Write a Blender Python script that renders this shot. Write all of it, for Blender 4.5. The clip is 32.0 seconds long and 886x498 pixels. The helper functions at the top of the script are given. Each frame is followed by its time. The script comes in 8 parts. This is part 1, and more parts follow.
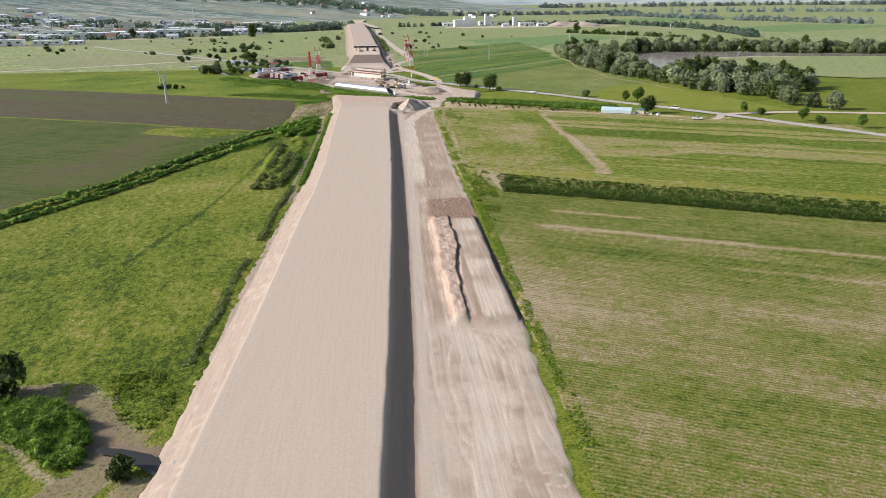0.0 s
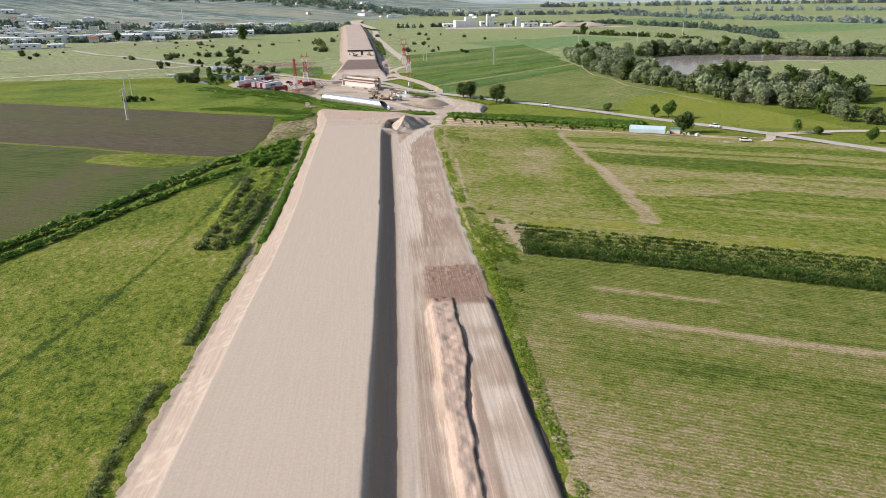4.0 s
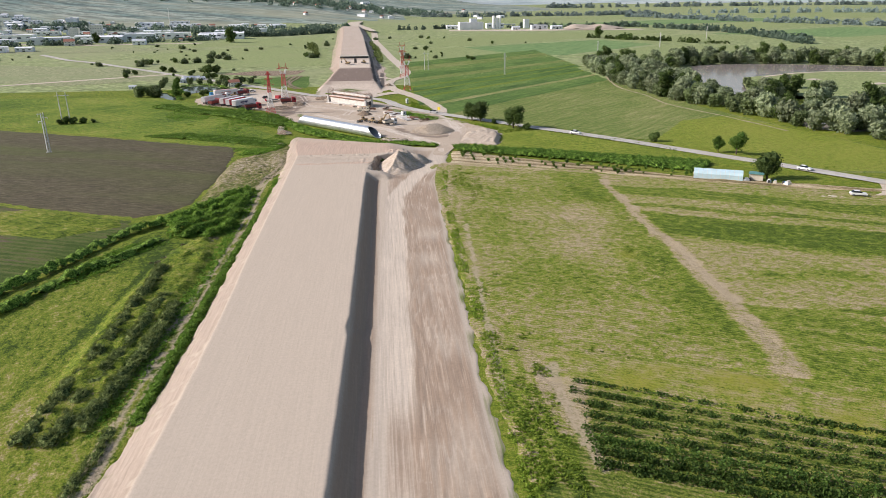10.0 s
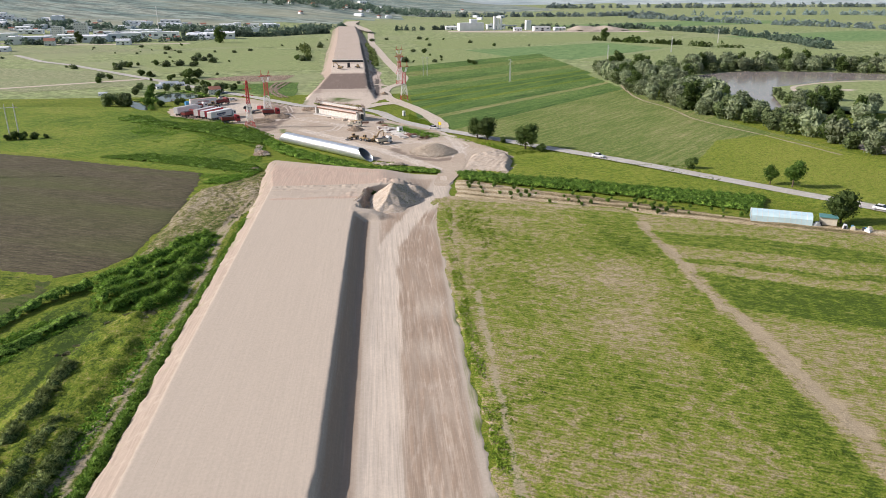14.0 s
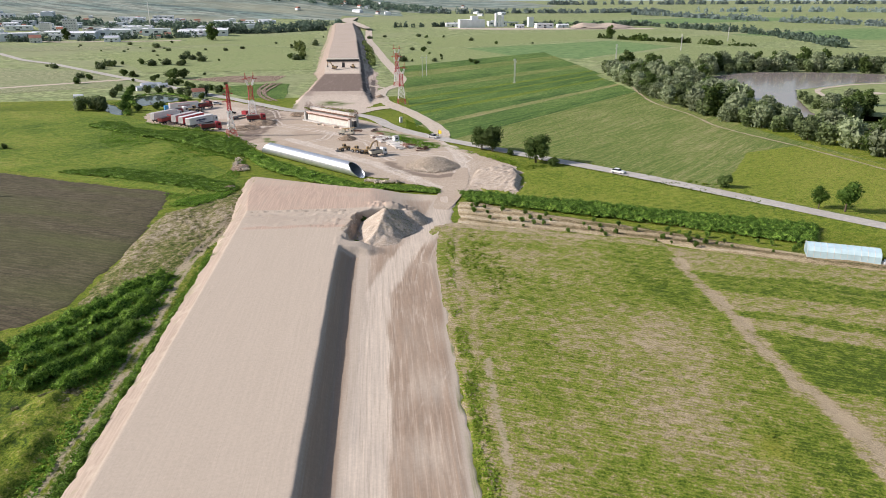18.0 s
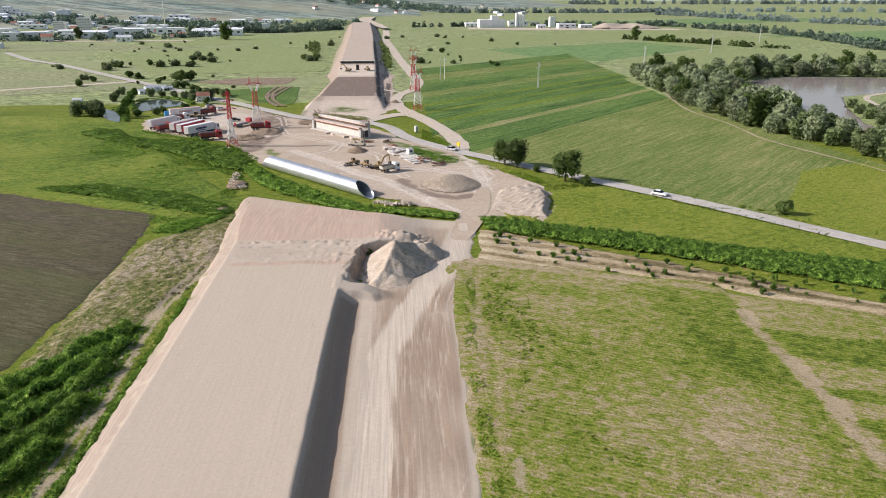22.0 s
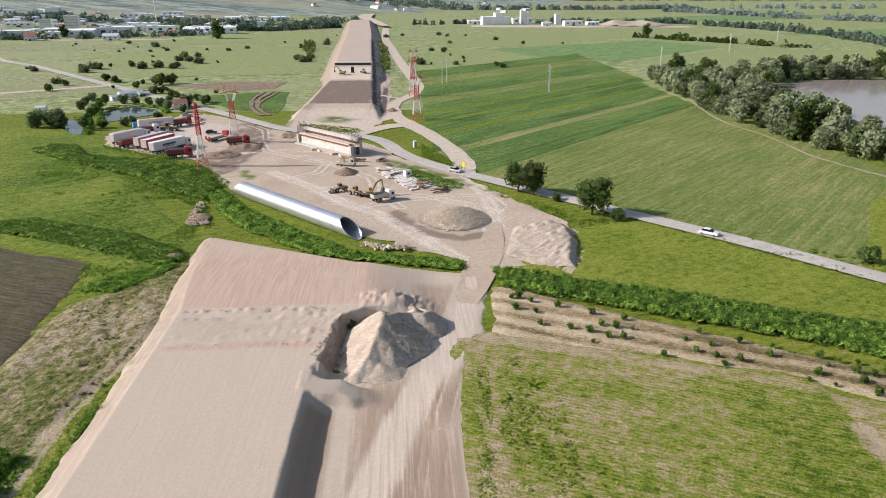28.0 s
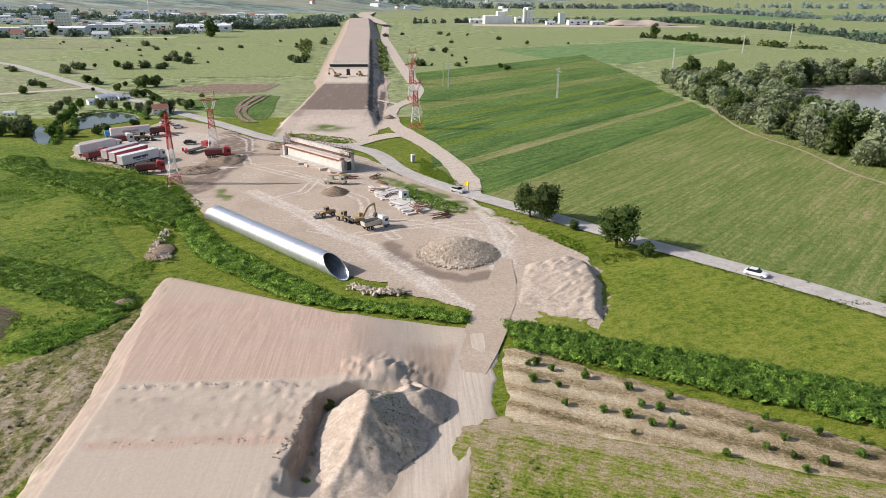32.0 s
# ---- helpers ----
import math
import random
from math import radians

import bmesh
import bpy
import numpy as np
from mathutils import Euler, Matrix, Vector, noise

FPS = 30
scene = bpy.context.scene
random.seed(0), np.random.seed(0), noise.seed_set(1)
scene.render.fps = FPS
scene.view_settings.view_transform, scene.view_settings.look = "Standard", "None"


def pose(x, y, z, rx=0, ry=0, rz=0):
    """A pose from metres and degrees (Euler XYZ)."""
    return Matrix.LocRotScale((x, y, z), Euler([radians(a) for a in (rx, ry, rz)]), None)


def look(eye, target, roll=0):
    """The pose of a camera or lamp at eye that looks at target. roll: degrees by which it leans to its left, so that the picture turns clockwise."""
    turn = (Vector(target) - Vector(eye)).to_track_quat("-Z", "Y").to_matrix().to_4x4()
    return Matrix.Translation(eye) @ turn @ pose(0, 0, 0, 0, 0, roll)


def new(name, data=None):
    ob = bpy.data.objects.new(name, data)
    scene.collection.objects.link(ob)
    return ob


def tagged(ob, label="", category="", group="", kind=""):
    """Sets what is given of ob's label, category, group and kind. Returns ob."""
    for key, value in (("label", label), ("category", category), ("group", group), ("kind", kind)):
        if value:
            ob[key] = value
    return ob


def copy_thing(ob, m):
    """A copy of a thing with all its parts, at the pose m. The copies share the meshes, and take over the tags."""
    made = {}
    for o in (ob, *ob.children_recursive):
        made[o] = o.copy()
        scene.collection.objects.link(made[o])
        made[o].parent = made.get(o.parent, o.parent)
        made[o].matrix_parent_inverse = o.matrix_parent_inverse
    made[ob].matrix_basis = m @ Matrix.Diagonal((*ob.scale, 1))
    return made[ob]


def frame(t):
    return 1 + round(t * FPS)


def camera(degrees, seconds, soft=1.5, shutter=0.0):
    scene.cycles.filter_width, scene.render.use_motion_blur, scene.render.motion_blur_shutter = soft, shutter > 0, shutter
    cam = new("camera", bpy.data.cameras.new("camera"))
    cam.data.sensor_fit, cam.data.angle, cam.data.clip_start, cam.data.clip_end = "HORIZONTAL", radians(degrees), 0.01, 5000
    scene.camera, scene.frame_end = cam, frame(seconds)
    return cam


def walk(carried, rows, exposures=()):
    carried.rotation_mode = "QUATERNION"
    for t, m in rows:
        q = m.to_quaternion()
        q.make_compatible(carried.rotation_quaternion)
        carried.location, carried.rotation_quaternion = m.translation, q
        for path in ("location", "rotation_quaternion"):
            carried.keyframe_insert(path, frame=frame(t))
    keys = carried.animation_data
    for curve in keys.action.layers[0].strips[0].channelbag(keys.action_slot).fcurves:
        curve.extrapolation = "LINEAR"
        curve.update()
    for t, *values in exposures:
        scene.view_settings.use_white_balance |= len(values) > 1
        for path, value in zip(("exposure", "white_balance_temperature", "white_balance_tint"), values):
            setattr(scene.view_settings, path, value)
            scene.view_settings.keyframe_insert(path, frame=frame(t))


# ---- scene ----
cam = camera(64.0, 32.0, soft=0.55)
PATH = [
    (0, (-4.811, -334.271, 52.84), (-4.651, -332.395, 52.164), -0.6),
    (1, (-3.2, -320.976, 52.754), (-3.052, -319.1, 52.076), -0.7),
    (2, (-2.502, -308.379, 52.943), (-2.349, -306.504, 52.264), -0.8),
    (3, (-1.627, -295.44, 53.144), (-1.468, -293.565, 52.465), -0.8),
    (6, (0.968, -260.442, 52.696), (1.124, -258.565, 52.023), -0.7),
    (8, (2.899, -235.687, 53.036), (3.054, -233.812, 52.359), -0.6),
    (9, (4.328, -223.433, 52.808), (4.48, -221.557, 52.134), -0.5),
    (10, (5.167, -210.665, 53.084), (5.319, -208.789, 52.407), -0.6),
    (10.5, (5.311, -204.533, 53.259), (5.464, -202.658, 52.579), -0.6),
    (11, (5.535, -198.463, 53.407), (5.688, -196.587, 52.731), -0.6),
    (11.5, (6.184, -192.679, 53.566), (6.335, -190.801, 52.893), -0.6),
    (12, (6.786, -187.278, 53.696), (6.937, -185.402, 53.02), -0.4),
    (13, (6.937, -178.042, 53.675), (7.092, -176.166, 52.998), -0.3),
    (14, (6.973, -169.929, 53.537), (7.134, -168.054, 52.858), -0.2),
    (14.5, (7.145, -166.224, 53.486), (7.309, -164.35, 52.807), -0.1),
    (16.5, (8.385, -151.8, 53.399), (8.552, -149.928, 52.714), -0.1),
    (17, (8.693, -148.508, 53.358), (8.853, -146.637, 52.671), -0.0),
    (18, (9.126, -141.703, 53.246), (9.288, -139.832, 52.558), -0.1),
    (18.5, (9.547, -138.554, 53.234), (9.686, -136.681, 52.545), -0.0),
    (19, (9.985, -135.391, 53.244), (10.095, -133.517, 52.556), -0.2),
    (20, (10.129, -129.302, 53.115), (10.244, -127.427, 52.426), -0.0),
    (21, (10.473, -122.893, 52.992), (10.588, -121.02, 52.301), -0.0),
    (22, (10.906, -116.829, 52.948), (11.021, -114.955, 52.258), -0.0),
    (23, (11.627, -110.488, 52.842), (11.741, -108.614, 52.152), -0.0),
    (24, (11.76, -105.05, 52.772), (11.875, -103.176, 52.083), -0.0),
    (25, (12.0, -99.146, 52.726), (12.115, -97.271, 52.038), 0.0),
    (26, (12.588, -92.944, 52.677), (12.702, -91.069, 51.988), -0.0),
    (26.5, (12.511, -89.969, 52.692), (12.623, -88.095, 52.004), -0.1),
    (28.5, (13.112, -77.632, 52.525), (13.221, -75.762, 51.823), -0.0),
    (29, (13.373, -74.306, 52.469), (13.483, -72.437, 51.766), 0.1),
    (30, (13.331, -68.154, 52.455), (13.444, -66.284, 51.753), 0.0),
    (31, (13.653, -62.053, 52.397), (13.764, -60.184, 51.694), 0.1),
    (32, (14.108, -56.196, 52.283), (14.218, -54.327, 51.58), 0.2),
]
walk(cam, [(t, look(eye, target, roll)) for t, eye, target, roll in PATH], [(0, 0.0, 6400, 15)])

# ---- light ----
world = bpy.data.worlds.new("sky")
scene.world = world
world.use_nodes = True
wn = world.node_tree
sky = wn.nodes.new("ShaderNodeTexSky")
sky.sky_type = "NISHITA"
sky.sun_disc = False
sky.sun_elevation = radians(30)
sky.sun_rotation = radians(272)
sky.air_density, sky.dust_density, sky.ozone_density = 1.2, 2.0, 1.0
wn.nodes["Background"].inputs[1].default_value = 0.118
wn.links.new(sky.outputs[0], wn.nodes["Background"].inputs[0])
sun_data = bpy.data.lights.new("sun", "SUN")
sun_data.energy, sun_data.angle, sun_data.color = 5.5, radians(0.55), (1.0, 0.95, 0.905)
sun = new("sun", sun_data)
sun.matrix_world = look((-300, 10, 170), (0, 0, 0))


# ---- materials ----
def node(nt, kind, **kw):
    n = nt.nodes.new("ShaderNode" + kind)
    for k, v in kw.items():
        n.inputs[k.replace("_", " ")].default_value = v
    return n


def ramp(nt, fac, stops):
    r = nt.nodes.new("ShaderNodeValToRGB")
    el = r.color_ramp.elements
    while len(el) < len(stops):
        el.new(0.5)
    for e, (p, c) in zip(el, stops):
        e.position, e.color = p, (*c, 1) if len(c) == 3 else c
    nt.links.new(fac, r.inputs[0])
    return r.outputs[0]


def mixc(nt, fac, a, b, mode="MIX"):
    m = nt.nodes.new("ShaderNodeMix")
    m.data_type, m.blend_type = "RGBA", mode
    for sock, v in ((m.inputs[0], fac), (m.inputs[6], a), (m.inputs[7], b)):
        if isinstance(v, (int, float)):
            sock.default_value = v
        elif isinstance(v, tuple):
            sock.default_value = (*v, 1)
        else:
            nt.links.new(v, sock)
    return m.outputs[2]


def ground_mat(name, colours, fine=1.5, coarse=0.06, patch=None, rough=0.95, bump=0.3, turn=0.0, stretch=1.0,
               rows=None, masks=(), grain=0.66, speckle=2.6, grit=0.0, lines=None):
    """Soil or vegetation: three colours by fine noise, a patch colour by coarse noise, crop rows, attribute masks."""
    m = bpy.data.materials.new(name)
    m.use_nodes = True
    nt = m.node_tree
    bsdf = nt.nodes["Principled BSDF"]
    geo = nt.nodes.new("ShaderNodeNewGeometry")
    mp = nt.nodes.new("ShaderNodeMapping")
    mp.inputs["Rotation"].default_value = (0, 0, -radians(turn))
    rot = nt.nodes.new("ShaderNodeMapping")
    rot.inputs["Scale"].default_value = (1 / stretch, 1, 1)
    nt.links.new(geo.outputs["Position"], mp.inputs[0])
    nt.links.new(mp.outputs[0], rot.inputs[0])
    n1 = node(nt, "TexNoise", Scale=fine, Detail=6.0, Roughness=0.68)
    n2 = node(nt, "TexNoise", Scale=coarse, Detail=5.0, Roughness=0.6, Distortion=0.4)
    for n in (n1, n2):
        nt.links.new(rot.outputs[0], n.inputs["Vector"])
    k = len(colours)
    col = ramp(nt, n1.outputs[0], [(0.41 + 0.18 * i / max(1, k - 1), c) for i, c in enumerate(colours)])
    if grain:
        n4 = node(nt, "TexNoise", Scale=fine * 2.6, Detail=4.0, Roughness=0.8)
        nt.links.new(rot.outputs[0], n4.inputs["Vector"])
        col = mixc(nt, 1.0, col, ramp(nt, n4.outputs[0], [(0.43, (1 - grain,) * 3), (0.57, (1 + grain,) * 3)]), "MULTIPLY")
    if patch:
        lo, hi, c = patch
        f = ramp(nt, n2.outputs[0], [(lo, (0, 0, 0)), (hi, (1, 1, 1))])
        col = mixc(nt, f, col, mixc(nt, 0.22, c, col))
    if rows:
        spacing, strength, c = rows
        w = nt.nodes.new("ShaderNodeTexWave")
        w.wave_type, w.bands_direction = "BANDS", "Y"
        w.inputs["Scale"].default_value = 0.314 / spacing
        w.inputs["Distortion"].default_value = 0.7
        w.inputs["Detail"].default_value = 2.5
        w.inputs["Detail Scale"].default_value = 1.5
        nt.links.new(mp.outputs[0], w.inputs["Vector"])
        n3 = node(nt, "TexNoise", Scale=0.11, Detail=3.0)
        nt.links.new(mp.outputs[0], n3.inputs["Vector"])
        mul = nt.nodes.new("ShaderNodeMath")
        mul.operation = "MULTIPLY"
        nt.links.new(w.outputs[1], mul.inputs[0])
        nt.links.new(ramp(nt, n3.outputs[0], [(0.35, (0.1, 0.1, 0.1)), (0.6, (strength,) * 3)]), mul.inputs[1])
        col = mixc(nt, mul.outputs[0], col, c)
    for attr, c in masks:
        a = nt.nodes.new("ShaderNodeAttribute")
        a.attribute_name = attr
        add = nt.nodes.new("ShaderNodeMath")
        add.operation = "MULTIPLY_ADD"
        sub = nt.nodes.new("ShaderNodeMath")
        sub.operation = "SUBTRACT"
        sub.inputs[1].default_value = 0.5
        nt.links.new(n1.outputs[0], sub.inputs[0])
        nt.links.new(sub.outputs[0], add.inputs[0])
        add.inputs[1].default_value = speckle
        nt.links.new(a.outputs["Fac"], add.inputs[2])
        f = ramp(nt, add.outputs[0], [(0.2, (0, 0, 0)), (0.8, (1, 1, 1))])
        shade = ramp(nt, n1.outputs[0], [(0.3, tuple(v * 0.78 for v in c)), (0.7, tuple(min(1, v * 1.18) for v in c))])
        col = mixc(nt, f, col, shade)
    height = n1.outputs[0]
    if lines:
        attr, c = lines
        ln = nt.nodes.new("ShaderNodeMapping")
        ln.inputs["Scale"].default_value = (1 / 70, 1, 1)
        nt.links.new(mp.outputs[0], ln.inputs[0])
        n6 = node(nt, "TexNoise", Scale=4.5, Detail=2.0, Roughness=0.6, Distortion=0.25)
        nt.links.new(ln.outputs[0], n6.inputs["Vector"])
        a = nt.nodes.new("ShaderNodeAttribute")
        a.attribute_name = attr
        mul = nt.nodes.new("ShaderNodeMath")
        mul.operation = "MULTIPLY"
        nt.links.new(ramp(nt, n6.outputs[0], [(0.55, (0, 0, 0)), (0.61, (0.4, 0.4, 0.4))]), mul.inputs[0])
        nt.links.new(a.outputs["Fac"], mul.inputs[1])
        col = mixc(nt, mul.outputs[0], col, c)
    if grit:
        n5 = node(nt, "TexNoise", Scale=2.2, Detail=7.0, Roughness=0.78)
        nt.links.new(geo.outputs["Position"], n5.inputs["Vector"])
        col = mixc(nt, 1.0, col, ramp(nt, n5.outputs[0], [(0.36, (1 - grit,) * 3), (0.64, (1 + grit,) * 3)]), "MULTIPLY")
        height = n5.outputs[0]
    nt.links.new(col, bsdf.inputs["Base Color"])
    bsdf.inputs["Roughness"].default_value = rough
    bsdf.inputs["Specular IOR Level"].default_value = 0.2
    if bump:
        b = node(nt, "Bump", Strength=bump, Distance=0.15)
        nt.links.new(height, b.inputs["Height"])
        nt.links.new(b.outputs[0], bsdf.inputs["Normal"])
    return m


PLANT_TONES = [(0.08, (0.050, 0.082, 0.012)), (0.28, (0.110, 0.160, 0.020)), (0.46, (0.185, 0.222, 0.036)), (0.60, (0.265, 0.25, 0.085)), (0.76, (0.365, 0.29, 0.17)), (0.95, (0.46, 0.37, 0.245))]


def crop_mat(name, turn=0.0, base=0.42, row=None, streak=0.5, tuft=0.9, speck=1.0, tones=None, masks=(), bump=0.7, fine=2.6):
    """Growing plants over dry soil. A cover value runs from dense green to bare earth; long streaks, tufts, specks and
    sown rows shift it, and the mesh attribute dry adds to it."""
    m = bpy.data.materials.new(name)
    m.use_nodes = True
    nt = m.node_tree
    bsdf = nt.nodes["Principled BSDF"]
    geo = nt.nodes.new("ShaderNodeNewGeometry")
    mp = nt.nodes.new("ShaderNodeMapping")
    mp.inputs["Rotation"].default_value = (0, 0, -radians(turn))
    nt.links.new(geo.outputs["Position"], mp.inputs[0])
    total = None

    def add(sock, factor, shift=0.5):
        nonlocal total
        sub = nt.nodes.new("ShaderNodeMath")
        sub.operation = "SUBTRACT"
        sub.inputs[1].default_value = shift
        nt.links.new(sock, sub.inputs[0])
        ma = nt.nodes.new("ShaderNodeMath")
        ma.operation = "MULTIPLY_ADD"
        nt.links.new(sub.outputs[0], ma.inputs[0])
        ma.inputs[1].default_value = factor
        if total is None:
            ma.inputs[2].default_value = base
        else:
            nt.links.new(total, ma.inputs[2])
        total = ma.outputs[0]

    a = nt.nodes.new("ShaderNodeAttribute")
    a.attribute_name = "dry"
    add(a.outputs["Fac"], 1.0, 0.0)
    noises = []
    for scale, stretch, detail, rough, factor in ((0.55, 14.0, 3.0, 0.6, streak), (0.7, 1.4, 4.0, 0.7, tuft), (fine, 1.15, 5.0, 0.75, speck), (0.028, 1.6, 3.0, 0.55, 0.5)):
        sc = nt.nodes.new("ShaderNodeMapping")
        sc.inputs["Scale"].default_value = (1 / stretch, 1, 1)
        nt.links.new(mp.outputs[0], sc.inputs[0])
        n = node(nt, "TexNoise", Scale=scale, Detail=detail, Roughness=rough)
        nt.links.new(sc.outputs[0], n.inputs["Vector"])
        if factor:
            add(n.outputs[0], factor)
        noises.append(n)
    if row:
        spacing, strength = row
        w = nt.nodes.new("ShaderNodeTexWave")
        w.wave_type, w.bands_direction = "BANDS", "Y"
        for key, v in (("Scale", 0.314 / spacing), ("Distortion", 1.2), ("Detail", 3.0), ("Detail Scale", 1.2)):
            w.inputs[key].default_value = v
        nt.links.new(mp.outputs[0], w.inputs["Vector"])
        add(w.outputs[1], strength)
    col = ramp(nt, total, tones or PLANT_TONES)
    # fine dark and bright specks put shadow between the tufts into the colour
    blades = node(nt, "TexNoise", Scale=7.0, Detail=3.0, Roughness=0.7)
    nt.links.new(geo.outputs["Position"], blades.inputs["Vector"])
    col = mixc(nt, 1.0, col, ramp(nt, blades.outputs[0], [(0.36, (0.5, 0.5, 0.5)), (0.64, (1.5, 1.5, 1.5))]), "MULTIPLY")
    for attr, c in masks:
        at_ = nt.nodes.new("ShaderNodeAttribute")
        at_.attribute_name = attr
        ma = nt.nodes.new("ShaderNodeMath")
        ma.operation = "MULTIPLY_ADD"
        nt.links.new(noises[2].outputs[0], ma.inputs[0])
        ma.inputs[1].default_value = 1.6
        ad = nt.nodes.new("ShaderNodeMath")
        ad.operation = "SUBTRACT"
        ad.inputs[1].default_value = 0.8
        nt.links.new(at_.outputs["Fac"], ad.inputs[0])
        nt.links.new(ad.outputs[0], ma.inputs[2])
        f = ramp(nt, ma.outputs[0], [(0.2, (0, 0, 0)), (0.7, (1, 1, 1))])
        shade = ramp(nt, noises[2].outputs[0], [(0.3, tuple(v * 0.75 for v in c)), (0.7, tuple(min(1, v * 1.2) for v in c))])
        col = mixc(nt, f, col, shade)
    nt.links.new(col, bsdf.inputs["Base Color"])
    bsdf.inputs["Roughness"].default_value = 0.95
    bsdf.inputs["Specular IOR Level"].default_value = 0.15
    if bump:
        b = node(nt, "Bump", Strength=bump, Distance=0.25)
        nt.links.new(noises[2].outputs[0], b.inputs["Height"])
        nt.links.new(b.outputs[0], bsdf.inputs["Normal"])
    return m


def leaf_mat(name, dark, light, rough=0.7):
    m = bpy.data.materials.new(name)
    m.use_nodes = True
    nt = m.node_tree
    bsdf = nt.nodes["Principled BSDF"]
    geo = nt.nodes.new("ShaderNodeNewGeometry")
    info = nt.nodes.new("ShaderNodeObjectInfo")
    c = ramp(nt, geo.outputs["Random Per Island"], [(0.0, dark), (1.0, light)])
    hsv = nt.nodes.new("ShaderNodeHueSaturation")
    mr = nt.nodes.new("ShaderNodeMapRange")
    mr.inputs[3].default_value, mr.inputs[4].default_value = 0.7, 1.3
    nt.links.new(info.outputs["Random"], mr.inputs[0])
    nt.links.new(mr.outputs[0], hsv.inputs["Value"])
    nt.links.new(c, hsv.inputs["Color"])
    nt.links.new(hsv.outputs[0], bsdf.inputs["Base Color"])
    bsdf.inputs["Roughness"].default_value = rough
    bsdf.inputs["Specular IOR Level"].default_value = 0.2
    tr = nt.nodes.new("ShaderNodeBsdfTranslucent")
    mx = nt.nodes.new("ShaderNodeMixShader")
    mx.inputs[0].default_value = 0.42
    nt.links.new(hsv.outputs[0], tr.inputs[0])
    nt.links.new(bsdf.outputs[0], mx.inputs[1])
    nt.links.new(tr.outputs[0], mx.inputs[2])
    nt.links.new(mx.outputs[0], nt.nodes["Material Output"].inputs[0])
    return m


def solid(name, c, rough=0.6, metal=0.0, var=0.12, scale=2.0, bump=0.05):
    """Paint, metal or concrete with stains and light wear."""
    m = bpy.data.materials.new(name)
    m.use_nodes = True
    nt = m.node_tree
    bsdf = nt.nodes["Principled BSDF"]
    tc = nt.nodes.new("ShaderNodeTexCoord")
    n1 = node(nt, "TexNoise", Scale=scale, Detail=6.0, Roughness=0.65)
    nt.links.new(tc.outputs["Object"], n1.inputs["Vector"])
    col = ramp(nt, n1.outputs[0], [(0.3, tuple(v * (1 - var) for v in c)), (0.55, c), (0.75, tuple(min(1, v * (1 + var)) for v in c))])
    nt.links.new(col, bsdf.inputs["Base Color"])
    bsdf.inputs["Roughness"].default_value, bsdf.inputs["Metallic"].default_value = rough, metal
    if bump:
        b = node(nt, "Bump", Strength=bump, Distance=0.05)
        nt.links.new(n1.outputs[0], b.inputs["Height"])
        nt.links.new(b.outputs[0], bsdf.inputs["Normal"])
    return m


ROW = -25.2
SOILS = (("bare", (0.40, 0.325, 0.225)), ("mud", (0.25, 0.19, 0.125)), ("yellow", (0.25, 0.245, 0.035)))
DENSE = [(0.15, (0.035, 0.070, 0.018)), (0.38, (0.068, 0.130, 0.028)), (0.55, (0.112, 0.190, 0.042)), (0.75, (0.20, 0.25, 0.068)), (0.95, (0.31, 0.285, 0.135))]
TURF = [(0.12, (0.036, 0.064, 0.008)), (0.32, (0.088, 0.132, 0.011)), (0.50, (0.152, 0.195, 0.017)), (0.68, (0.21, 0.22, 0.036)), (0.82, (0.28, 0.24, 0.09)), (1.0, (0.40, 0.325, 0.21))]
HAYTONES = [(0.15, (0.062, 0.110, 0.020)), (0.40, (0.118, 0.168, 0.036)), (0.58, (0.185, 0.215, 0.062)), (0.75, (0.28, 0.255, 0.115)), (0.95, (0.37, 0.31, 0.18))]
# Distance haze is in the next three colours: paler valley, greyer hill, bluer ridge.
M_LAND = ground_mat("pasture", [(0.205, 0.25, 0.105), (0.245, 0.285, 0.12), (0.285, 0.315, 0.15)], 0.07, 0.006, (0.5, 0.6, (0.275, 0.295, 0.15)), bump=0, grain=0.3)
M_HILL = ground_mat("hazed_hillside", [(0.145, 0.20, 0.175), (0.205, 0.255, 0.215), (0.285, 0.31, 0.25)], 0.02, 0.004, (0.46, 0.6, (0.325, 0.325, 0.225)), bump=0, turn=-14, stretch=3.0, grain=0.35)
M_RIDGE = ground_mat("hazed_ridge", [(0.31, 0.37, 0.375), (0.36, 0.415, 0.41), (0.41, 0.455, 0.44)], 0.006, 0.002, None, bump=0, stretch=3.0, grain=0.12)
M_NEAR = crop_mat("rough_grass", 20, 0.48, None, 0.4, 1.2, 1.6, TURF, bump=0.5)
M_SCRUBLOW = ground_mat("dark_scrub", [(0.055, 0.085, 0.02), (0.10, 0.135, 0.036), (0.16, 0.185, 0.06)], 2.2, 0.1, None, bump=0.8, grit=0.4)
M_THICK = ground_mat("undergrowth", [(0.05, 0.10, 0.012), (0.10, 0.175, 0.02), (0.155, 0.24, 0.036)], 2.2, 0.1, None, bump=0.8, grit=0.4)
M_MEADOW = crop_mat("meadow_grass", 96, 0.50, None, 0.3, 1.5, 2.0, TURF, SOILS, 0.7, 2.6)
M_LUSH = crop_mat("lush_grass", 30, 0.52, None, 0.4, 1.3, 1.8, DENSE, bump=0.8, fine=2.0)
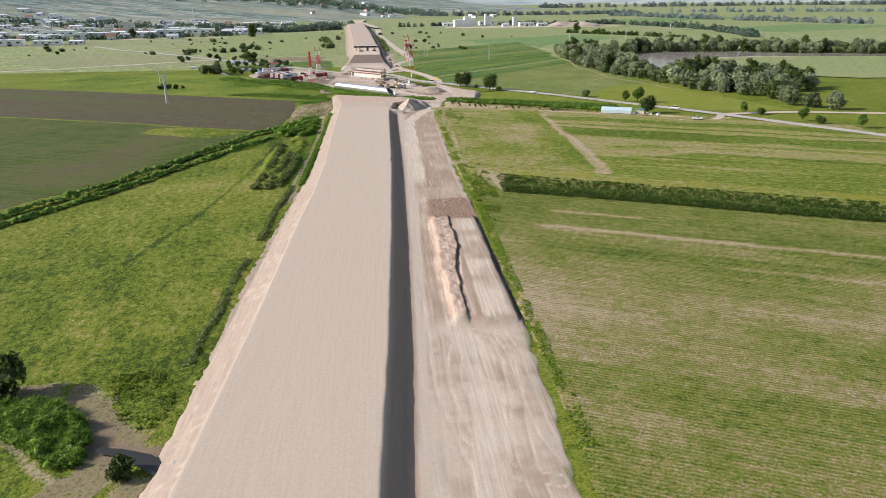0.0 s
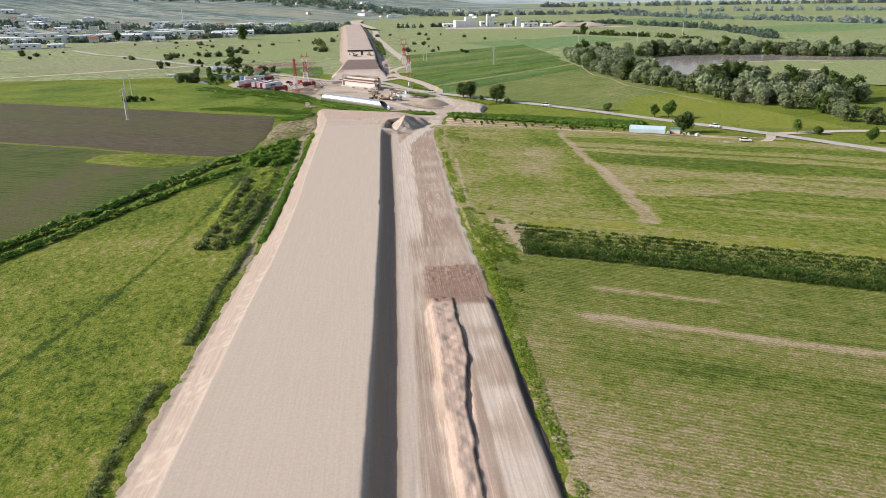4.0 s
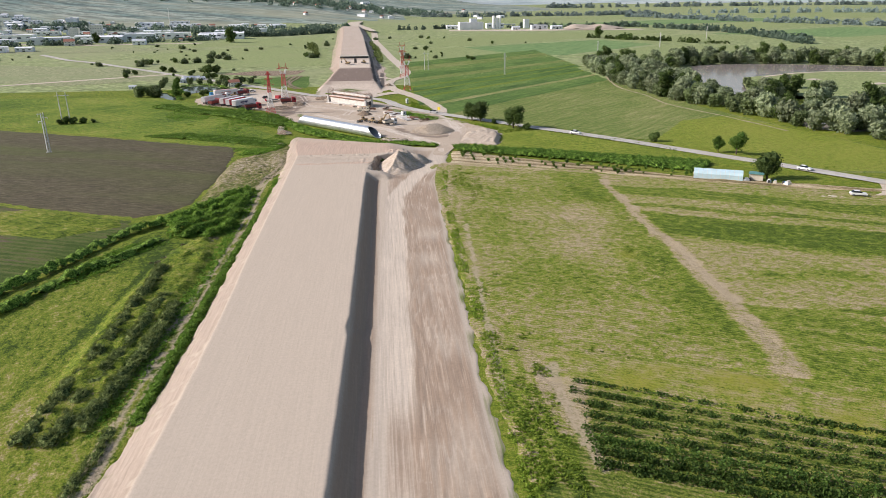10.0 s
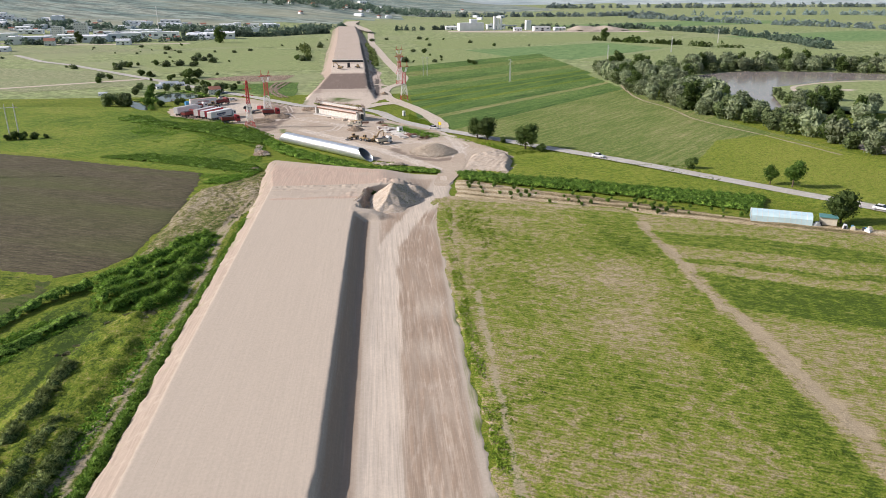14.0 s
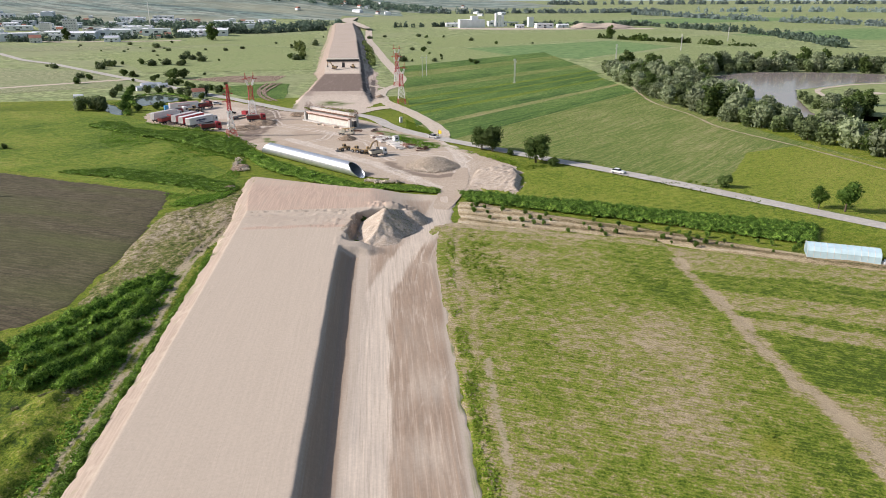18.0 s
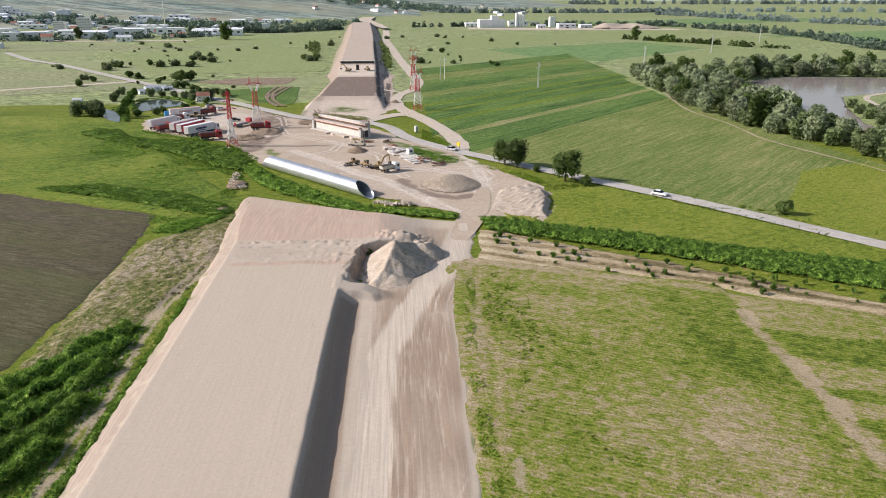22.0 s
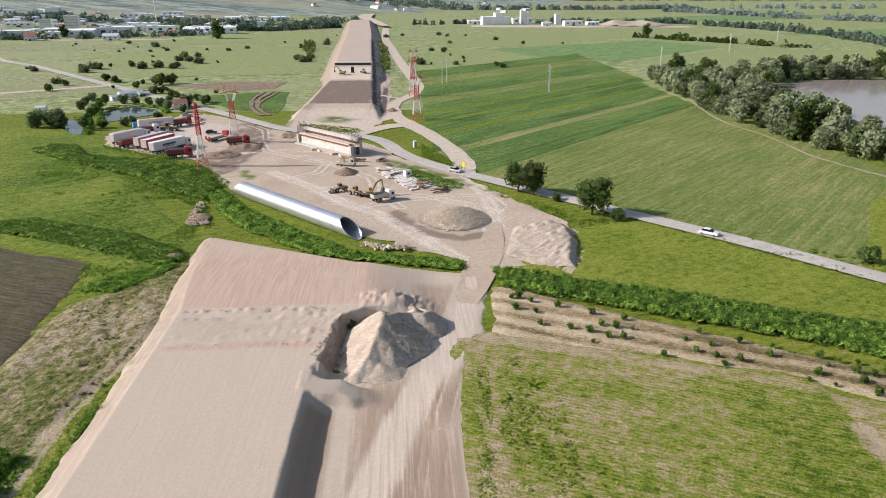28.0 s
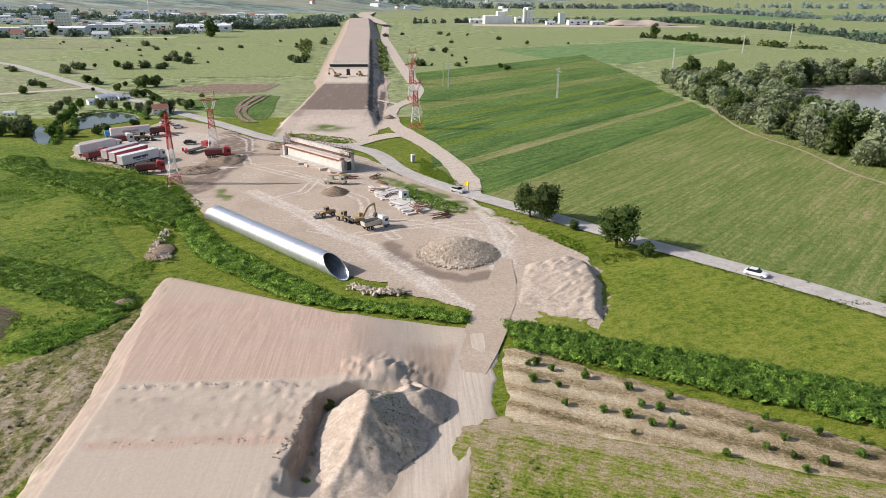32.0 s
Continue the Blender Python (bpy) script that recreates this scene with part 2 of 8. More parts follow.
M_WET = crop_mat("wet_meadow_grass", 30, 0.55, None, 0.4, 1.3, 1.8, [(0.15, (0.035, 0.070, 0.009)), (0.36, (0.078, 0.135, 0.014)), (0.55, (0.135, 0.195, 0.020)), (0.78, (0.20, 0.23, 0.035)), (0.95, (0.27, 0.25, 0.07))], SOILS, 0.8, 2.0)
M_HAY = crop_mat("hay_field", 47, 0.51, (1.3, 0.07), 0.7, 0.9, 1.3, HAYTONES, bump=0.2)
M_WEEDY = crop_mat("weedy_field", ROW, 0.44, (0.75, 0.17), 0.35, 1.8, 1.9, [(0.08, (0.062, 0.098, 0.011)), (0.28, (0.130, 0.182, 0.016)), (0.46, (0.195, 0.232, 0.030)), (0.60, (0.245, 0.228, 0.070)), (0.76, (0.320, 0.255, 0.145)), (0.95, (0.40, 0.32, 0.21))], SOILS, 0.7, 3.2)
M_ROWS = crop_mat("row_crop_field", ROW, 0.45, (0.75, 0.24), 0.6, 1.1, 1.9, [(0.08, (0.050, 0.080, 0.012)), (0.28, (0.108, 0.148, 0.018)), (0.46, (0.168, 0.190, 0.034)), (0.60, (0.228, 0.200, 0.075)), (0.76, (0.295, 0.238, 0.130)), (0.95, (0.40, 0.325, 0.21))], SOILS, 0.7, 3.2)
M_GREEN = crop_mat("dense_green_crop", 46, 0.44, (1.6, 0.06), 1.0, 0.8, 1.3, DENSE)
M_STUBBLE = crop_mat("dry_stubble", 46, 0.68, (1.6, 0.1), 0.8, 0.8, 1.3, HAYTONES)
M_YELLOW = crop_mat("yellowish_weeds", ROW, 0.50, (0.95, 0.1), 0.5, 1.4, 1.8, TURF, SOILS)
M_VERGE = crop_mat("bright_meadow", 30, 0.67, None, 0.3, 1.4, 1.7, [(0.15, (0.05, 0.09, 0.010)), (0.42, (0.115, 0.165, 0.016)), (0.62, (0.18, 0.225, 0.025)), (0.85, (0.25, 0.255, 0.05))])
M_DRY = crop_mat("dry_rough_grass", 80, 0.60, None, 0.4, 1.9, 2.0, [(0.10, (0.04, 0.062, 0.012)), (0.32, (0.095, 0.12, 0.022)), (0.50, (0.165, 0.16, 0.05)), (0.66, (0.24, 0.20, 0.105)), (0.82, (0.32, 0.265, 0.175)), (1.0, (0.40, 0.335, 0.245))], SOILS, 0.9, 1.8)
M_PLOUGH = ground_mat("ploughed_soil", [(0.068, 0.055, 0.033), (0.092, 0.076, 0.045), (0.12, 0.10, 0.062)], 1.6, 0.03, (0.44, 0.62, (0.088, 0.105, 0.028)), bump=0.6, turn=-22, stretch=9.0, rows=(1.5, 0.5, (0.066, 0.066, 0.026)), grain=0.3, grit=0.25)
M_TAN = ground_mat("dry_earth_strip", [(0.27, 0.215, 0.14), (0.36, 0.295, 0.20), (0.44, 0.37, 0.265)], 1.3, 0.1, (0.52, 0.68, (0.22, 0.21, 0.10)), bump=0.6, turn=ROW, stretch=2.0, grain=0.25)
M_ORCH = crop_mat("dry_orchard_ground", -29, 0.56, (4.3, 0.42), 0.8, 0.8, 1.6, [(0.1, (0.12, 0.11, 0.04)), (0.3, (0.22, 0.165, 0.09)), (0.5, (0.37, 0.285, 0.165)), (0.7, (0.47, 0.38, 0.24)), (0.95, (0.54, 0.46, 0.33))], bump=0.9)
M_SITE = ground_mat("site_earth", [(0.482, 0.404, 0.318), (0.497, 0.417, 0.328), (0.513, 0.431, 0.341)], 2.6, 0.05, (0.45, 0.7, (0.476, 0.398, 0.312)), bump=0.2, turn=90, stretch=40.0, grain=0.02, speckle=1.3, grit=0.07, lines=("worn", (0.52, 0.43, 0.335)),
                    masks=(("brown", (0.335, 0.248, 0.178)), ("pale", (0.56, 0.475, 0.38)), ("pink", (0.485, 0.362, 0.278)), ("weed", (0.15, 0.18, 0.05)), ("raw", (0.385, 0.31, 0.245)), ("dark", (0.085, 0.068, 0.055)), ("fresh", (0.255, 0.165, 0.115))))
M_YARD = ground_mat("yard_earth", [(0.43, 0.345, 0.26), (0.46, 0.375, 0.285), (0.49, 0.405, 0.315)], 1.5, 0.07, (0.46, 0.66, (0.40, 0.315, 0.235)), bump=0.25, grain=0.09, speckle=1.2, grit=0.12,
                    masks=(("brown", (0.22, 0.17, 0.13)), ("pale", (0.61, 0.54, 0.455)), ("weed", (0.13, 0.17, 0.045))))
M_BASE = ground_mat("graded_earth", [(0.43, 0.35, 0.28), (0.475, 0.39, 0.315), (0.52, 0.43, 0.35)], 1.2, 0.04, (0.5, 0.66, (0.44, 0.355, 0.28)), bump=0.25, grain=0.08, speckle=1.0, grit=0.12,
                    masks=(("brown", (0.20, 0.15, 0.12)), ("slope_shade", (0.115, 0.095, 0.082)), ("pale", (0.60, 0.51, 0.41)), ("weed", (0.11, 0.15, 0.04))))
M_ASPHALT = ground_mat("worn_asphalt", [(0.43, 0.40, 0.355), (0.47, 0.44, 0.39), (0.51, 0.48, 0.425)], 0.6, 0.08, (0.5, 0.65, (0.41, 0.375, 0.33)), rough=0.85, bump=0.1, grain=0.08)
M_DIRT = ground_mat("dirt_track", [(0.46, 0.385, 0.30), (0.53, 0.455, 0.365), (0.57, 0.495, 0.40)], 0.8, 0.06, None, bump=0.1, grain=0.06)
M_LEAF = leaf_mat("tree_leaves", (0.04, 0.07, 0.015), (0.12, 0.175, 0.045))
M_WILLOW = leaf_mat("grey_green_leaves", (0.145, 0.185, 0.095), (0.36, 0.41, 0.24))
M_REED = leaf_mat("reed_blades", (0.06, 0.14, 0.014), (0.21, 0.345, 0.045))
M_GRASSLEAF = leaf_mat("grass_blades", (0.10, 0.185, 0.012), (0.26, 0.33, 0.045))
M_WEEDLEAF = leaf_mat("weed_leaves", (0.095, 0.135, 0.035), (0.23, 0.275, 0.085))
M_CROPLEAF = leaf_mat("bushy_crop_leaves", (0.035, 0.080, 0.014), (0.135, 0.215, 0.040))
M_MAIZE = leaf_mat("maize_leaves", (0.042, 0.10, 0.014), (0.15, 0.255, 0.042))
M_DRYWEED = leaf_mat("dry_weed_leaves", (0.18, 0.18, 0.09), (0.36, 0.34, 0.2))
# leaves paled and blued by distance in two steps: haze put into the colour
M_FARLEAF = leaf_mat("hazed_leaves", (0.085, 0.135, 0.10), (0.19, 0.25, 0.18))
M_HAZELEAF = leaf_mat("hazier_leaves", (0.20, 0.27, 0.255), (0.34, 0.405, 0.375))
# far field colours are lightened and blued: haze painted into the base colour
M_FAR1 = ground_mat("hazed_pasture", [(0.20, 0.25, 0.095), (0.235, 0.28, 0.11), (0.275, 0.305, 0.135)], 0.25, 0.02, (0.48, 0.64, (0.25, 0.28, 0.12)), bump=0, grain=0.25)
M_FAR2 = ground_mat("hazed_green_crop", [(0.12, 0.20, 0.07), (0.15, 0.24, 0.085), (0.19, 0.275, 0.105)], 0.25, 0.02, (0.5, 0.64, (0.185, 0.26, 0.10)), bump=0, grain=0.2, turn=40, stretch=6.0)
M_FAR3 = ground_mat("hazed_straw_field", [(0.20, 0.225, 0.11), (0.25, 0.265, 0.135), (0.32, 0.32, 0.18)], 0.25, 0.02, (0.5, 0.64, (0.22, 0.26, 0.12)), bump=0, grain=0.25)
M_BARK = solid("bark", (0.10, 0.075, 0.05), 0.9)


# ---- building helpers ----
def part(name, bm, material, parent=None, label=""):
    me = bpy.data.meshes.new(name)
    bm.to_mesh(me)
    bm.free()
    me.materials.append(material)
    ob = new(name, me)
    if parent is not None:
        ob.parent = parent
    return tagged(ob, label)


def thing(name, label, category, group="", at=None):
    ob = new(name)
    ob.empty_display_size = 0.1
    tagged(ob, label, category, group)
    if at is not None:
        ob.matrix_basis = at
    return ob


def raw(name, verts, faces, material, smooth=False):
    """A mesh object from arrays."""
    me = bpy.data.meshes.new(name)
    verts, faces = np.asarray(verts, dtype=np.float32), np.asarray(faces, dtype=np.int32)
    n, k = faces.shape
    me.vertices.add(len(verts))
    me.vertices.foreach_set("co", verts.ravel())
    me.loops.add(n * k)
    me.loops.foreach_set("vertex_index", faces.ravel())
    me.polygons.add(n)
    me.polygons.foreach_set("loop_start", np.arange(0, n * k, k, dtype=np.int32))
    me.polygons.foreach_set("use_smooth", np.full(n, smooth))
    me.update(calc_edges=True)
    me.validate()
    me.materials.append(material)
    return new(name, me)


def box(bm, x0, x1, y0, y1, z0, z1, bev=0.0):
    r = bmesh.ops.create_cube(bm, size=1, matrix=Matrix.Translation(((x0 + x1) / 2, (y0 + y1) / 2, (z0 + z1) / 2)) @ Matrix.Diagonal((x1 - x0, y1 - y0, z1 - z0, 1)))
    if bev:
        edges = list({e for v in r["verts"] for e in v.link_edges})
        bmesh.ops.bevel(bm, geom=edges, offset=bev, segments=1, affect="EDGES")
    return bm


def tube(bm, a, b, r0, r1=None, seg=8):
    a, b = Vector(a), Vector(b)
    d = b - a
    q = d.to_track_quat("Z", "Y").to_matrix().to_4x4()
    bmesh.ops.create_cone(bm, cap_ends=True, segments=seg, radius1=r0, radius2=r0 if r1 is None else r1, depth=d.length,
                          matrix=Matrix.Translation((a + b) / 2) @ q)
    return bm


def smooth_noise(x, y, scale, seed=0):
    """Value noise on arrays, about -1 to 1."""
    r = np.random.default_rng(1000 + seed)
    g = r.uniform(-1, 1, (256, 256))
    u, v = np.asarray(x) / scale + 91.3, np.asarray(y) / scale + 57.7
    i, j = np.floor(u).astype(int), np.floor(v).astype(int)
    f, h = u - i, v - j
    f, h = f * f * (3 - 2 * f), h * h * (3 - 2 * h)
    s = lambda a, b: g[a % 256, b % 256]
    return (s(i, j) * (1 - f) + s(i + 1, j) * f) * (1 - h) + (s(i, j + 1) * (1 - f) + s(i + 1, j + 1) * f) * h


def inside(x, y, poly):
    """Which points lie in the polygon."""
    x, y = np.asarray(x), np.asarray(y)
    res = np.zeros(x.shape, bool)
    for (x0, y0), (x1, y1) in zip(poly, poly[1:] + poly[:1]):
        if y0 == y1:
            continue
        c = ((y0 > y) != (y1 > y)) & (x < (x1 - x0) * (y - y0) / (y1 - y0) + x0)
        res ^= c
    return res


def near_line(x, y, line):
    """Distance to a polyline."""
    x, y = np.asarray(x, float), np.asarray(y, float)
    best = np.full(x.shape, 1e9)
    for (ax, ay), (bx, by) in zip(line, line[1:]):
        dx, dy = bx - ax, by - ay
        t = np.clip(((x - ax) * dx + (y - ay) * dy) / (dx * dx + dy * dy), 0, 1)
        best = np.minimum(best, np.hypot(x - ax - t * dx, y - ay - t * dy))
    return best


def step(a, b, v):
    t = np.clip((v - a) / (b - a), 0, 1)
    return t * t * (3 - 2 * t)


def wavy(poly, gap=4.0, amp=0.5, closed=True):
    """A polygon with edges cut short and shaken a little."""
    out = []
    pairs = zip(poly, poly[1:] + poly[:1]) if closed else zip(poly, poly[1:])
    for (ax, ay), (bx, by) in pairs:
        n = max(1, int(math.hypot(bx - ax, by - ay) / gap))
        for i in range(n):
            x, y = ax + (bx - ax) * i / n, ay + (by - ay) * i / n
            out.append((x + amp * noise.noise((x * 0.23, y * 0.23, 1.7)), y + amp * noise.noise((x * 0.23, y * 0.23, 9.1))))
    if not closed:
        out.append(poly[-1])
    return out


def field(name, poly, material, z, label, category="field", gap=4.0, amp=0.6, kind="structure"):
    bm = bmesh.new()
    vs = [bm.verts.new((x, y, z)) for x, y in wavy(poly, gap, amp)]
    f = bm.faces.new(vs)
    if f.normal.z < 0 or sum((a.co.x * b.co.y - b.co.x * a.co.y) for a, b in zip(vs, vs[1:] + vs[:1])) < 0:
        f.normal_flip()
    bmesh.ops.triangulate(bm, faces=[f])
    ob = part(name, bm, material)
    return tagged(ob, label, category, kind=kind)


def ribbon(name, line, width, material, z, label, category, amp=0.3, crown=0.0, kind="structure"):
    """A road or track along a line; width may change along it."""
    pts = []
    ws = width if isinstance(width, (list, tuple)) else [width] * len(line)
    for i, ((ax, ay), (bx, by)) in enumerate(zip(line, line[1:])):
        n = max(1, int(math.hypot(bx - ax, by - ay) / 4))
        for k in range(n):
            pts.append((ax + (bx - ax) * k / n, ay + (by - ay) * k / n, ws[i] + (ws[i + 1] - ws[i]) * k / n))
    pts.append((*line[-1], ws[-1]))
    p = np.array(pts)
    for _ in range(3):
        p[1:-1, :2] = (p[:-2, :2] + 2 * p[1:-1, :2] + p[2:, :2]) / 4
    t = np.gradient(p[:, :2], axis=0)
    t /= np.linalg.norm(t, axis=1)[:, None]
    nrm = np.stack((t[:, 1], -t[:, 0]), 1)
    verts, faces = [], []
    for i, (x, y, w) in enumerate(p):
        for j, s in enumerate((-1, -0.5, 0, 0.5, 1)):
            e = amp * noise.noise((x * 0.3 + 7 * j, y * 0.3, 3.3)) if abs(s) == 1 else 0
            verts.append((x + nrm[i, 0] * (s * w / 2 + e), y + nrm[i, 1] * (s * w / 2 + e), z + crown * (1 - s * s)))
        if i:
            for j in range(4):
                a = (i - 1) * 5 + j
                faces.append((a, a + 1, a + 6, a + 5))
    return tagged(raw(name, verts, faces, material), label, category, kind=kind)


def grid(name, x0, x1, y0, y1, gap, height, material, keep=None, attrs=None, label="", category="", kind="structure"):
    """A relief sheet: height and attributes from functions of position, cells outside 'keep' left out."""
    ga, gb = gap if isinstance(gap, tuple) else (gap, gap)
    xs, ys = np.arange(x0, x1 + ga / 2, ga), np.arange(y0, y1 + gb / 2, gb)
    gx, gy = np.meshgrid(xs, ys)
    gz = height(gx, gy)
    nx, ny = len(xs), len(ys)
    idx = np.arange(nx * ny).reshape(ny, nx)
    quad = np.stack((idx[:-1, :-1], idx[:-1, 1:], idx[1:, 1:], idx[1:, :-1]), -1).reshape(-1, 4)
    if keep is not None:
        k = keep(gx, gy).ravel()
        quad = quad[k[quad].all(1)]
    used = np.unique(quad)
    re = np.full(nx * ny, -1)
    re[used] = np.arange(len(used))
    v = np.stack((gx, gy, gz), -1).reshape(-1, 3)[used]
    ob = raw(name, v, re[quad], material, smooth=True)
    for key, fn in (attrs or {}).items():
        a = ob.data.attributes.new(key, "FLOAT", "POINT")
        a.data.foreach_set("value", np.asarray(fn(v[:, 0], v[:, 1]), dtype=np.float32))
    return tagged(ob, label, category, kind=kind)


def clumps(name, pts, radius, height, leaves, size, material, seed, label, category, kind="stuff", upright=0.0, parent=None, flat=1.0):
    """Many small leaf triangles gathered in clumps; radius and height may be arrays. upright: 1 gives standing blades."""
    r = np.random.default_rng(seed)
    pts = np.asarray(pts, float)
    n = len(pts)
    radius, height = np.broadcast_to(radius, n), np.broadcast_to(height, n)
    d = r.normal(size=(n, leaves, 3))
    d /= np.linalg.norm(d, axis=2)[..., None]
    d *= r.uniform(0.35, 1, (n, leaves, 1)) ** 0.5
    d[..., 2] = np.abs(d[..., 2]) if upright == 0 else r.uniform(0, 0.6, (n, leaves))
    c = pts[:, None, :] + d * np.stack((radius, radius, height), 1)[:, None, :]
    s = size * r.uniform(0.6, 1.4, (n, leaves, 1))
    a = r.normal(size=(n, leaves, 3))
    a /= np.linalg.norm(a, axis=2)[..., None]
    b = r.normal(size=(n, leaves, 3))
    b -= (a * b).sum(2)[..., None] * a
    b /= np.linalg.norm(b, axis=2)[..., None]
    if upright:
        tip = c + np.stack((r.normal(0, 0.75, (n, leaves)), r.normal(0, 0.75, (n, leaves)), np.ones((n, leaves)) * 0.8), -1) * (height[:, None, None] * upright * r.uniform(0.6, 1.2, (n, leaves, 1)))
        a[..., 2] *= 0.1
        tri = np.stack((c - a * s * 0.5, c + a * s * 0.5, tip), 2)
        v = tri.reshape(-1, 3)
        f = np.arange(len(v)).reshape(-1, 3)
    else:
        a[..., 2] *= flat
        b[..., 2] *= flat
        quad = np.stack((c - a * s, c - b * s * 0.6, c + a * s, c + b * s * 0.6), 2)
        v = quad.reshape(-1, 3)
        f = np.arange(len(v)).reshape(-1, 4)
    ob = raw(name, v, f, material)
    if parent is not None:
        ob.parent = parent
    return tagged(ob, label, category, kind=kind)


def along(line, n, width, seed):
    """Random points in a band along a line."""
    r = np.random.default_rng(seed)
    p = np.array(line, float)
    seg = np.linalg.norm(np.diff(p, axis=0), axis=1)
    cum = np.r_[0, np.cumsum(seg)]
    u = r.uniform(0, cum[-1], n)
    i = np.clip(np.searchsorted(cum, u) - 1, 0, len(seg) - 1)
    t = (u - cum[i]) / seg[i]
    q = p[i] + (p[i + 1] - p[i]) * t[:, None]
    d = (p[i + 1] - p[i]) / seg[i][:, None]
    off = r.normal(0, 0.4, n).clip(-1, 1) * width / 2
    q = q + np.stack((d[:, 1], -d[:, 0]), 1) * off[:, None]
    return np.c_[q, np.zeros(n)]


def within(poly, n, seed):
    r = np.random.default_rng(seed)
    xs, ys = [p[0] for p in poly], [p[1] for p in poly]
    x, y = r.uniform(min(xs), max(xs), n * 3), r.uniform(min(ys), max(ys), n * 3)
    k = inside(x, y, poly)
    return np.c_[x[k], y[k], np.zeros(k.sum())][:n]


# ---- land ----
def land_height(x, y):
    d = np.hypot(x, y)
    a = y - 0.75 * x
    hill = 210 * step(1150, 3600, a) * step(250, -700, x + 0.05 * y) + 26 * step(1150, 1800, a) * step(200, -200, x)
    mid = 70 * step(1500, 3000, y) * step(700, 0, x)
    far = 230 * step(3400, 4600, d) * step(0, 1500, y)
    return hill * (0.85 + 0.25 * smooth_noise(x, y, 420, 1)) + mid * (0.7 + 0.4 * smooth_noise(x, y, 300, 3)) + far * (0.45 + 0.6 * smooth_noise(x, y, 700, 2)) - 0.02


edges = np.r_[-4600:-2700:120, -2700:-900:70, -900:-300:60, -300:301:60, 360:900:60, 900:2700:120, 2700:4700:150]
gy_edges = np.r_[-900, -600, -420:900:60, 900:3000:60, 3000:4700:120]
gx, gy = np.meshgrid(edges.astype(float), gy_edges.astype(float))
gz = land_height(gx, gy)
idx = np.arange(gx.size).reshape(gx.shape)
quads = np.stack((idx[:-1, :-1], idx[:-1, 1:], idx[1:, 1:], idx[1:, :-1]), -1).reshape(-1, 4)
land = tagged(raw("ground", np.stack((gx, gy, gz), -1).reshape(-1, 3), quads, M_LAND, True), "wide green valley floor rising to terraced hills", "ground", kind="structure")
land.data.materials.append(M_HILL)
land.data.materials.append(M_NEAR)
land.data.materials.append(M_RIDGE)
# raised faces take the hazed hill colour, the farthest the hazed ridge colour
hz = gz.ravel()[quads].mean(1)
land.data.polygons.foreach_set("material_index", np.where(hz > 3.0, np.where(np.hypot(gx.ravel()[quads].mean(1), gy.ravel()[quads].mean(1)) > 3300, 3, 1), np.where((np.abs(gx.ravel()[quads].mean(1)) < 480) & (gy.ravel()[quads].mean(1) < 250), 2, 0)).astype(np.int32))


M_PLOUGH2 = crop_mat("weedy_soil", -20, 0.50, (2.0, 0.2), 0.8, 0.7, 0.7, [(0.2, (0.045, 0.075, 0.012)), (0.4, (0.075, 0.105, 0.022)), (0.55, (0.105, 0.115, 0.035)), (0.7, (0.10, 0.085, 0.05)), (0.9, (0.135, 0.105, 0.07))])


PATHS = [([(-31.5, -145), (-30.6, -122), (-31.3, -97), (-29.9, -68), (-29.5, -49), (-30.3, -35.7), (-31.5, -16), (-31.7, 0), (-29.2, 18.7), (-28.6, 29)], 0.8, 0.28),
         ([(24.1, -47), (22.6, -80), (21.6, -100), (20.5, -125)], 0.0, 0.3),
         ([(28.8, -118), (28.4, -127), (29.2, -136), (29.8, -142)], 0.0, 0.7), ([(-58, -249.5), (-55.1, -252.1), (-51.6, -255.5), (-48.5, -258.9), (-44.5, -262.4), (-42, -262.3)], 0.0, 0.3)]
BANKS = [[(-50.5, -239.5), (-48.5, -239.8), (-44.7, -243.8), (-39.9, -250), (-35.8, -255.2), (-33.5, -257.2), (-40.2, -256.2), (-42, -253.5), (-45.5, -249.3), (-50, -244)],
         [(-42.5, -257), (-39, -258.6), (-36.5, -260.6), (-38, -264.5), (-41, -270), (-46, -270), (-45, -262.8), (-42.5, -261)], [(-36.5, -262.2), (-31.8, -262.8), (-30, -266), (-32, -272), (-38, -270)],
         [(-62, -240), (-52, -239), (-51, -243), (-60, -245)]]


def bare(x, y):
    w = 0.35 * smooth_noise(x, y, 1.6, 44) + 0.25 * smooth_noise(x, y, 0.7, 45)
    best = np.zeros(np.shape(x))
    for line, apart, half in PATHS:
        k = (x > min(p[0] for p in line) - 4) & (x < max(p[0] for p in line) + 4)
        if k.any():
            d = near_line(x[k], y[k], line) + w[k]
            best[k] = np.maximum(best[k], (0.7 if apart else 0.62) * step(half + 0.5, half, np.abs(d - apart)))
    for poly in BANKS:
        best = np.maximum(best, 0.42 * inside(x + 2 * w, y + 2 * w, poly))
    return best


def mud(x, y):
    w = smooth_noise(x, y, 1.6, 57)
    rim = np.maximum.reduce([0.5 * inside(x + w, y + w, poly) for poly in BANKS])
    return np.maximum(rim, step(2.6, 1.2, near_line(x, y, [(-30, -262), (-33, -258.6), (-37, -258), (-41.5, -256.2), (-43, -252)]) + 0.6 * smooth_noise(x, y, 1.2, 46)))


def row_place(x, y):
    """Where the crop row through a point crosses the farm path."""
    return y + 0.47 * (x - 67)


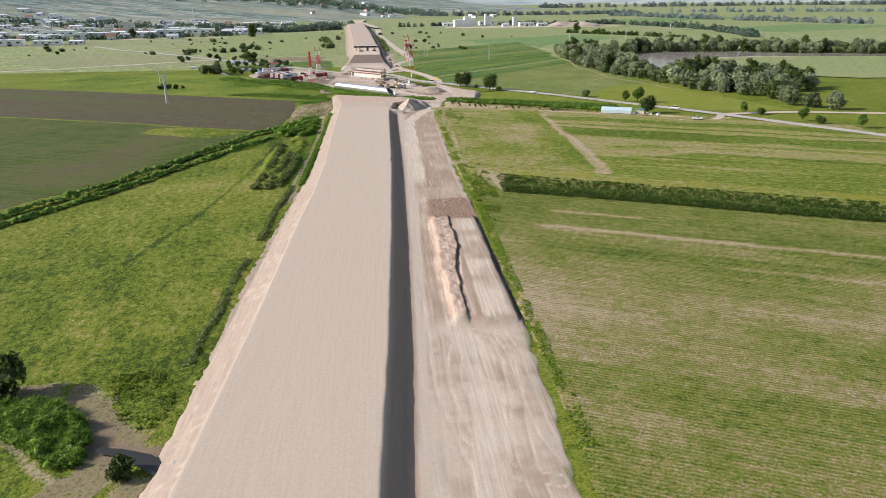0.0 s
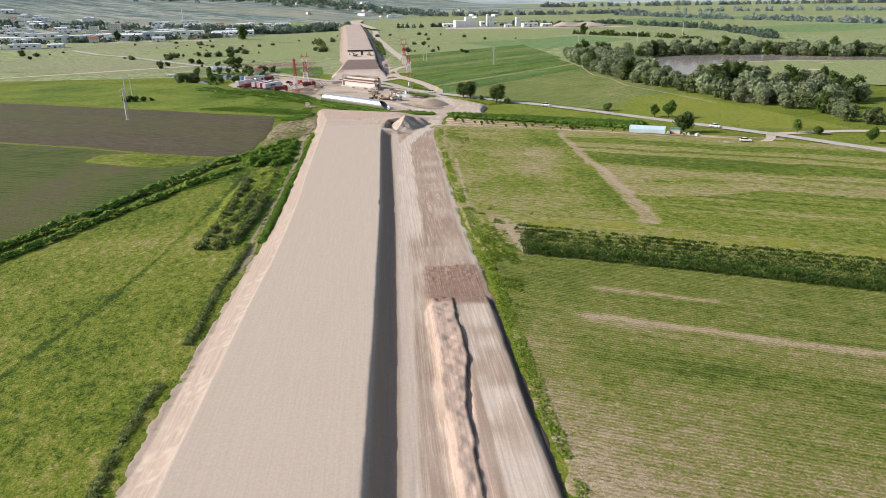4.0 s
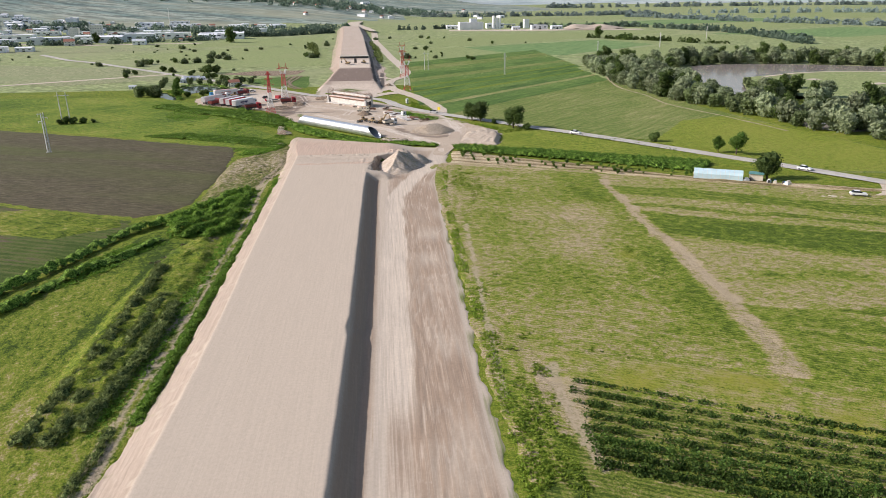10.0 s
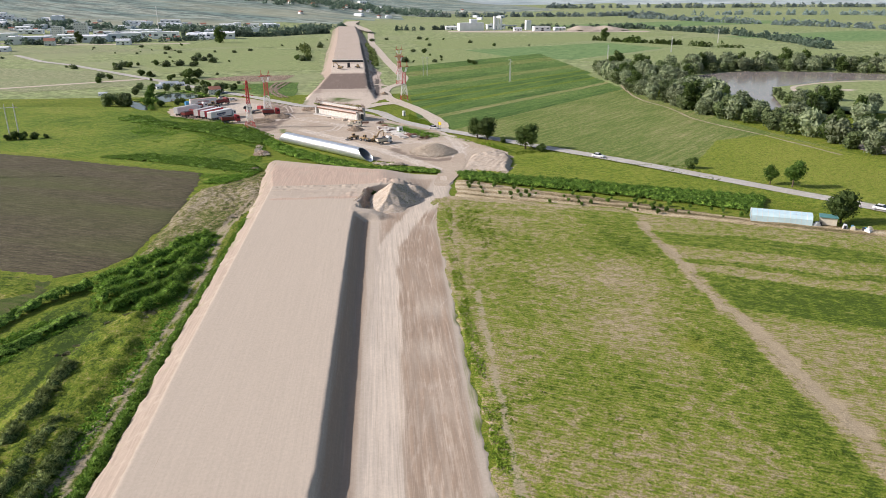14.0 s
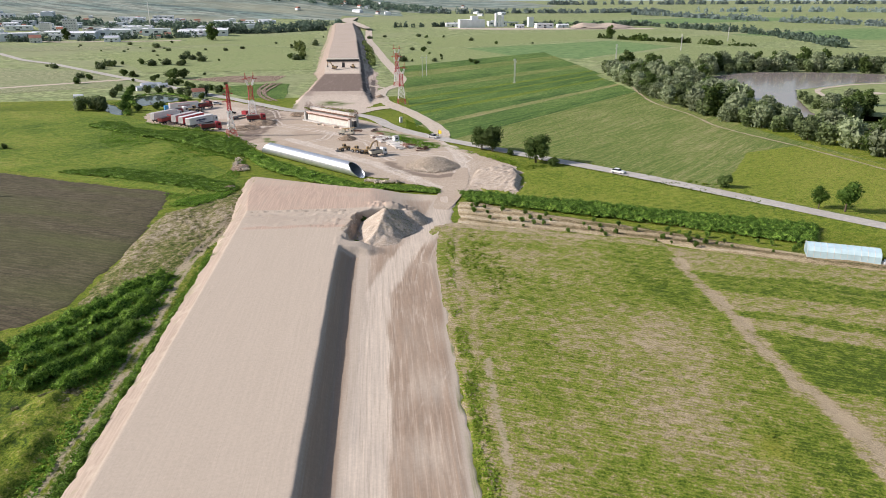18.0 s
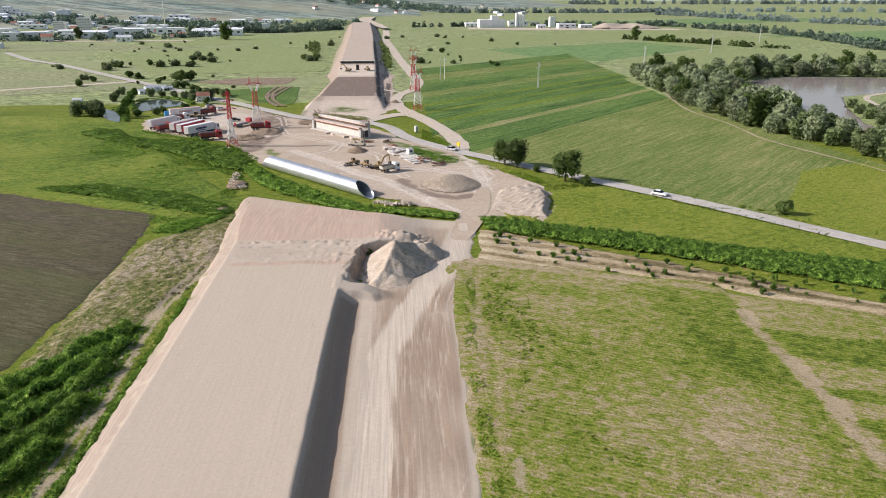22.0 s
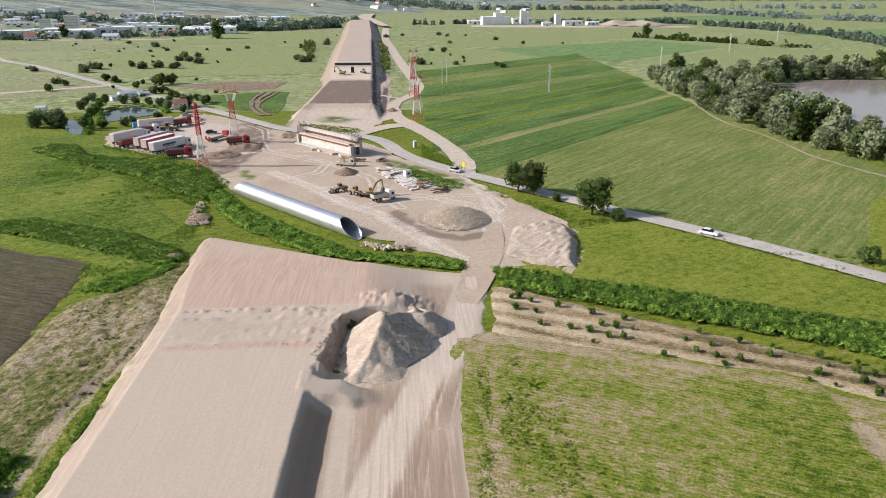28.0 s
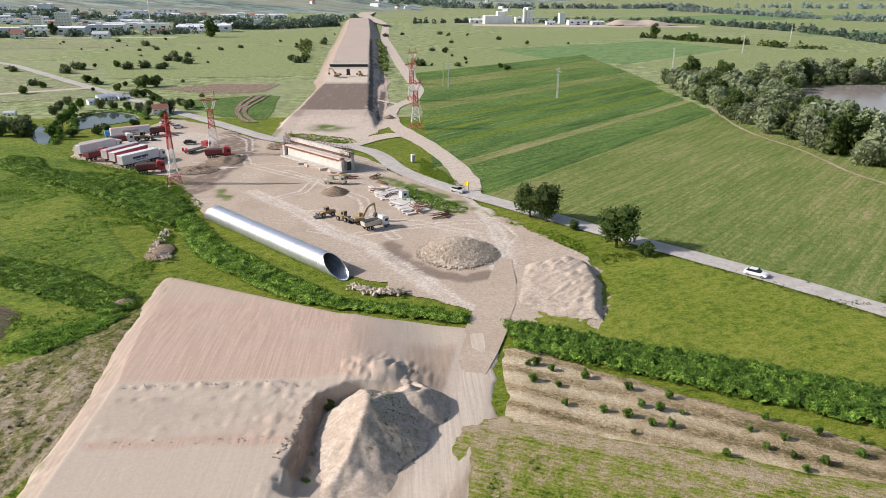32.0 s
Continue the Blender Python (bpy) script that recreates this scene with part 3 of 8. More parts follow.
FARM_PATH = [(70, -8), (69.1, -13), (68.7, -36), (67.8, -57), (68, -69), (67, -78), (66.3, -89), (66.5, -96), (65.7, -107), (65.1, -117), (63.8, -123)]
STRIP_EDGES = (-400, -260, -225, -192, -160.5, -139, -129, -98, -60, -57, -40, -34, -31, -23, -12, -7, 40)
STRIP_DRY = (0.0, 0.10, 0.05, -0.07, -0.05, 0.03, -0.14, 0.22, 0.0, -0.28, 0.16, -0.2, 0.16, -0.18, 0.16, 0.2)


def dry(x, y):
    """How far the plants on a field thin out to straw and bare soil: minus is denser, plus is drier."""
    x, y = np.asarray(x, float), np.asarray(y, float)
    wob = 2.2 * smooth_noise(x, y, 16, 47) + 0.9 * smooth_noise(x, y, 4, 48)
    w = row_place(x, y) + wob
    # the crop strips east of the path, the mown field south of the orchard rows
    e = np.array(STRIP_EDGES, float)
    east = np.array(STRIP_DRY)[np.clip(np.searchsorted(e, w) - 1, 0, len(STRIP_DRY) - 1)]
    stub = (w < -60) & (w > -98)
    east = np.where(stub & (w < -98 + 17 * step(72, 118, x)), -0.10, east)
    lines = smooth_noise(x * 0.05, row_place(x, y), 2.6, 49)
    east = east + np.where(stub, -0.30 * step(0.35, 0.75, lines), 0.20 * step(0.45, 0.8, lines) * (w < -98) * (w > -139))
    for cx, cy, rx, ry, v in ((81, -86, 4.5, 2.2, -0.42), (93, -88, 8, 3, -0.36), (105, -124, 16, 2.0, 0.3), (88, -107, 10, 1.6, 0.22), (120, -98, 14, 2.5, -0.25)):
        u, q = (x - cx) * 0.905 - (y - cy) * 0.426, (x - cx) * 0.426 + (y - cy) * 0.905
        east = east + v * np.exp(-(u / rx) ** 2 - ((q + 0.5 * wob) / ry) ** 2)
    # the fallow field west of the path
    west = 0.10 + 0.08 * smooth_noise(x, y, 15, 44) + 0.08 * smooth_noise(x, y, 5, 45)
    west = west - 0.22 * step(13, 4, 67 - x + 2 * wob) + 0.13 * step(-112, -126, row_place(x, y) + 12)
    for cx, cy, rx, ry, v in ((47, -62, 9, 16, 0.17), (54, -40, 6, 9, 0.10), (35, -4, 8, 4.5, 0.26), (47, 5, 9, 3, 0.22), (40, 8, 14, 3, 0.14), (33, -42, 5, 20, -0.10), (50, -24, 12, 6, -0.12), (38, -22, 8, 8, -0.08), (36, -84, 7, 14, -0.12), (58, -72, 5, 20, -0.10), (45, -103, 12, 8, 0.06)):
        west = west + v * np.exp(-((x - cx + wob) / rx) ** 2 - ((y - cy + wob) / ry) ** 2)
    west = west + 0.34 * step(2.2, 0.8, near_line(x, y, [(26, 19), (46, 11), (67, 2.5), (96, -13)]) + 0.4 * smooth_noise(x, y, 3, 61)) + 0.10 * step(-14, 4, row_place(x, y) - 12)
    margin = step(28, 22.5, x) * step(-118, -108, y)
    west = west + margin * (0.10 + 0.22 * smooth_noise(x * 9, y, 9, 46))
    d = np.where(w > -139, np.where(x > np.interp(y, [p[1] for p in FARM_PATH[::-1]], [p[0] for p in FARM_PATH[::-1]]), east, west), east)
    d = np.where((w > -139) & (w < -129) & (x < 67), 0.08, d)
    track = near_line(x, y, FARM_PATH) + 0.5 * smooth_noise(x, y, 2.5, 43)
    d = d + 0.55 * step(np.interp(y, [-123, -60, -10], [3.4, 2.3, 1.6]), np.interp(y, [-123, -60, -10], [1.5, 1.0, 0.7]), track)
    # mown field: patches, two bare strips, worn edge
    mown = w < -160.5
    d = d + mown * (0.13 * smooth_noise(x * 0.35, row_place(x, y), 9, 42) + 0.07 * smooth_noise(x, y, 4, 41) + 0.09 * step(33, 24, x + 3 * wob * 0.5) + 0.14 * np.exp(-((w + 225) / 12) ** 2) - 0.10 * np.exp(-((w + 201) / 6) ** 2))
    ww = row_place(x, y) + 0.5 * smooth_noise(x, y, 5, 40)
    d = d + 0.6 * np.exp(-((ww + 189.3) / 1.3) ** 2) * step(29, 34, x) * step(150, 130, x) + 0.45 * np.exp(-((ww + 175) / 0.9) ** 2) * step(36, 40, x) * step(61, 57, x)
    d = d + 0.3 * np.exp(-((ww + 207) / 0.8) ** 2) * step(60, 66, x) * step(110, 100, x)
    # headland between haul road and orchard rows, bare corner of the rows
    head = step(29, 27.5, x) * step(-108, -114, y) * step(-150, -146, y)
    d = d + head * (0.05 + 0.3 * smooth_noise(x * 9, y, 10, 39)) + 0.4 * inside(x + 0.6 * wob, y, [(27, -120), (33.3, -122), (31, -134.4), (26.8, -136)])
    return d


def yellow(x, y):
    w = row_place(x, y) + 2 * smooth_noise(x, y, 5, 38)
    return 0.6 * step(-141, -138, w) * step(-127, -130, w) * (0.6 + 0.5 * smooth_noise(x, y, 6, 37)) * (np.asarray(x) > 28) + 0.5 * np.exp(-((x - 56) / 3) ** 2 - ((y + 72) / 4) ** 2)


def turf(x, y):
    """The same for the meadows west of the embankment."""
    x, y = np.asarray(x, float), np.asarray(y, float)
    d = 0.12 * smooth_noise(x, y, 22, 36) + 0.09 * smooth_noise(x, y, 7, 35) + 0.10 * step(-150, -200, y) * smooth_noise(x, y, 4, 34)
    d = d - 0.22 * np.exp(-(((x + 46) / 9) ** 2 + ((y + 56) / 16) ** 2)) - 0.05 * step(-44, -36, x) * step(-240, -225, y) + 0.34 * np.exp(-(((x + 38) / 4) ** 2 + ((y + 58) / 7) ** 2)) * (0.6 + 0.6 * smooth_noise(x, y, 2.5, 56))
    # thin dark line: a furrow's shadow, drawn through the plant cover value
    for line, half in (([(-44.5, -62), (-46, -95), (-49, -130), (-53, -160), (-60, -190)], 0.15),):
        d = d - 0.34 * step(half + 0.9, half, near_line(x, y, line) + 0.5 * smooth_noise(x, y, 3, 33))
    return d


def meadow(name, poly, material, z, label, amp=0.25, scale=2.5, gap=0.7, seed=50, lean=1.0, cover=dry):
    """A field sheet with hummocks; lean draws them out along the crop rows."""
    a = radians(ROW)
    ring = wavy(poly, 6.0, 1.0)
    def h(x, y):
        u, v = x * math.cos(a) + y * math.sin(a), -x * math.sin(a) + y * math.cos(a)
        d = np.where(inside(x, y, ring), 1, -1) * near_line(x, y, ring + ring[:1])
        e = step(0, 2.5, d) * (1 - 0.25 * bare(x, y))
        return z - 0.5 * step(0.1, -1.3, d + 0.5 * smooth_noise(x, y, 1.6, seed + 5)) + e * amp + e * amp * 0.5 * (smooth_noise(u / lean, v, scale, seed) + 0.7 * smooth_noise(u / lean, v, scale * 0.35, seed + 1) + 0.6 * smooth_noise(u, v, scale * 4, seed + 2))
    xs, ys = [p[0] for p in poly], [p[1] for p in poly]
    return grid(name, min(xs) - 2, max(xs) + 2, min(ys) - 2, max(ys) + 2, gap, h, material, lambda x, y: inside(x, y, ring) | (near_line(x, y, ring + ring[:1]) < 1.5), dict(bare=bare, mud=mud, yellow=yellow, dry=cover), label, "field")


# fields beside the haul road
def strip_poly(w0, w1, x0, x1):
    """A strip of field between two crop rows."""
    return [(x0, w0 - 0.47 * (x0 - 67)), (x1, w0 - 0.47 * (x1 - 67)), (x1, w1 - 0.47 * (x1 - 67)), (x0, w1 - 0.47 * (x0 - 67))]


meadow("field", [(-31, 66), (-60, 112), (-80, 160), (-105, 190), (-125, 205), (-230, 215), (-230, 150), (-112, 89), (-50, 57), (-46, 40), (-34, 30)], M_WET, 0.02, "lush green meadow beside the reed ditch", 0.2, 3.0, 1.0, 66, cover=turf)
meadow("field", [(-28, 30), (-30.5, 10), (-34, -6), (-40, -22), (-50, -42), (-66, -72), (-84, -125), (-101, -156), (-130, -230), (-140, -330), (-36, -330), (-31, -262), (-30.5, -200), (-28.8, -140), (-27.6, -60), (-27, 0)], M_MEADOW, 0.02, "rough green meadow beside the embankment", 0.14, 2.2, 0.7, 50, cover=turf)
meadow("field", [(-50, 56), (-77, 68), (-112, 86), (-195, 123), (-300, 165), (-300, 70), (-136, 3.4), (-113, -6.4), (-90, -18.4), (-59, -31.5), (-52, -28), (-47.5, -19.8), (-46.8, 9), (-48, 36)], M_PLOUGH, 0.03, "bare brown ploughed field", 0.1, 1.0, 1.0, 69, 5.0, cover=turf)
meadow("field", [(-58, -42), (-59, -34), (-90, -20.5), (-114, -8.5), (-137, 1.5), (-300, 67), (-300, -150), (-200, -170), (-107, -143), (-73, -93)], M_PLOUGH2, 0.06, "brownish green weedy field", 0.08, 1.5, 1.2, 62, 3.0, cover=turf)
meadow("field", [(-105, -34), (-101.5, -22), (-89, -21), (-62, -33), (-59.5, -40), (-73, -48), (-88, -42)], M_YELLOW, 0.12, "bright green weedy strip below the ploughed field", 0.3, 1.6, 0.6, 61, cover=turf)
meadow("field", [(20, 20), (27, 21), (67, 7), (71, 4), (70, -40), (69.5, -82), (67, -112), (66.5, -125.5), (29, -110.5), (20, -100), (19, -30)], M_WEEDY, 0.10, "patchy green fallow field with bare spots", 0.10, 1.4, 0.5, 54, 1.1)
for w0, w1, x0, tone in ((2, -28, 69.5, "greyish green weedy strip"), (-28, -41, 69, "thin dry strip between two crops"), (-41, -59, 68, "dense dark green crop strip"), (-59, -98, 67, "dry stubble strip with green rows"), (-98, -129, 65.5, "green crop strip with dry rows")):
    meadow("field", strip_poly(w0, w1, x0, 190), M_WEEDY, 0.10, tone, 0.08, 1.4, 0.6, 54, 2.0)
meadow("field", strip_poly(-127, -140.5, 27, 170), M_WEEDY, 0.11, "yellowish strip of flowering weeds", 0.10, 1.4, 0.6, 59, 1.5)
meadow("field", strip_poly(-139.5, -162, 26, 150), M_ROWS, 0.06, "bare ground between bushy crop rows", 0.06, 1.4, 0.6, 53, 1.5)
meadow("field", [(27, -141.5), (60, -157), (80, -166), (200, -223), (200, -380), (14, -380), (18, -270), (20, -160), (22, -141)], M_ROWS, 0.02, "wide mown field with green and straw rows", 0.06, 1.2, 0.65, 57, 2.0)
meadow("field", [(19, -98), (29, -110), (29, -121), (28, -143), (21, -144), (19, -120)], M_WEEDY, 0.05, "weedy headland beside the haul road", 0.12, 1.2, 0.5, 64)
meadow("field", [(29, 39), (31, 39.5), (97, -6), (150, -30), (150, -33), (95, -14), (67, 4.5), (27, 19)], M_ORCH, 0.04, "dry straw-coloured orchard strip with young bushes", 0.2, 1.6, 0.5, 63, 4.0, cover=turf)
meadow("field", [(30, 47), (55, 74), (70, 78), (102, 38), (145, -10), (110, 10), (75, 26)], M_VERGE, 0.02, "bright yellow-green meadow beside the road", 0.14, 2.0, 0.8, 60, cover=turf)

meadow("field", [(-28.4, 60), (-34, 52), (-40, 44), (-46, 36), (-47, 22), (-47, 8), (-46, -4), (-46, -20), (-38, -15), (-33.5, -8), (-30, 8), (-27.5, 24), (-28, 42)], M_DRY, 0.0, "rough dry ground with tufts and tracks", 0.35, 2.4, 0.5, 72, cover=turf)
meadow("field", [(-34, -130), (-44, -132), (-45, -90), (-43, -58), (-37, -48), (-33, -56), (-32.6, -90)], M_MEADOW, 0.2, "bumpy overgrown spoil ridge", 0.7, 2.6, 0.5, 75, cover=turf)

# beyond the local road
field("field", [(33, 122), (60, 95), (102, 44), (146, -8), (190, -15), (172, 60), (160, 126), (158, 212), (150, 244)], M_HAY, 0.03, "green hay field along the road")
field("field", [(104, 44), (146, -6), (188, -14), (172, 60), (160, 100), (135, 90)], M_VERGE, 0.06, "bright yellow-green meadow near the river")
strips = ((109, 34, M_GREEN, "vivid green crop strip"), (113, 31, M_THICK, "narrow dark furrow line in the crop"), (113.9, 31, M_GREEN, "dense green crop strip"), (125, 27, M_LUSH, "green crop strip"), (143.5, 23, M_STUBBLE, "straw-coloured fallow strip"), (151.5, 23, M_GREEN, "dark green crop strip"),
          (166, 23, M_LUSH, "green crop strip"), (177, 23, M_WET, "yellow-green crop strip"), (184, 23, M_GREEN, "dark green crop strip"), (203, 23, M_WET, "yellow-green crop strip"), (208, 23, M_GREEN, "dark green crop strip"), (224, 23, M_WET, "bright yellow-green strip"), (231, 23, M_LUSH, "green crop strip"),
          (254, 23, M_HAY, "olive field strip"), (272, 23, M_GREEN, "dark green crop strip"), (296, 23, M_LUSH, "green crop strip"), (322, 23, M_HAY, "olive field strip"), (352, 23, M_GREEN, "dark green crop strip"), (392, 23, None, ""))
for i, ((y0, x0, mat, tone), (y1, x1, q, r)) in enumerate(zip(strips, strips[1:])):
    slope = 1.07 - 0.012 * i
    slope2 = 1.07 - 0.012 * (i + 1)
    right = 150 if i < 9 else 156
    field("field", [(x0, y0 + (x0 - 23) * slope), (right, y0 + (right - 23) * slope), (right + 1, y1 + (right - 22) * slope2), (x1, y1 + (x1 - 23) * slope2)], mat, 0.05 + 0.003 * i, tone)


ribbon("track", [(157, 290), (155, 267), (150, 244), (144.5, 212), (144.4, 191), (147.4, 177), (148, 164), (146, 142), (149, 126), (158, 98), (166, 60)], 1.3, M_TAN, 0.2, "worn dry path along the river wood", "path", 0.6)
# local roads
ROAD = [(-330, 545), (-277, 474), (-240, 440), (-181, 370), (-95, 269), (-60, 229), (-31, 194), (-12, 187), (1, 180), (8, 168), (11.5, 153), (17, 142), (26, 129.5), (33, 121), (46, 106.5), (58, 92.5), (69, 80), (85, 62.5), (102, 41), (112, 28), (132, 3), (150, -21), (175, -60), (230, -140)]
ribbon("road", ROAD, 5.6, M_ASPHALT, 0.30, "narrow pale grey asphalt country road", "road", 0.2, 0.06)
ribbon("road", [(150, -21), (185, -19), (260, -40)], 4.5, M_DIRT, 0.15, "pale gravel side road", "road", 0.4)
ribbon("track", [(150, -21), (146, -30), (140, -37), (110, -28), (92, -14)], 3.2, M_DIRT, 0.14, "sandy farm track", "path", 0.5)
HAUL = [(31.5, 122), (32.5, 134), (30.9, 150.2), (26.3, 173), (20.5, 192), (15.8, 203.5), (11.4, 220), (9.0, 246), (10.8, 265), (15.5, 275), (20.5, 288), (23, 318), (21.3, 344), (17.1, 396), (12.4, 458), (5.1, 574), (-1.7, 671), (-4.4, 900)]
ribbon("track", HAUL, [6, 7, 7, 6.5, 7, 8, 6, 5.5, 5.5, 6, 6, 6, 7, 7, 7, 8, 8, 9], M_DIRT, 0.19, "sandy haul track", "path", 0.7)
ribbon("track", [(15.8, 203.5), (8, 202), (1, 191), (-4, 184)], [7, 8, 7, 6], M_DIRT, 0.215, "sandy haul track joining the country road", "path", 0.6)
ribbon("track", [(12.5, 272), (4, 283), (0.5, 288)], 2.4, M_DIRT, 0.2, "narrow sandy path to the embankment", "path", 0.4)

ribbon("track", [(23.6, 32), (25.4, 39), (27.2, 46.6), (30.3, 56), (32.6, 66), (34.2, 76)], [4, 5.5, 6.5, 6.5, 5, 3], M_YARD, 0.2, "sandy haul road crossing the ditch into the yard", "path", 0.5)


# ---- construction strip ----
CREST_R = np.array([(-600, -15), (-360, -9), (-269, -6.5), (-235, -5), (-178, -3.4), (-105, -1.9), (-88, -1.8), (-11, -1.2), (3, -0.7), (8, 0.3), (12, 0.9), (17.6, 1.5), (22.3, 2.2), (25, 4.0), (27, 7.5)], float)
CREST_L = np.array([(-600, -39), (-360, -31.8), (-269, -29), (-230, -27.2), (-170, -25.2), (-145, -24.0), (-118, -23.4), (-98, -23.4), (-70, -23.9), (28, -24.3), (46, -27), (70, -28.5)], float)
OUT_L = np.array([(-600, -46), (-360, -37), (-263, -33), (-200, -32.5), (-142, -29.4), (-129, -28.3), (-112, -27.4), (-95, -27), (-72, -27), (0, -27.2), (29, -27.6), (46, -29), (70, -30)], float)
OUT_R = np.array([(-600, 8), (-300, 15), (-262, 16.2), (-230, 18.2), (-163, 18.6), (-120, 18.2), (-60, 19.3), (0, 21), (20, 25), (42, 28.5), (52, 30)], float)
TOP = 2.2


def lane(table, y):
    return np.interp(y, table[:, 0], table[:, 1])


def site_height(x, y):
    jag = 0.35 * smooth_noise(x, y, 2.2, 3) + 0.25 * smooth_noise(x, y, 0.9, 4)
    top = TOP - 1.0 * step(34, 62, y)
    r, l = lane(CREST_R, y), lane(CREST_L, y)
    rr = np.where(y > 26.5, 60.0, r)
    bite = (0.5 + 0.4 * smooth_noise(x, y, 1.2, 57)) * np.exp(-((y + 105) / 2.0) ** 2) + (0.9 * np.abs(smooth_noise(x, y, 2.4, 7)) + 0.3 * smooth_noise(x, y, 0.8, 97)) * step(4, 9, y)
    slope_r = np.clip((rr + jag * 0.22 - bite - x) / (2.7 - 1.2 * step(4, 9, y)) + 1, 0, 1)
    slope_l = np.clip((x - l + jag * 0.12) / 5.0 + 1, 0, 1)
    z = top * np.minimum(slope_r, slope_l)
    # right of the wedge, the fill runs down to the haul road
    z = np.where(y > 26.5, np.minimum(z, top * step(1, 0, (x - 4) / 16) + 0.05), z)
    # dug and filled bay beside the haul road
    w = 0.7 * smooth_noise(x, y, 7, 5) + 0.25 * smooth_noise(x, y, 2, 6)
    bay = step(-227, -224, y + w) * step(-163, -166, y + w)
    bank = 10.9 - 1.1 * step(-185, -215, y) * 1.8
    ledge = step(5.4, 7.0, x + w) * step(bank + 0.35, bank - 0.35, x + w * 0.6)
    pad = step(bank - 0.5, bank + 0.5, x) * step(18.1, 17.3, x + w * 0.5)
    z = z + bay * (0.85 * ledge * (1 + 0.22 * smooth_noise(x, y, 1.3, 6) + 0.14 * smooth_noise(x, y, 0.7, 9)) + 0.55 * pad)
    ditch = np.exp(-((x - 18.6) / 0.8) ** 2) * step(-232, -226, y) * step(-160, -166, y)
    z = z - 0.8 * ditch
    # ramp across the side trench
    ridge = step(0.3, 1.8, y + 0.1 * x - 0.5 * smooth_noise(x, y, 2, 72)) * step(7.2, 5.4, y + 0.25 * x - 0.5 * smooth_noise(x, y, 2.4, 72)) * step(-4, -1.5, x) * step(11, 3, x)
    z = np.maximum(z, (2.1 - 0.12 * x + 0.06 * smooth_noise(x * 0.3, y * 2, 1.0, 78)) * ridge)
    # push-up rims and churned ground near the end of the wedge
    onp = step(-25.5, -23, x) * step(5, 1, x)
    for y0, hgt, seed in ((26.6, 0.32, 8), (23.7, 0.22, 71)):
        rim = np.exp(-((y - y0 - 0.5 * smooth_noise(x, y, 6, seed)) / 0.6) ** 2)
        z = z + hgt * rim * onp * (0.55 + 0.9 * smooth_noise(x, y, 0.9, seed + 1))
    churn = step(12, 16, y + 2 * smooth_noise(x, y, 4, 73)) * step(28, 26, y) * onp
    edge = step(-10, -1, x)
    z = z + churn * ((0.02 + 0.05 * edge) * smooth_noise(x, y, 0.9, 74) + (0.09 + 0.12 * edge) * step(0.35, 0.8, smooth_noise(x * 0.6, y * 1.6, 1.0, 75)))
    scar = np.abs(smooth_noise(x * 0.35 + 0.5 * y, y * 0.5 - 0.4 * x, 1.1, 98))
    z = z - 0.12 * churn * step(0.12, 0.0, scar) * (0.4 + 0.6 * edge)
    # scraped ground behind the sand pile
    heap = np.exp(-(((x - 11.5) / 5.5) ** 2 + ((y - 30.5) / 3.6) ** 2))
    z = z + heap * (0.8 + 0.7 * np.abs(smooth_noise(x - 0.3 * y, (y + x) * 0.25, 0.7, 10)) + 0.3 * smooth_noise(x, y, 2.2, 76))
    edge_dirt = np.exp(-((x - r - 1.2) / 1.8) ** 2) * step(6, 10, y) * step(26, 22, y)
    z = z + edge_dirt * (0.5 * np.abs(smooth_noise(x, y, 1.4, 11)) + 0.25 * smooth_noise(x, y, 0.6, 77))
    # spur of sand beside the ramp
    z = np.maximum(z, 0.9 * np.clip(1 - np.hypot((x - 4.2) / 3.4, (y - 2.2) / 2.8), 0, 1) * (1 + 0.4 * smooth_noise(x, y, 1.1, 66)))
    # wheel ruts on the haul road
    road = step(0.5, 1.5, x - r - 3.2) * step(1, 2.5, lane(OUT_R, y) - x)
    z = z - road * 0.03 * tracks(x, y) + road * (0.015 * smooth_noise(x * 3.2, y * 0.15, 1.0, 12) + 0.05 * smooth_noise(x, y, 3.5, 13))
    rough = step(-160, -154, y) * step(-143, -150, y) * step(5.5, 7.5, x)
    z = z + rough * 0.28 * (np.abs(smooth_noise(x, y, 0.8, 14)) + 0.1)
    shoulder = step(0.5, 1.5, l - x)
    z = z + shoulder * (0.03 * smooth_noise(x, y, 1.4, 15) + 0.05 * smooth_noise(x, y, 0.8, 19))
    drop = step(0, 4, y - lane_end(x) + 3)
    out = np.maximum(x - lane(OUT_R, y), lane(OUT_L, y) - x) + 0.5 * smooth_noise(x, y, 3.0, 16) + 0.3 * smooth_noise(x, y, 1.0, 17)
    z = z - 0.7 * step(-0.3, 1.4, out)
    return 0.05 + 0.11 * step(0, 2.5, lane(OUT_R, y) - x) + z * (1 - drop) - 0.3 * drop


def lane_end(x):
    return np.interp(x, [-30, -28, -11, 3, 24, 30], [70, 69, 60, 52, 47, 46])


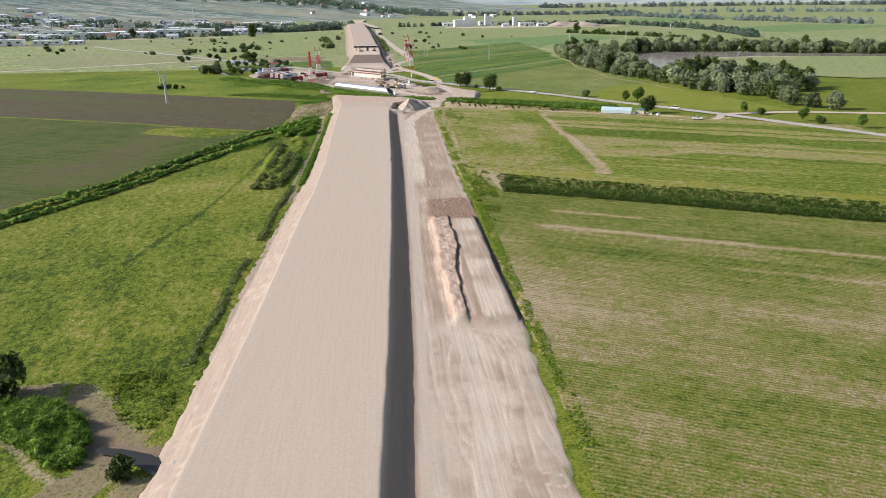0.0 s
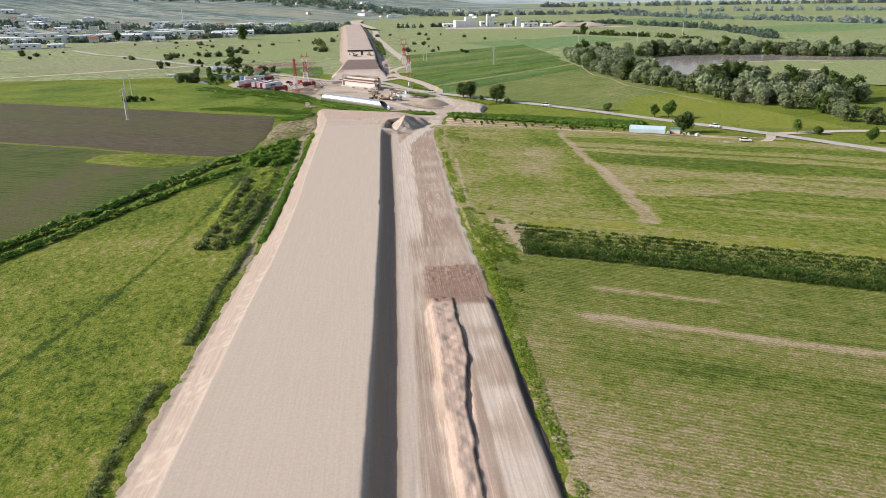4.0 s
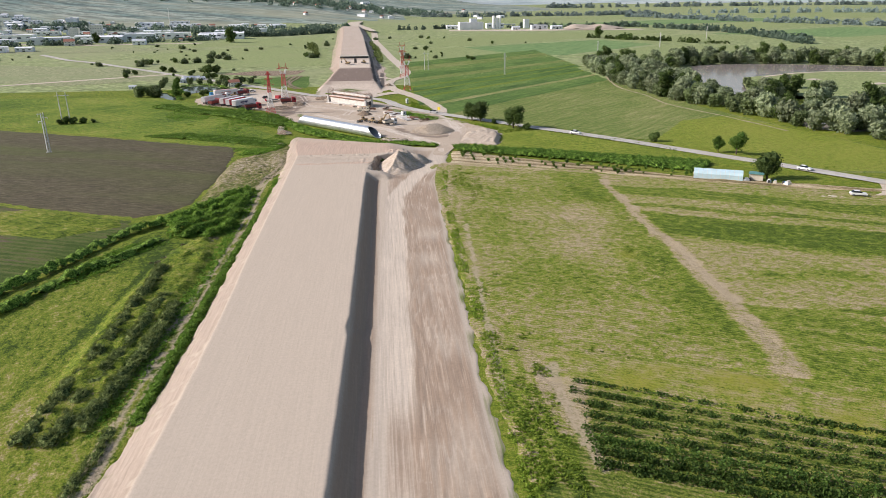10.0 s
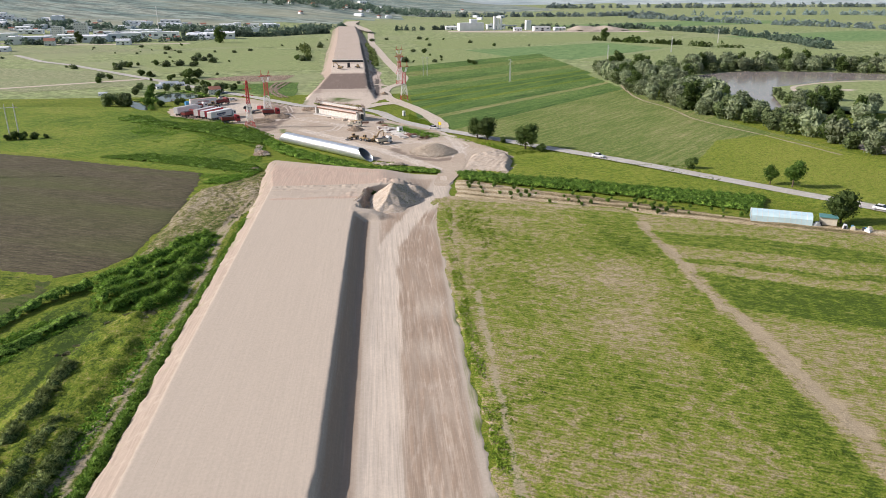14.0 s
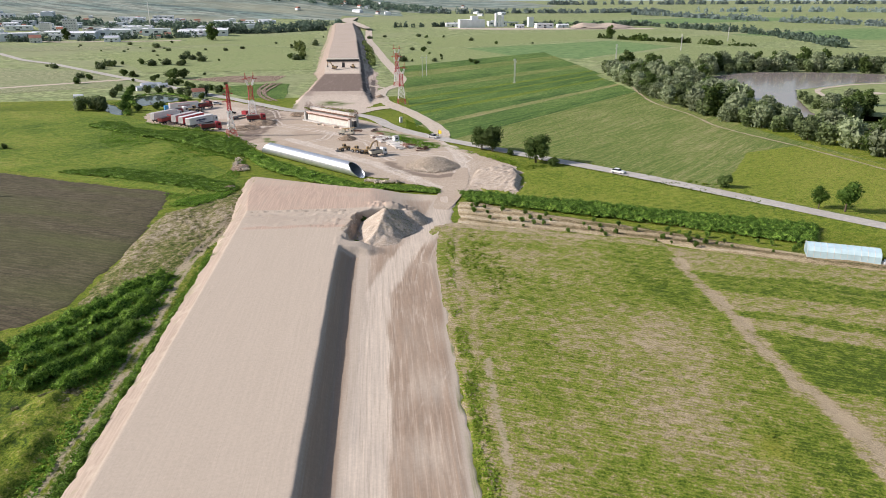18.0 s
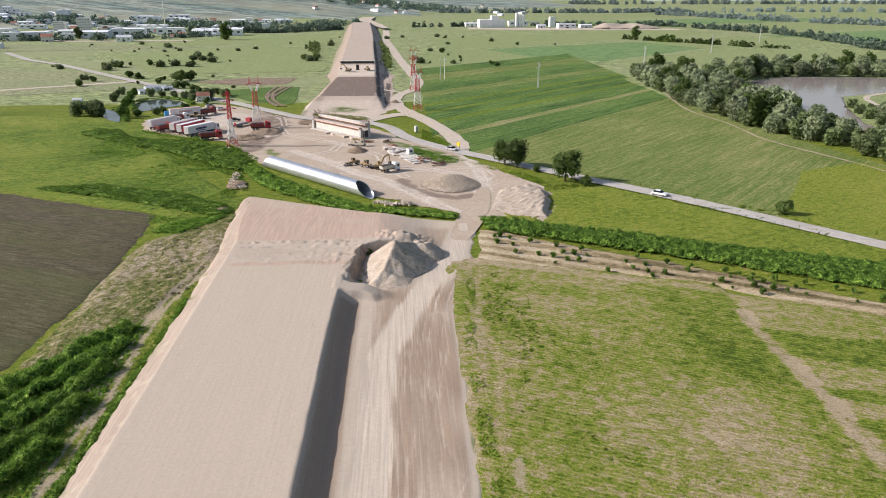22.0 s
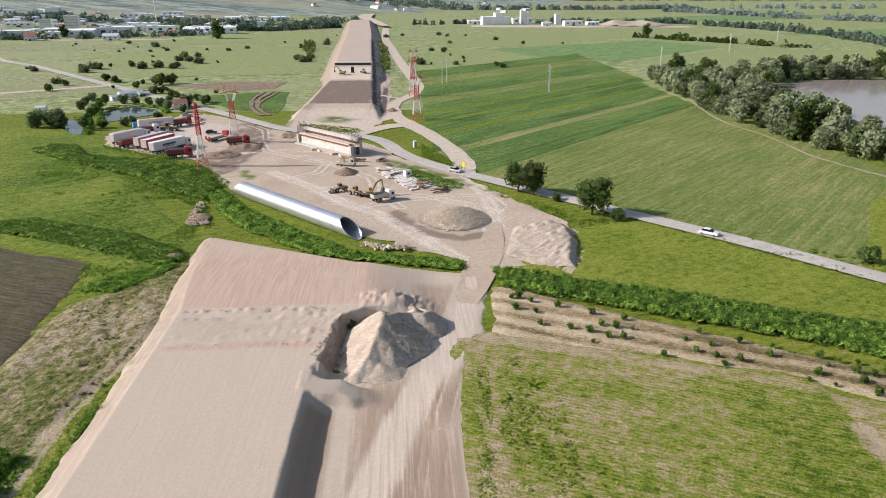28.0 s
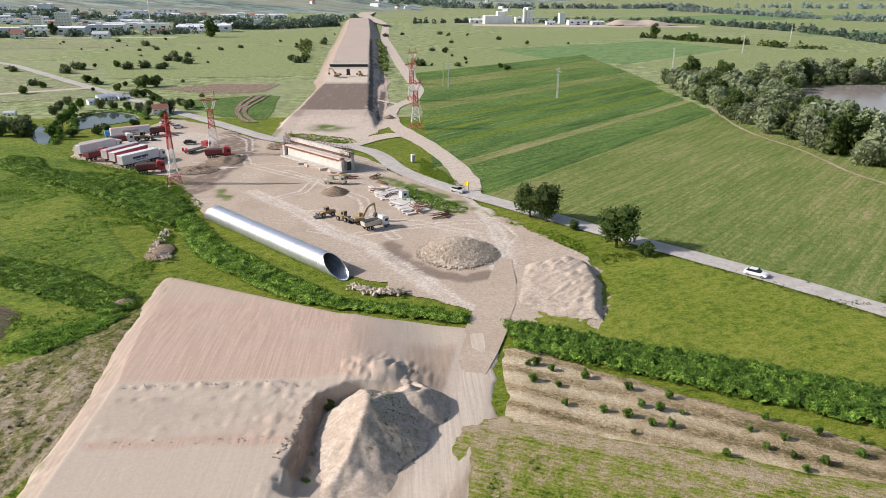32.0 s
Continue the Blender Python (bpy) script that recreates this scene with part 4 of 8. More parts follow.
TRACKS = [[(5, -400), (4.5, -300), (6, -268), (8, -252), (9, -238), (6, -228), (4, -215), (3.4, -190), (4.5, -160), (5.5, -120), (6.5, -60), (7.5, -20), (11.6, -5), (15.6, 6.7), (21.4, 21.3), (27.2, 46.6)],
          [(12, -400), (13, -290), (11, -265), (12, -250), (13.5, -240), (12.5, -231), (9, -229), (5.5, -234), (4, -245), (5, -258), (9, -266), (14, -268)],
          [(9, -280), (4.5, -262), (2.5, -245), (2.2, -225), (3, -205)],
          [(16, -265), (14, -250), (14.5, -238), (13, -230)],
          [(15.5, -140), (13, -120), (11.5, -95), (13, -60), (14.5, -30), (18, 0), (23.5, 25)],
          [(9, -142), (11, -120), (14, -100), (15.5, -70), (14, -40), (12, -15)],
          [(17, -110), (13.5, -84), (10, -60), (9, -35), (12, -10), (17, 8)],
          *[[(x0 + 3.2 * math.sin(0.9 * k + s), -146 + 14 * k) for k in range(11)] for x0, s in ((11, 0.3), (12.5, 1.7), (13.5, 3.1), (12, 4.4), (14, 5.5))],
          [(8, -100), (12, -85), (16, -78)], [(7.5, -75), (11, -62), (16.5, -50)]]


def tracks(x, y):
    """Pairs of wheel lines."""
    best = np.zeros(np.shape(x))
    for i, line in enumerate(TRACKS):
        d = near_line(x + 0.5 * smooth_noise(x, y, 9, 60 + i), y, line)
        w = np.maximum(step(0.36, 0.12, np.abs(d - 1.0)), (1.1 if i == 0 else 0.0) * step(2.8, 2.0, d))
        best = np.maximum(best, w)
    return best


def site_keep(x, y):
    w = 0.5 * smooth_noise(x, y, 3.0, 16) + 0.3 * smooth_noise(x, y, 1.0, 17)
    return (x > lane(OUT_L, y) + w - 1.6) & (x < lane(OUT_R, y) + w + 1.6) & (y < lane_end(x) + 1.5 + w)


def site_brown(x, y):
    a = step(-169, -166, y) * step(-146, -152, y) * step(5.5, 7.5, x) * 1.0
    b = step(7.0, 8.5, x + 0.8 * smooth_noise(x, y, 6, 20)) * step(14.5, 11, x) * step(-146, -130, y) * step(5, -20, y) * (0.8 + 0.08 * smooth_noise(x * 2.5, y * 0.12, 1.0, 21) + 0.22 * smooth_noise(x, y, 9, 31))
    r = lane(CREST_R, y)
    # c: brown put on the trench slope to darken and warm its shadow
    c = step(-0.5, 1.2, x - r) * step(5.2, 3.6, x - r) * 0.8 * step(1, -2, y)
    # d: brown band deepening the shaded east edge of the bay
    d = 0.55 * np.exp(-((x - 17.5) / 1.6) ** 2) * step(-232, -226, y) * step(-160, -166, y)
    e = 0.6 * step(2.6, 4.0, near_line(x, y, TRACKS[0])) * step(12, 15, x) * step(-6, 4, y) * step(44, 38, y)
    f = step(6, 7, x - r) * step(0.6, 2.0, lane(OUT_R, y) - x) * (0.72 + 0.06 * smooth_noise(x * 1.6, y * 0.10, 1.0, 29) + 0.25 * smooth_noise(x, y, 8, 32)) * step(20, 0, y) * (0.3 + 0.7 * step(-233, -222, y))
    l = lane(CREST_L, y)
    # g: lower shoulder darkened in colour against the sun on its slope
    g = 0.25 * step(-2.5, -3.5, x - l)
    h = step(-0.6, 0.4, x - r + 0.5 * smooth_noise(x, y, 1.5, 79)) * step(3.2, 1.8, x - r) * step(8, 10, y) * step(27, 23, y) * 0.9
    u, q = (x - 9.6) * 0.94 + (y + 240.4) * 0.34, (y + 240.4) * 0.94 - (x - 9.6) * 0.34
    loop = 0.75 * step(1.25, 0.6, np.hypot(u / 2.3, q / 6.2) + 0.2 * smooth_noise(x, y, 2, 59))
    turn_ = step(-224, -232, y) * step(5, 6.5, x - r) * (0.34 + 0.3 * smooth_noise(x, y, 5, 65) + 0.2 * smooth_noise(x, y, 1.4, 66))
    loop = np.maximum(loop, turn_)
    return np.maximum.reduce([a, b, c, d, e, f, g, h, loop])


def site_pale(x, y):
    l = lane(CREST_L, y)
    a = np.exp(-((x - l + 0.9) / 0.7) ** 2) * (0.1 + 0.25 * smooth_noise(x, y, 1.5, 22))
    b = step(11, 12, x) * step(17.5, 16, x) * step(-228, -222, y) * step(-163, -168, y) * (0.6 + 0.4 * smooth_noise(x, y, 4, 23))
    r = lane(CREST_R, y)
    c = step(5, 6.2, x - r) * step(9, 7.5, x - r) * (0.55 + 0.25 * smooth_noise(x * 2, y * 0.1, 1.2, 24))
    d = np.exp(-(((x - 11.2) / 1.8) ** 2 + ((y + 250) / 2.4) ** 2)) * 0.9
    t = tracks(x, y) * (0.36 + 0.34 * step(-8, 2, y) + 0.4 * step(-222, -230, y)) * (0.75 + 0.3 * smooth_noise(x, y, 3, 28))
    t = np.maximum(t, 0.85 * step(3.6, 1.5, near_line(x, y, TRACKS[0]) + 0.5 * smooth_noise(x * 2, y * 0.2, 1.5, 63)) * step(-140, -120, y))
    fresh = step(-169, -166, y) * step(-146, -152, y) * step(5.5, 7.5, x)
    return np.maximum.reduce([a, b, c * 0.6, d, t]) * (1 - fresh)


def site_pink(x, y):
    a = step(27, 29, y) * step(18, 4, x) * (0.8 + 0.2 * smooth_noise(x, y, 5, 25)) * (1 - 0.35 * step(48, 62, y))
    b = step(5.5, 6.5, x) * step(11, 10, x) * step(-226, -222, y) * step(-164, -168, y) * 0.75
    c = np.exp(-((y - 14.6 - 0.8 * smooth_noise(x, y, 3, 70)) / 0.9) ** 2) * step(-25, -22, x) * step(2, -1, x) * 0.9
    d = 0.55 * step(-14, -2, x) * step(3, 1, x) * step(9, 14, y) * step(25, 19, y) * (0.6 + 0.6 * smooth_noise(x, y, 3, 69))
    return np.maximum.reduce([a, b, c, d])


def site_raw_dimmed(x, y):
    l = lane(CREST_L, y)
    # raw churned earth, plus a shoulder colour dimmed to offset sunlight on the slope
    churned = 0.35 * step(13, 16, y + 2 * smooth_noise(x, y, 4, 73)) * step(27.5, 26, y) * step(-25, -23, x) * step(3, 1, x) * (0.7 + 0.6 * smooth_noise(x, y * 2, 5, 64))
    return churned + step(0.1, -0.5, x - l) * (0.95 + 0.5 * smooth_noise(x, y, 0.9, 58) + 0.3 * smooth_noise(x, y, 2.5, 18))


def site_worn(x, y):
    """Where wheels have drawn fine lines along the haul road."""
    r = lane(CREST_R, y)
    return step(4.5, 6, x - r) * step(0.4, 1.5, lane(OUT_R, y) - x) * step(30, 10, y) * (0.75 + 0.4 * smooth_noise(x, y, 7, 51))


def site_fresh(x, y):
    """Loose red-brown soil tipped beside the filled bay."""
    w = 1.2 * smooth_noise(x, y, 3, 31)
    return 0.85 * step(-169, -166.5, y + w) * step(-146, -149, y + w) * step(5.5, 7.5, x + 0.5 * w) * step(0.3, 1.4, lane(OUT_R, y) - x) * (0.9 + 0.3 * smooth_noise(x, y, 1.0, 29))


def site_shade(x, y):
    # shade of the ditch and of the ledge's east face, painted as dark colour
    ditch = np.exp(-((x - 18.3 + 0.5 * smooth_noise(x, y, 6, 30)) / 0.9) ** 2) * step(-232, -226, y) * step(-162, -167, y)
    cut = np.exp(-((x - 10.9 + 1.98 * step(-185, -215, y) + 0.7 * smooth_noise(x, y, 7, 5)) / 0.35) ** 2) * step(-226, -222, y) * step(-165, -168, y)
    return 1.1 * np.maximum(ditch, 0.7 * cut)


def site_weed(x, y):
    a = step(1.6, 0.4, lane(OUT_R, y) - x) * (0.35 + 0.5 * smooth_noise(x, y, 4, 26)) * step(20, 0, y)
    b = step(2.4, 0.9, x - lane(OUT_L, y)) * (0.55 + 0.6 * smooth_noise(x, y, 3, 27))
    return np.maximum(a, b)


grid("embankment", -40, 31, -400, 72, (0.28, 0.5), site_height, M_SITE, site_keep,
     dict(brown=site_brown, pale=site_pale, pink=site_pink, weed=site_weed, raw=site_raw_dimmed, dark=site_shade, worn=site_worn, fresh=site_fresh),
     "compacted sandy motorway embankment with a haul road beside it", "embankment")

# ---- yard beyond the ditch ----
YARD = [(-29, 106), (-3, 77), (7, 66), (14, 60), (26, 52), (30, 47), (47, 44), (52, 60), (52, 75), (43, 95), (34, 112), (30, 127), (22, 133), (14, 143), (8, 158), (-2, 172), (-14, 179), (-32, 192), (-62, 226), (-78, 238), (-88, 212), (-97, 192), (-92, 170), (-78, 160), (-64, 151), (-54, 145), (-50, 137), (-42, 126), (-36, 112)]


YARD_TRACKS = [[(26, 43), (30, 54), (32.4, 64), (35.2, 85), (34.1, 107), (32.2, 120)], [(26.9, 49.5), (17.9, 65), (6.6, 84.6), (-5, 99.6), (-14, 113), (-26, 128)],
               [(28, 50), (33, 66), (30, 92), (18, 101), (4, 103), (-8, 110)], [(-36.6, 172), (-33.3, 158), (-22, 148), (-8.5, 137), (3.4, 120), (6, 104), (12, 90)],
               [(-30, 160), (-14, 156), (-2, 160), (4, 166)], [(-70, 190), (-56, 196), (-46, 205), (-40, 196), (-36, 178)], [(-84, 180), (-66, 178), (-52, 186)],
               [(34, 100), (26, 100), (14, 97), (2, 92), (-6, 96)], [(-20, 120), (-12, 128), (-10, 140), (-20, 150)], [(33, 80), (38, 90), (34, 102)]]


def wheel_lines(x, y, lines, seed, wide=0.0):
    best = np.zeros(np.shape(x))
    for i, line in enumerate(lines):
        d = near_line(x + 0.6 * smooth_noise(x, y, 8, seed + i), y, line)
        w = np.maximum(step(0.6, 0.25, np.abs(d - 1.1)), wide * step(3.2, 1.6, d) * (i < 2))
        best = np.maximum(best, w)
    return best


def yard_height(x, y):
    mud = np.exp(-(((x + 43) / 8) ** 2 + ((y - 158) / 20) ** 2))
    return 0.13 + 0.06 * smooth_noise(x, y, 6, 30) - 0.05 * wheel_lines(x, y, YARD_TRACKS, 300) + 0.02 * smooth_noise(x, y, 1.5, 31) + mud * 0.3 * np.abs(smooth_noise(x, y, 1.8, 39))


def yard_keep(x, y):
    w = smooth_noise(x, y, 4, 32)
    return inside(x + 1.2 * w, y + 1.2 * smooth_noise(x, y, 4, 33), YARD)


def yard_brown(x, y):
    a = step(10, 5, near_line(x, y, [(-44, 132), (-43, 150), (-40, 165), (-42, 185), (-44, 205)]) + 2.5 * smooth_noise(x, y, 5, 34)) * (0.8 + 0.5 * smooth_noise(x, y, 1.6, 42))
    b = 0.75 * step(3.2, 1.0, near_line(x, y, [(11, 86), (14, 76), (19, 70), (26, 66), (31, 69)]) + 0.8 * smooth_noise(x, y, 2, 43))
    c = 0.4 * np.exp(-(((x - 2) / 7) ** 2 + ((y - 72) / 5) ** 2)) + 0.5 * np.exp(-(((x + 16) / 10) ** 2 + ((y - 168) / 6) ** 2))
    e = 0.4 * wheel_lines(x, y, YARD_TRACKS[4:], 340)
    return np.maximum.reduce([a, b, c, e])


def yard_pale(x, y):
    soft = smooth_noise(x, y, 9, 62)
    white = 0.8 * step(0.5, 0.8, smooth_noise(x, y, 3.5, 38)) * step(16, 8, np.hypot(x + 42, y - 160))
    lot = 0.5 * step(22, 12, np.hypot((x + 68), (y - 192) * 0.8))
    return np.maximum.reduce([0.85 * wheel_lines(x, y, YARD_TRACKS, 300, 0.75) * (0.8 + 0.25 * smooth_noise(x, y, 2, 35)), 0.08 + 0.3 * soft, white, lot])


def yard_weed(x, y):
    a = step(5, 1.5, near_line(x, y, [(9, 139), (17, 130), (24, 120), (30, 112)])) * (0.6 + 0.5 * smooth_noise(x, y, 2, 36))
    b = step(4, 1, near_line(x, y, [(36, 108), (47, 92), (50, 84)])) * (0.5 + 0.5 * smooth_noise(x, y, 2, 37))
    c = step(4, 1, near_line(x, y, [(-52, 140), (-44, 138), (-33, 128), (-30, 110)])) * (0.3 + 0.6 * smooth_noise(x, y, 3, 67))
    return np.maximum.reduce([a, b, c])


grid("yard", -100, 56, 42, 242, 0.5, yard_height, M_YARD, yard_keep, dict(brown=yard_brown, pale=yard_pale, weed=yard_weed),
     "sandy construction yard with wheel tracks", "yard")

# ---- second embankment ----
def emb2_axis(y):
    return np.interp(y, [230, 320, 385, 480, 700, 980], [-14.3, -14.5, -16.6, -20.5, -28.5, -42])


def emb2_top(y):
    return 0.02 + 2.6 * step(206, 240, y) + 2.4 * step(322, 352, y) + 1.0 * step(400, 520, y)


def emb2_height(x, y):
    top = emb2_top(y)
    half = np.interp(y, [190, 206, 245, 320, 400, 980], [14, 19, 14.2, 11.6, 11.6, 12.5])
    side = np.clip((half + 1.5 * top - np.abs(x - emb2_axis(y))) / np.maximum(1.5 * top, 0.4), 0, 1)
    return 0.10 + top * side + 0.12 * smooth_noise(x, y, 3, 40) * (side < 1)


def emb2_slope_shade(x, y):
    # two dark strips: shade of the east-facing slope, painted into the colour
    d = x - emb2_axis(y) + 0.5 * smooth_noise(x, y, 3, 92)
    half = np.interp(y, [240, 320, 400, 980], [14.0, 11.6, 11.4, 12.0])
    slope = step(0.0, 0.7, d - half) * step(3.2, 2.2, d - half) * step(238, 246, y) * step(640, 560, y) * (0.85 + 0.3 * smooth_noise(x, y * 0.4, 2.0, 93))
    second = step(17.6, 18.4, d) * step(21.2, 20.2, d) * step(216, 224, y) * step(318, 306, y)
    return np.maximum(slope, second)


def emb2_weed(x, y):
    return np.exp(-(((x + 14) / 9) ** 2 + ((y - 214) / 6) ** 2)) * (0.8 + 0.5 * smooth_noise(x, y, 3, 94)) + 0.6 * step(15, 18, emb2_axis(y) - x) * (0.6 + 0.5 * smooth_noise(x, y, 5, 96))


def emb2_keep(x, y):
    half = np.interp(y, [190, 206, 245, 320, 400, 980], [14, 19, 14.2, 11.6, 11.6, 12.5]) + 1.5 * emb2_top(y)
    return np.abs(x - emb2_axis(y)) < half + 0.6 + smooth_noise(x, y, 5, 41) + 5.5 * (x > emb2_axis(y)) * step(206, 222, y) * step(400, 330, y)


def emb2_brown(x, y):
    d = np.abs(x - emb2_axis(y)) + 0.8 * smooth_noise(x, y, 4, 52)
    flat = step(240, 245, y + 2 * smooth_noise(x, y, 5, 53)) * step(326, 322, y) * step(14.5, 13, d) * (0.9 + 0.25 * smooth_noise(x * 3, y * 0.2, 2.0, 54))
    flank = step(9, 13, emb2_axis(y) - x) * 0.5
    # streak: brown earth, with dark shading stripes put into its colour
    streak = step(11, 13, x - emb2_axis(y)) * step(212, 225, y) * (0.35 + 0.4 * smooth_noise(x * 2, y * 0.15, 1.5, 55))
    return np.maximum.reduce([flat, flank, streak])


def emb2_pale(x, y):
    front = step(240, 226, y + 3 * smooth_noise(x, y, 5, 56)) * 0.55
    return np.maximum(front, step(326, 330, y) * step(372, 366, y) * step(12, 10.5, np.abs(x - emb2_axis(y))) * 0.9)


grid("embankment", -62, 20, 190, 985, (0.8, 1.5), emb2_height, M_BASE, emb2_keep, dict(brown=emb2_brown, pale=emb2_pale, slope_shade=emb2_slope_shade, weed=emb2_weed),
     "second sandy embankment leading to an unfinished bridge", "embankment")


# ---- plants ----
def crown_mesh(name, seed, w, h, base, blobs, leaves, size, material, squash=1.0):
    """A crown of leaf blobs with gaps, each blob with a dark core."""
    r = np.random.default_rng(seed)
    vs, fs = [], []
    for i in range(blobs):
        while True:
            p = r.uniform(-1, 1, 3)
            if 0.15 < np.linalg.norm(p) < 1:
                break
        c = np.array([p[0] * w * 0.36, p[1] * w * 0.36, base + (h - base) * (0.5 + 0.40 * p[2])])
        rad = w * r.uniform(0.16, 0.27) * (1.15 - 0.35 * max(0, p[2]))
        n = leaves
        d = r.normal(size=(n, 3))
        d /= np.linalg.norm(d, axis=1)[:, None]
        q = c + d * rad * r.uniform(0.75, 1.12, (n, 1)) * np.array([1, 1, squash])
        a = r.normal(size=(n, 3))
        a /= np.linalg.norm(a, axis=1)[:, None]
        b = np.cross(a, d + 0.5 * r.normal(size=(n, 3)))
        b /= np.linalg.norm(b, axis=1)[:, None]
        s = size * r.uniform(0.6, 1.4, (n, 1))
        k = len(vs) * 0 + sum(len(v) for v in vs)
        v = np.stack((q - a * s, q - b * s * 0.6, q + a * s, q + b * s * 0.6), 1).reshape(-1, 3)
        vs.append(v)
        fs.append(np.arange(4 * n).reshape(-1, 4) + k)
        t = (1 + 5 ** 0.5) / 2
        k += len(v)
        core = np.array([(0, 0, 1), (0.94, 0, 0.2), (0, 0.94, 0.2), (-0.94, 0, 0.2), (0, -0.94, 0.2), (0, 0, -1)]) * rad * 0.84 + c
        vs.append(core)
        fs.append(np.array([(0, 1, 2, 2), (0, 2, 3, 3), (0, 3, 4, 4), (0, 4, 1, 1), (5, 2, 1, 1), (5, 3, 2, 2), (5, 4, 3, 3), (5, 1, 4, 4)])[:, :4] + k)
    v = np.concatenate(vs)
    me = bpy.data.meshes.new(name)
    faces = [tuple(dict.fromkeys(int(i) for i in f)) for f in np.concatenate(fs)]
    me.from_pydata(v.tolist(), [], faces)
    me.materials.append(material)
    return me


def tree(name, seed, w, h, material, label, base=None, blobs=13, leaves=70, size=0.4, group="", category="tree"):
    base = h * 0.2 if base is None else base
    ob = thing(name, label, category, group)
    bm = bmesh.new()
    r = random.Random(seed)
    tube(bm, (0, 0, -0.2), (0.1, 0.05, h * 0.55), 0.035 * h, 0.018 * h, 7)
    for i in range(5):
        a = r.uniform(0, 6.28)
        z = h * r.uniform(0.25, 0.45)
        tube(bm, (0, 0, z), (math.cos(a) * w * 0.3, math.sin(a) * w * 0.3, z + h * 0.25), 0.016 * h, 0.006 * h, 5)
    part("trunk", bm, M_BARK, ob)
    c = new("crown", crown_mesh("crown", seed, w, h, base, blobs, leaves, size, material))
    c.parent = ob
    return ob


def at(x, y, turn=0.0, s=1.0, z=0.0):
    return Matrix.Translation((x, y, z)) @ Matrix.Rotation(turn, 4, "Z") @ Matrix.Scale(s, 4)


def place(ob, m):
    ob.matrix_basis = m
    return ob


def more(ob, m, label=""):
    c = copy_thing(ob, m)
    if label:
        c["label"] = label
    return c


# broadleaf trees by the country road
OAK = place(tree("tree", 3, 8.5, 10, M_LEAF, "dark green broadleaf tree beside the country road", blobs=22, leaves=110, size=0.32), at(58.9, 82, 0.4))
more(OAK, at(47.5, 100, 2.0, 0.92), "dark broadleaf tree with a forked crown by the road")
more(OAK, at(44.2, 103.5, 4.0, 0.86), "dark broadleaf tree leaning on its neighbour by the road")
more(OAK, at(118.6, -12.8, 1.2, 0.86), "dark rounded tree beside the greenhouse")
SAPLING = place(tree("tree", 9, 6, 8, leaf_mat("bright_leaves", (0.05, 0.11, 0.015), (0.14, 0.23, 0.04)), "bright green young tree in the meadow", blobs=16, leaves=90, size=0.3), at(125.6, 21, 0))
more(SAPLING, at(120.9, 24.8, 2.2, 0.72))
BUSH = place(tree("bush", 12, 4.6, 3.6, M_LEAF, "round dark green bush beside the road", base=0.2, blobs=12, leaves=80, size=0.26, category="bush"), at(106.3, 47.1))
more(BUSH, at(63.5, 77.2, 1.0, 0.8), "low dark bush at the foot of a tree")
more(BUSH, at(52.5, 94, 2.0, 0.6))
more(BUSH, at(-59.5, -242, 1.0, 1.7), "large dark bush casting a shadow on bare ground")
more(BUSH, at(-36.8, -262.2, 2.0, 0.75), "small bush beside the stream")
more(BUSH, at(3.9, 23.6, 2.0, 0.42), "small green bush beside the sand pile")

for x, y, k, sc in ((161.3, -20, 1, 0.7), (167.6, -24, 0, 0.9), (175.8, -43, 1, 0.75), (179, -51, 0, 1.0), (190, -62, 1, 0.7)):
    more(BUSH if k == 0 else SAPLING, at(x, y, x, sc), "green bush beside the road fork" if k == 0 else "young green tree beside the road fork")

# river woods
WILLOW = place(tree("tree", 21, 12, 12.5, M_WILLOW, "grey-green willow in the river wood", base=0.6, blobs=17, leaves=48, size=0.72, group="river wood"), at(160, 150))
POPLAR = place(tree("tree", 22, 11, 14.5, M_LEAF, "dark green tree in the river wood", base=0.8, blobs=17, leaves=48, size=0.72, group="river wood"), at(157, 165, 1))
ALDER = place(tree("tree", 23, 10.5, 10.5, leaf_mat("dull_leaves", (0.09, 0.125, 0.05), (0.225, 0.28, 0.12)), "dull green spreading tree in the river wood", base=0.4, blobs=15, leaves=48, size=0.68, group="river wood"), at(165, 140, 2))
rr = random.Random(5)
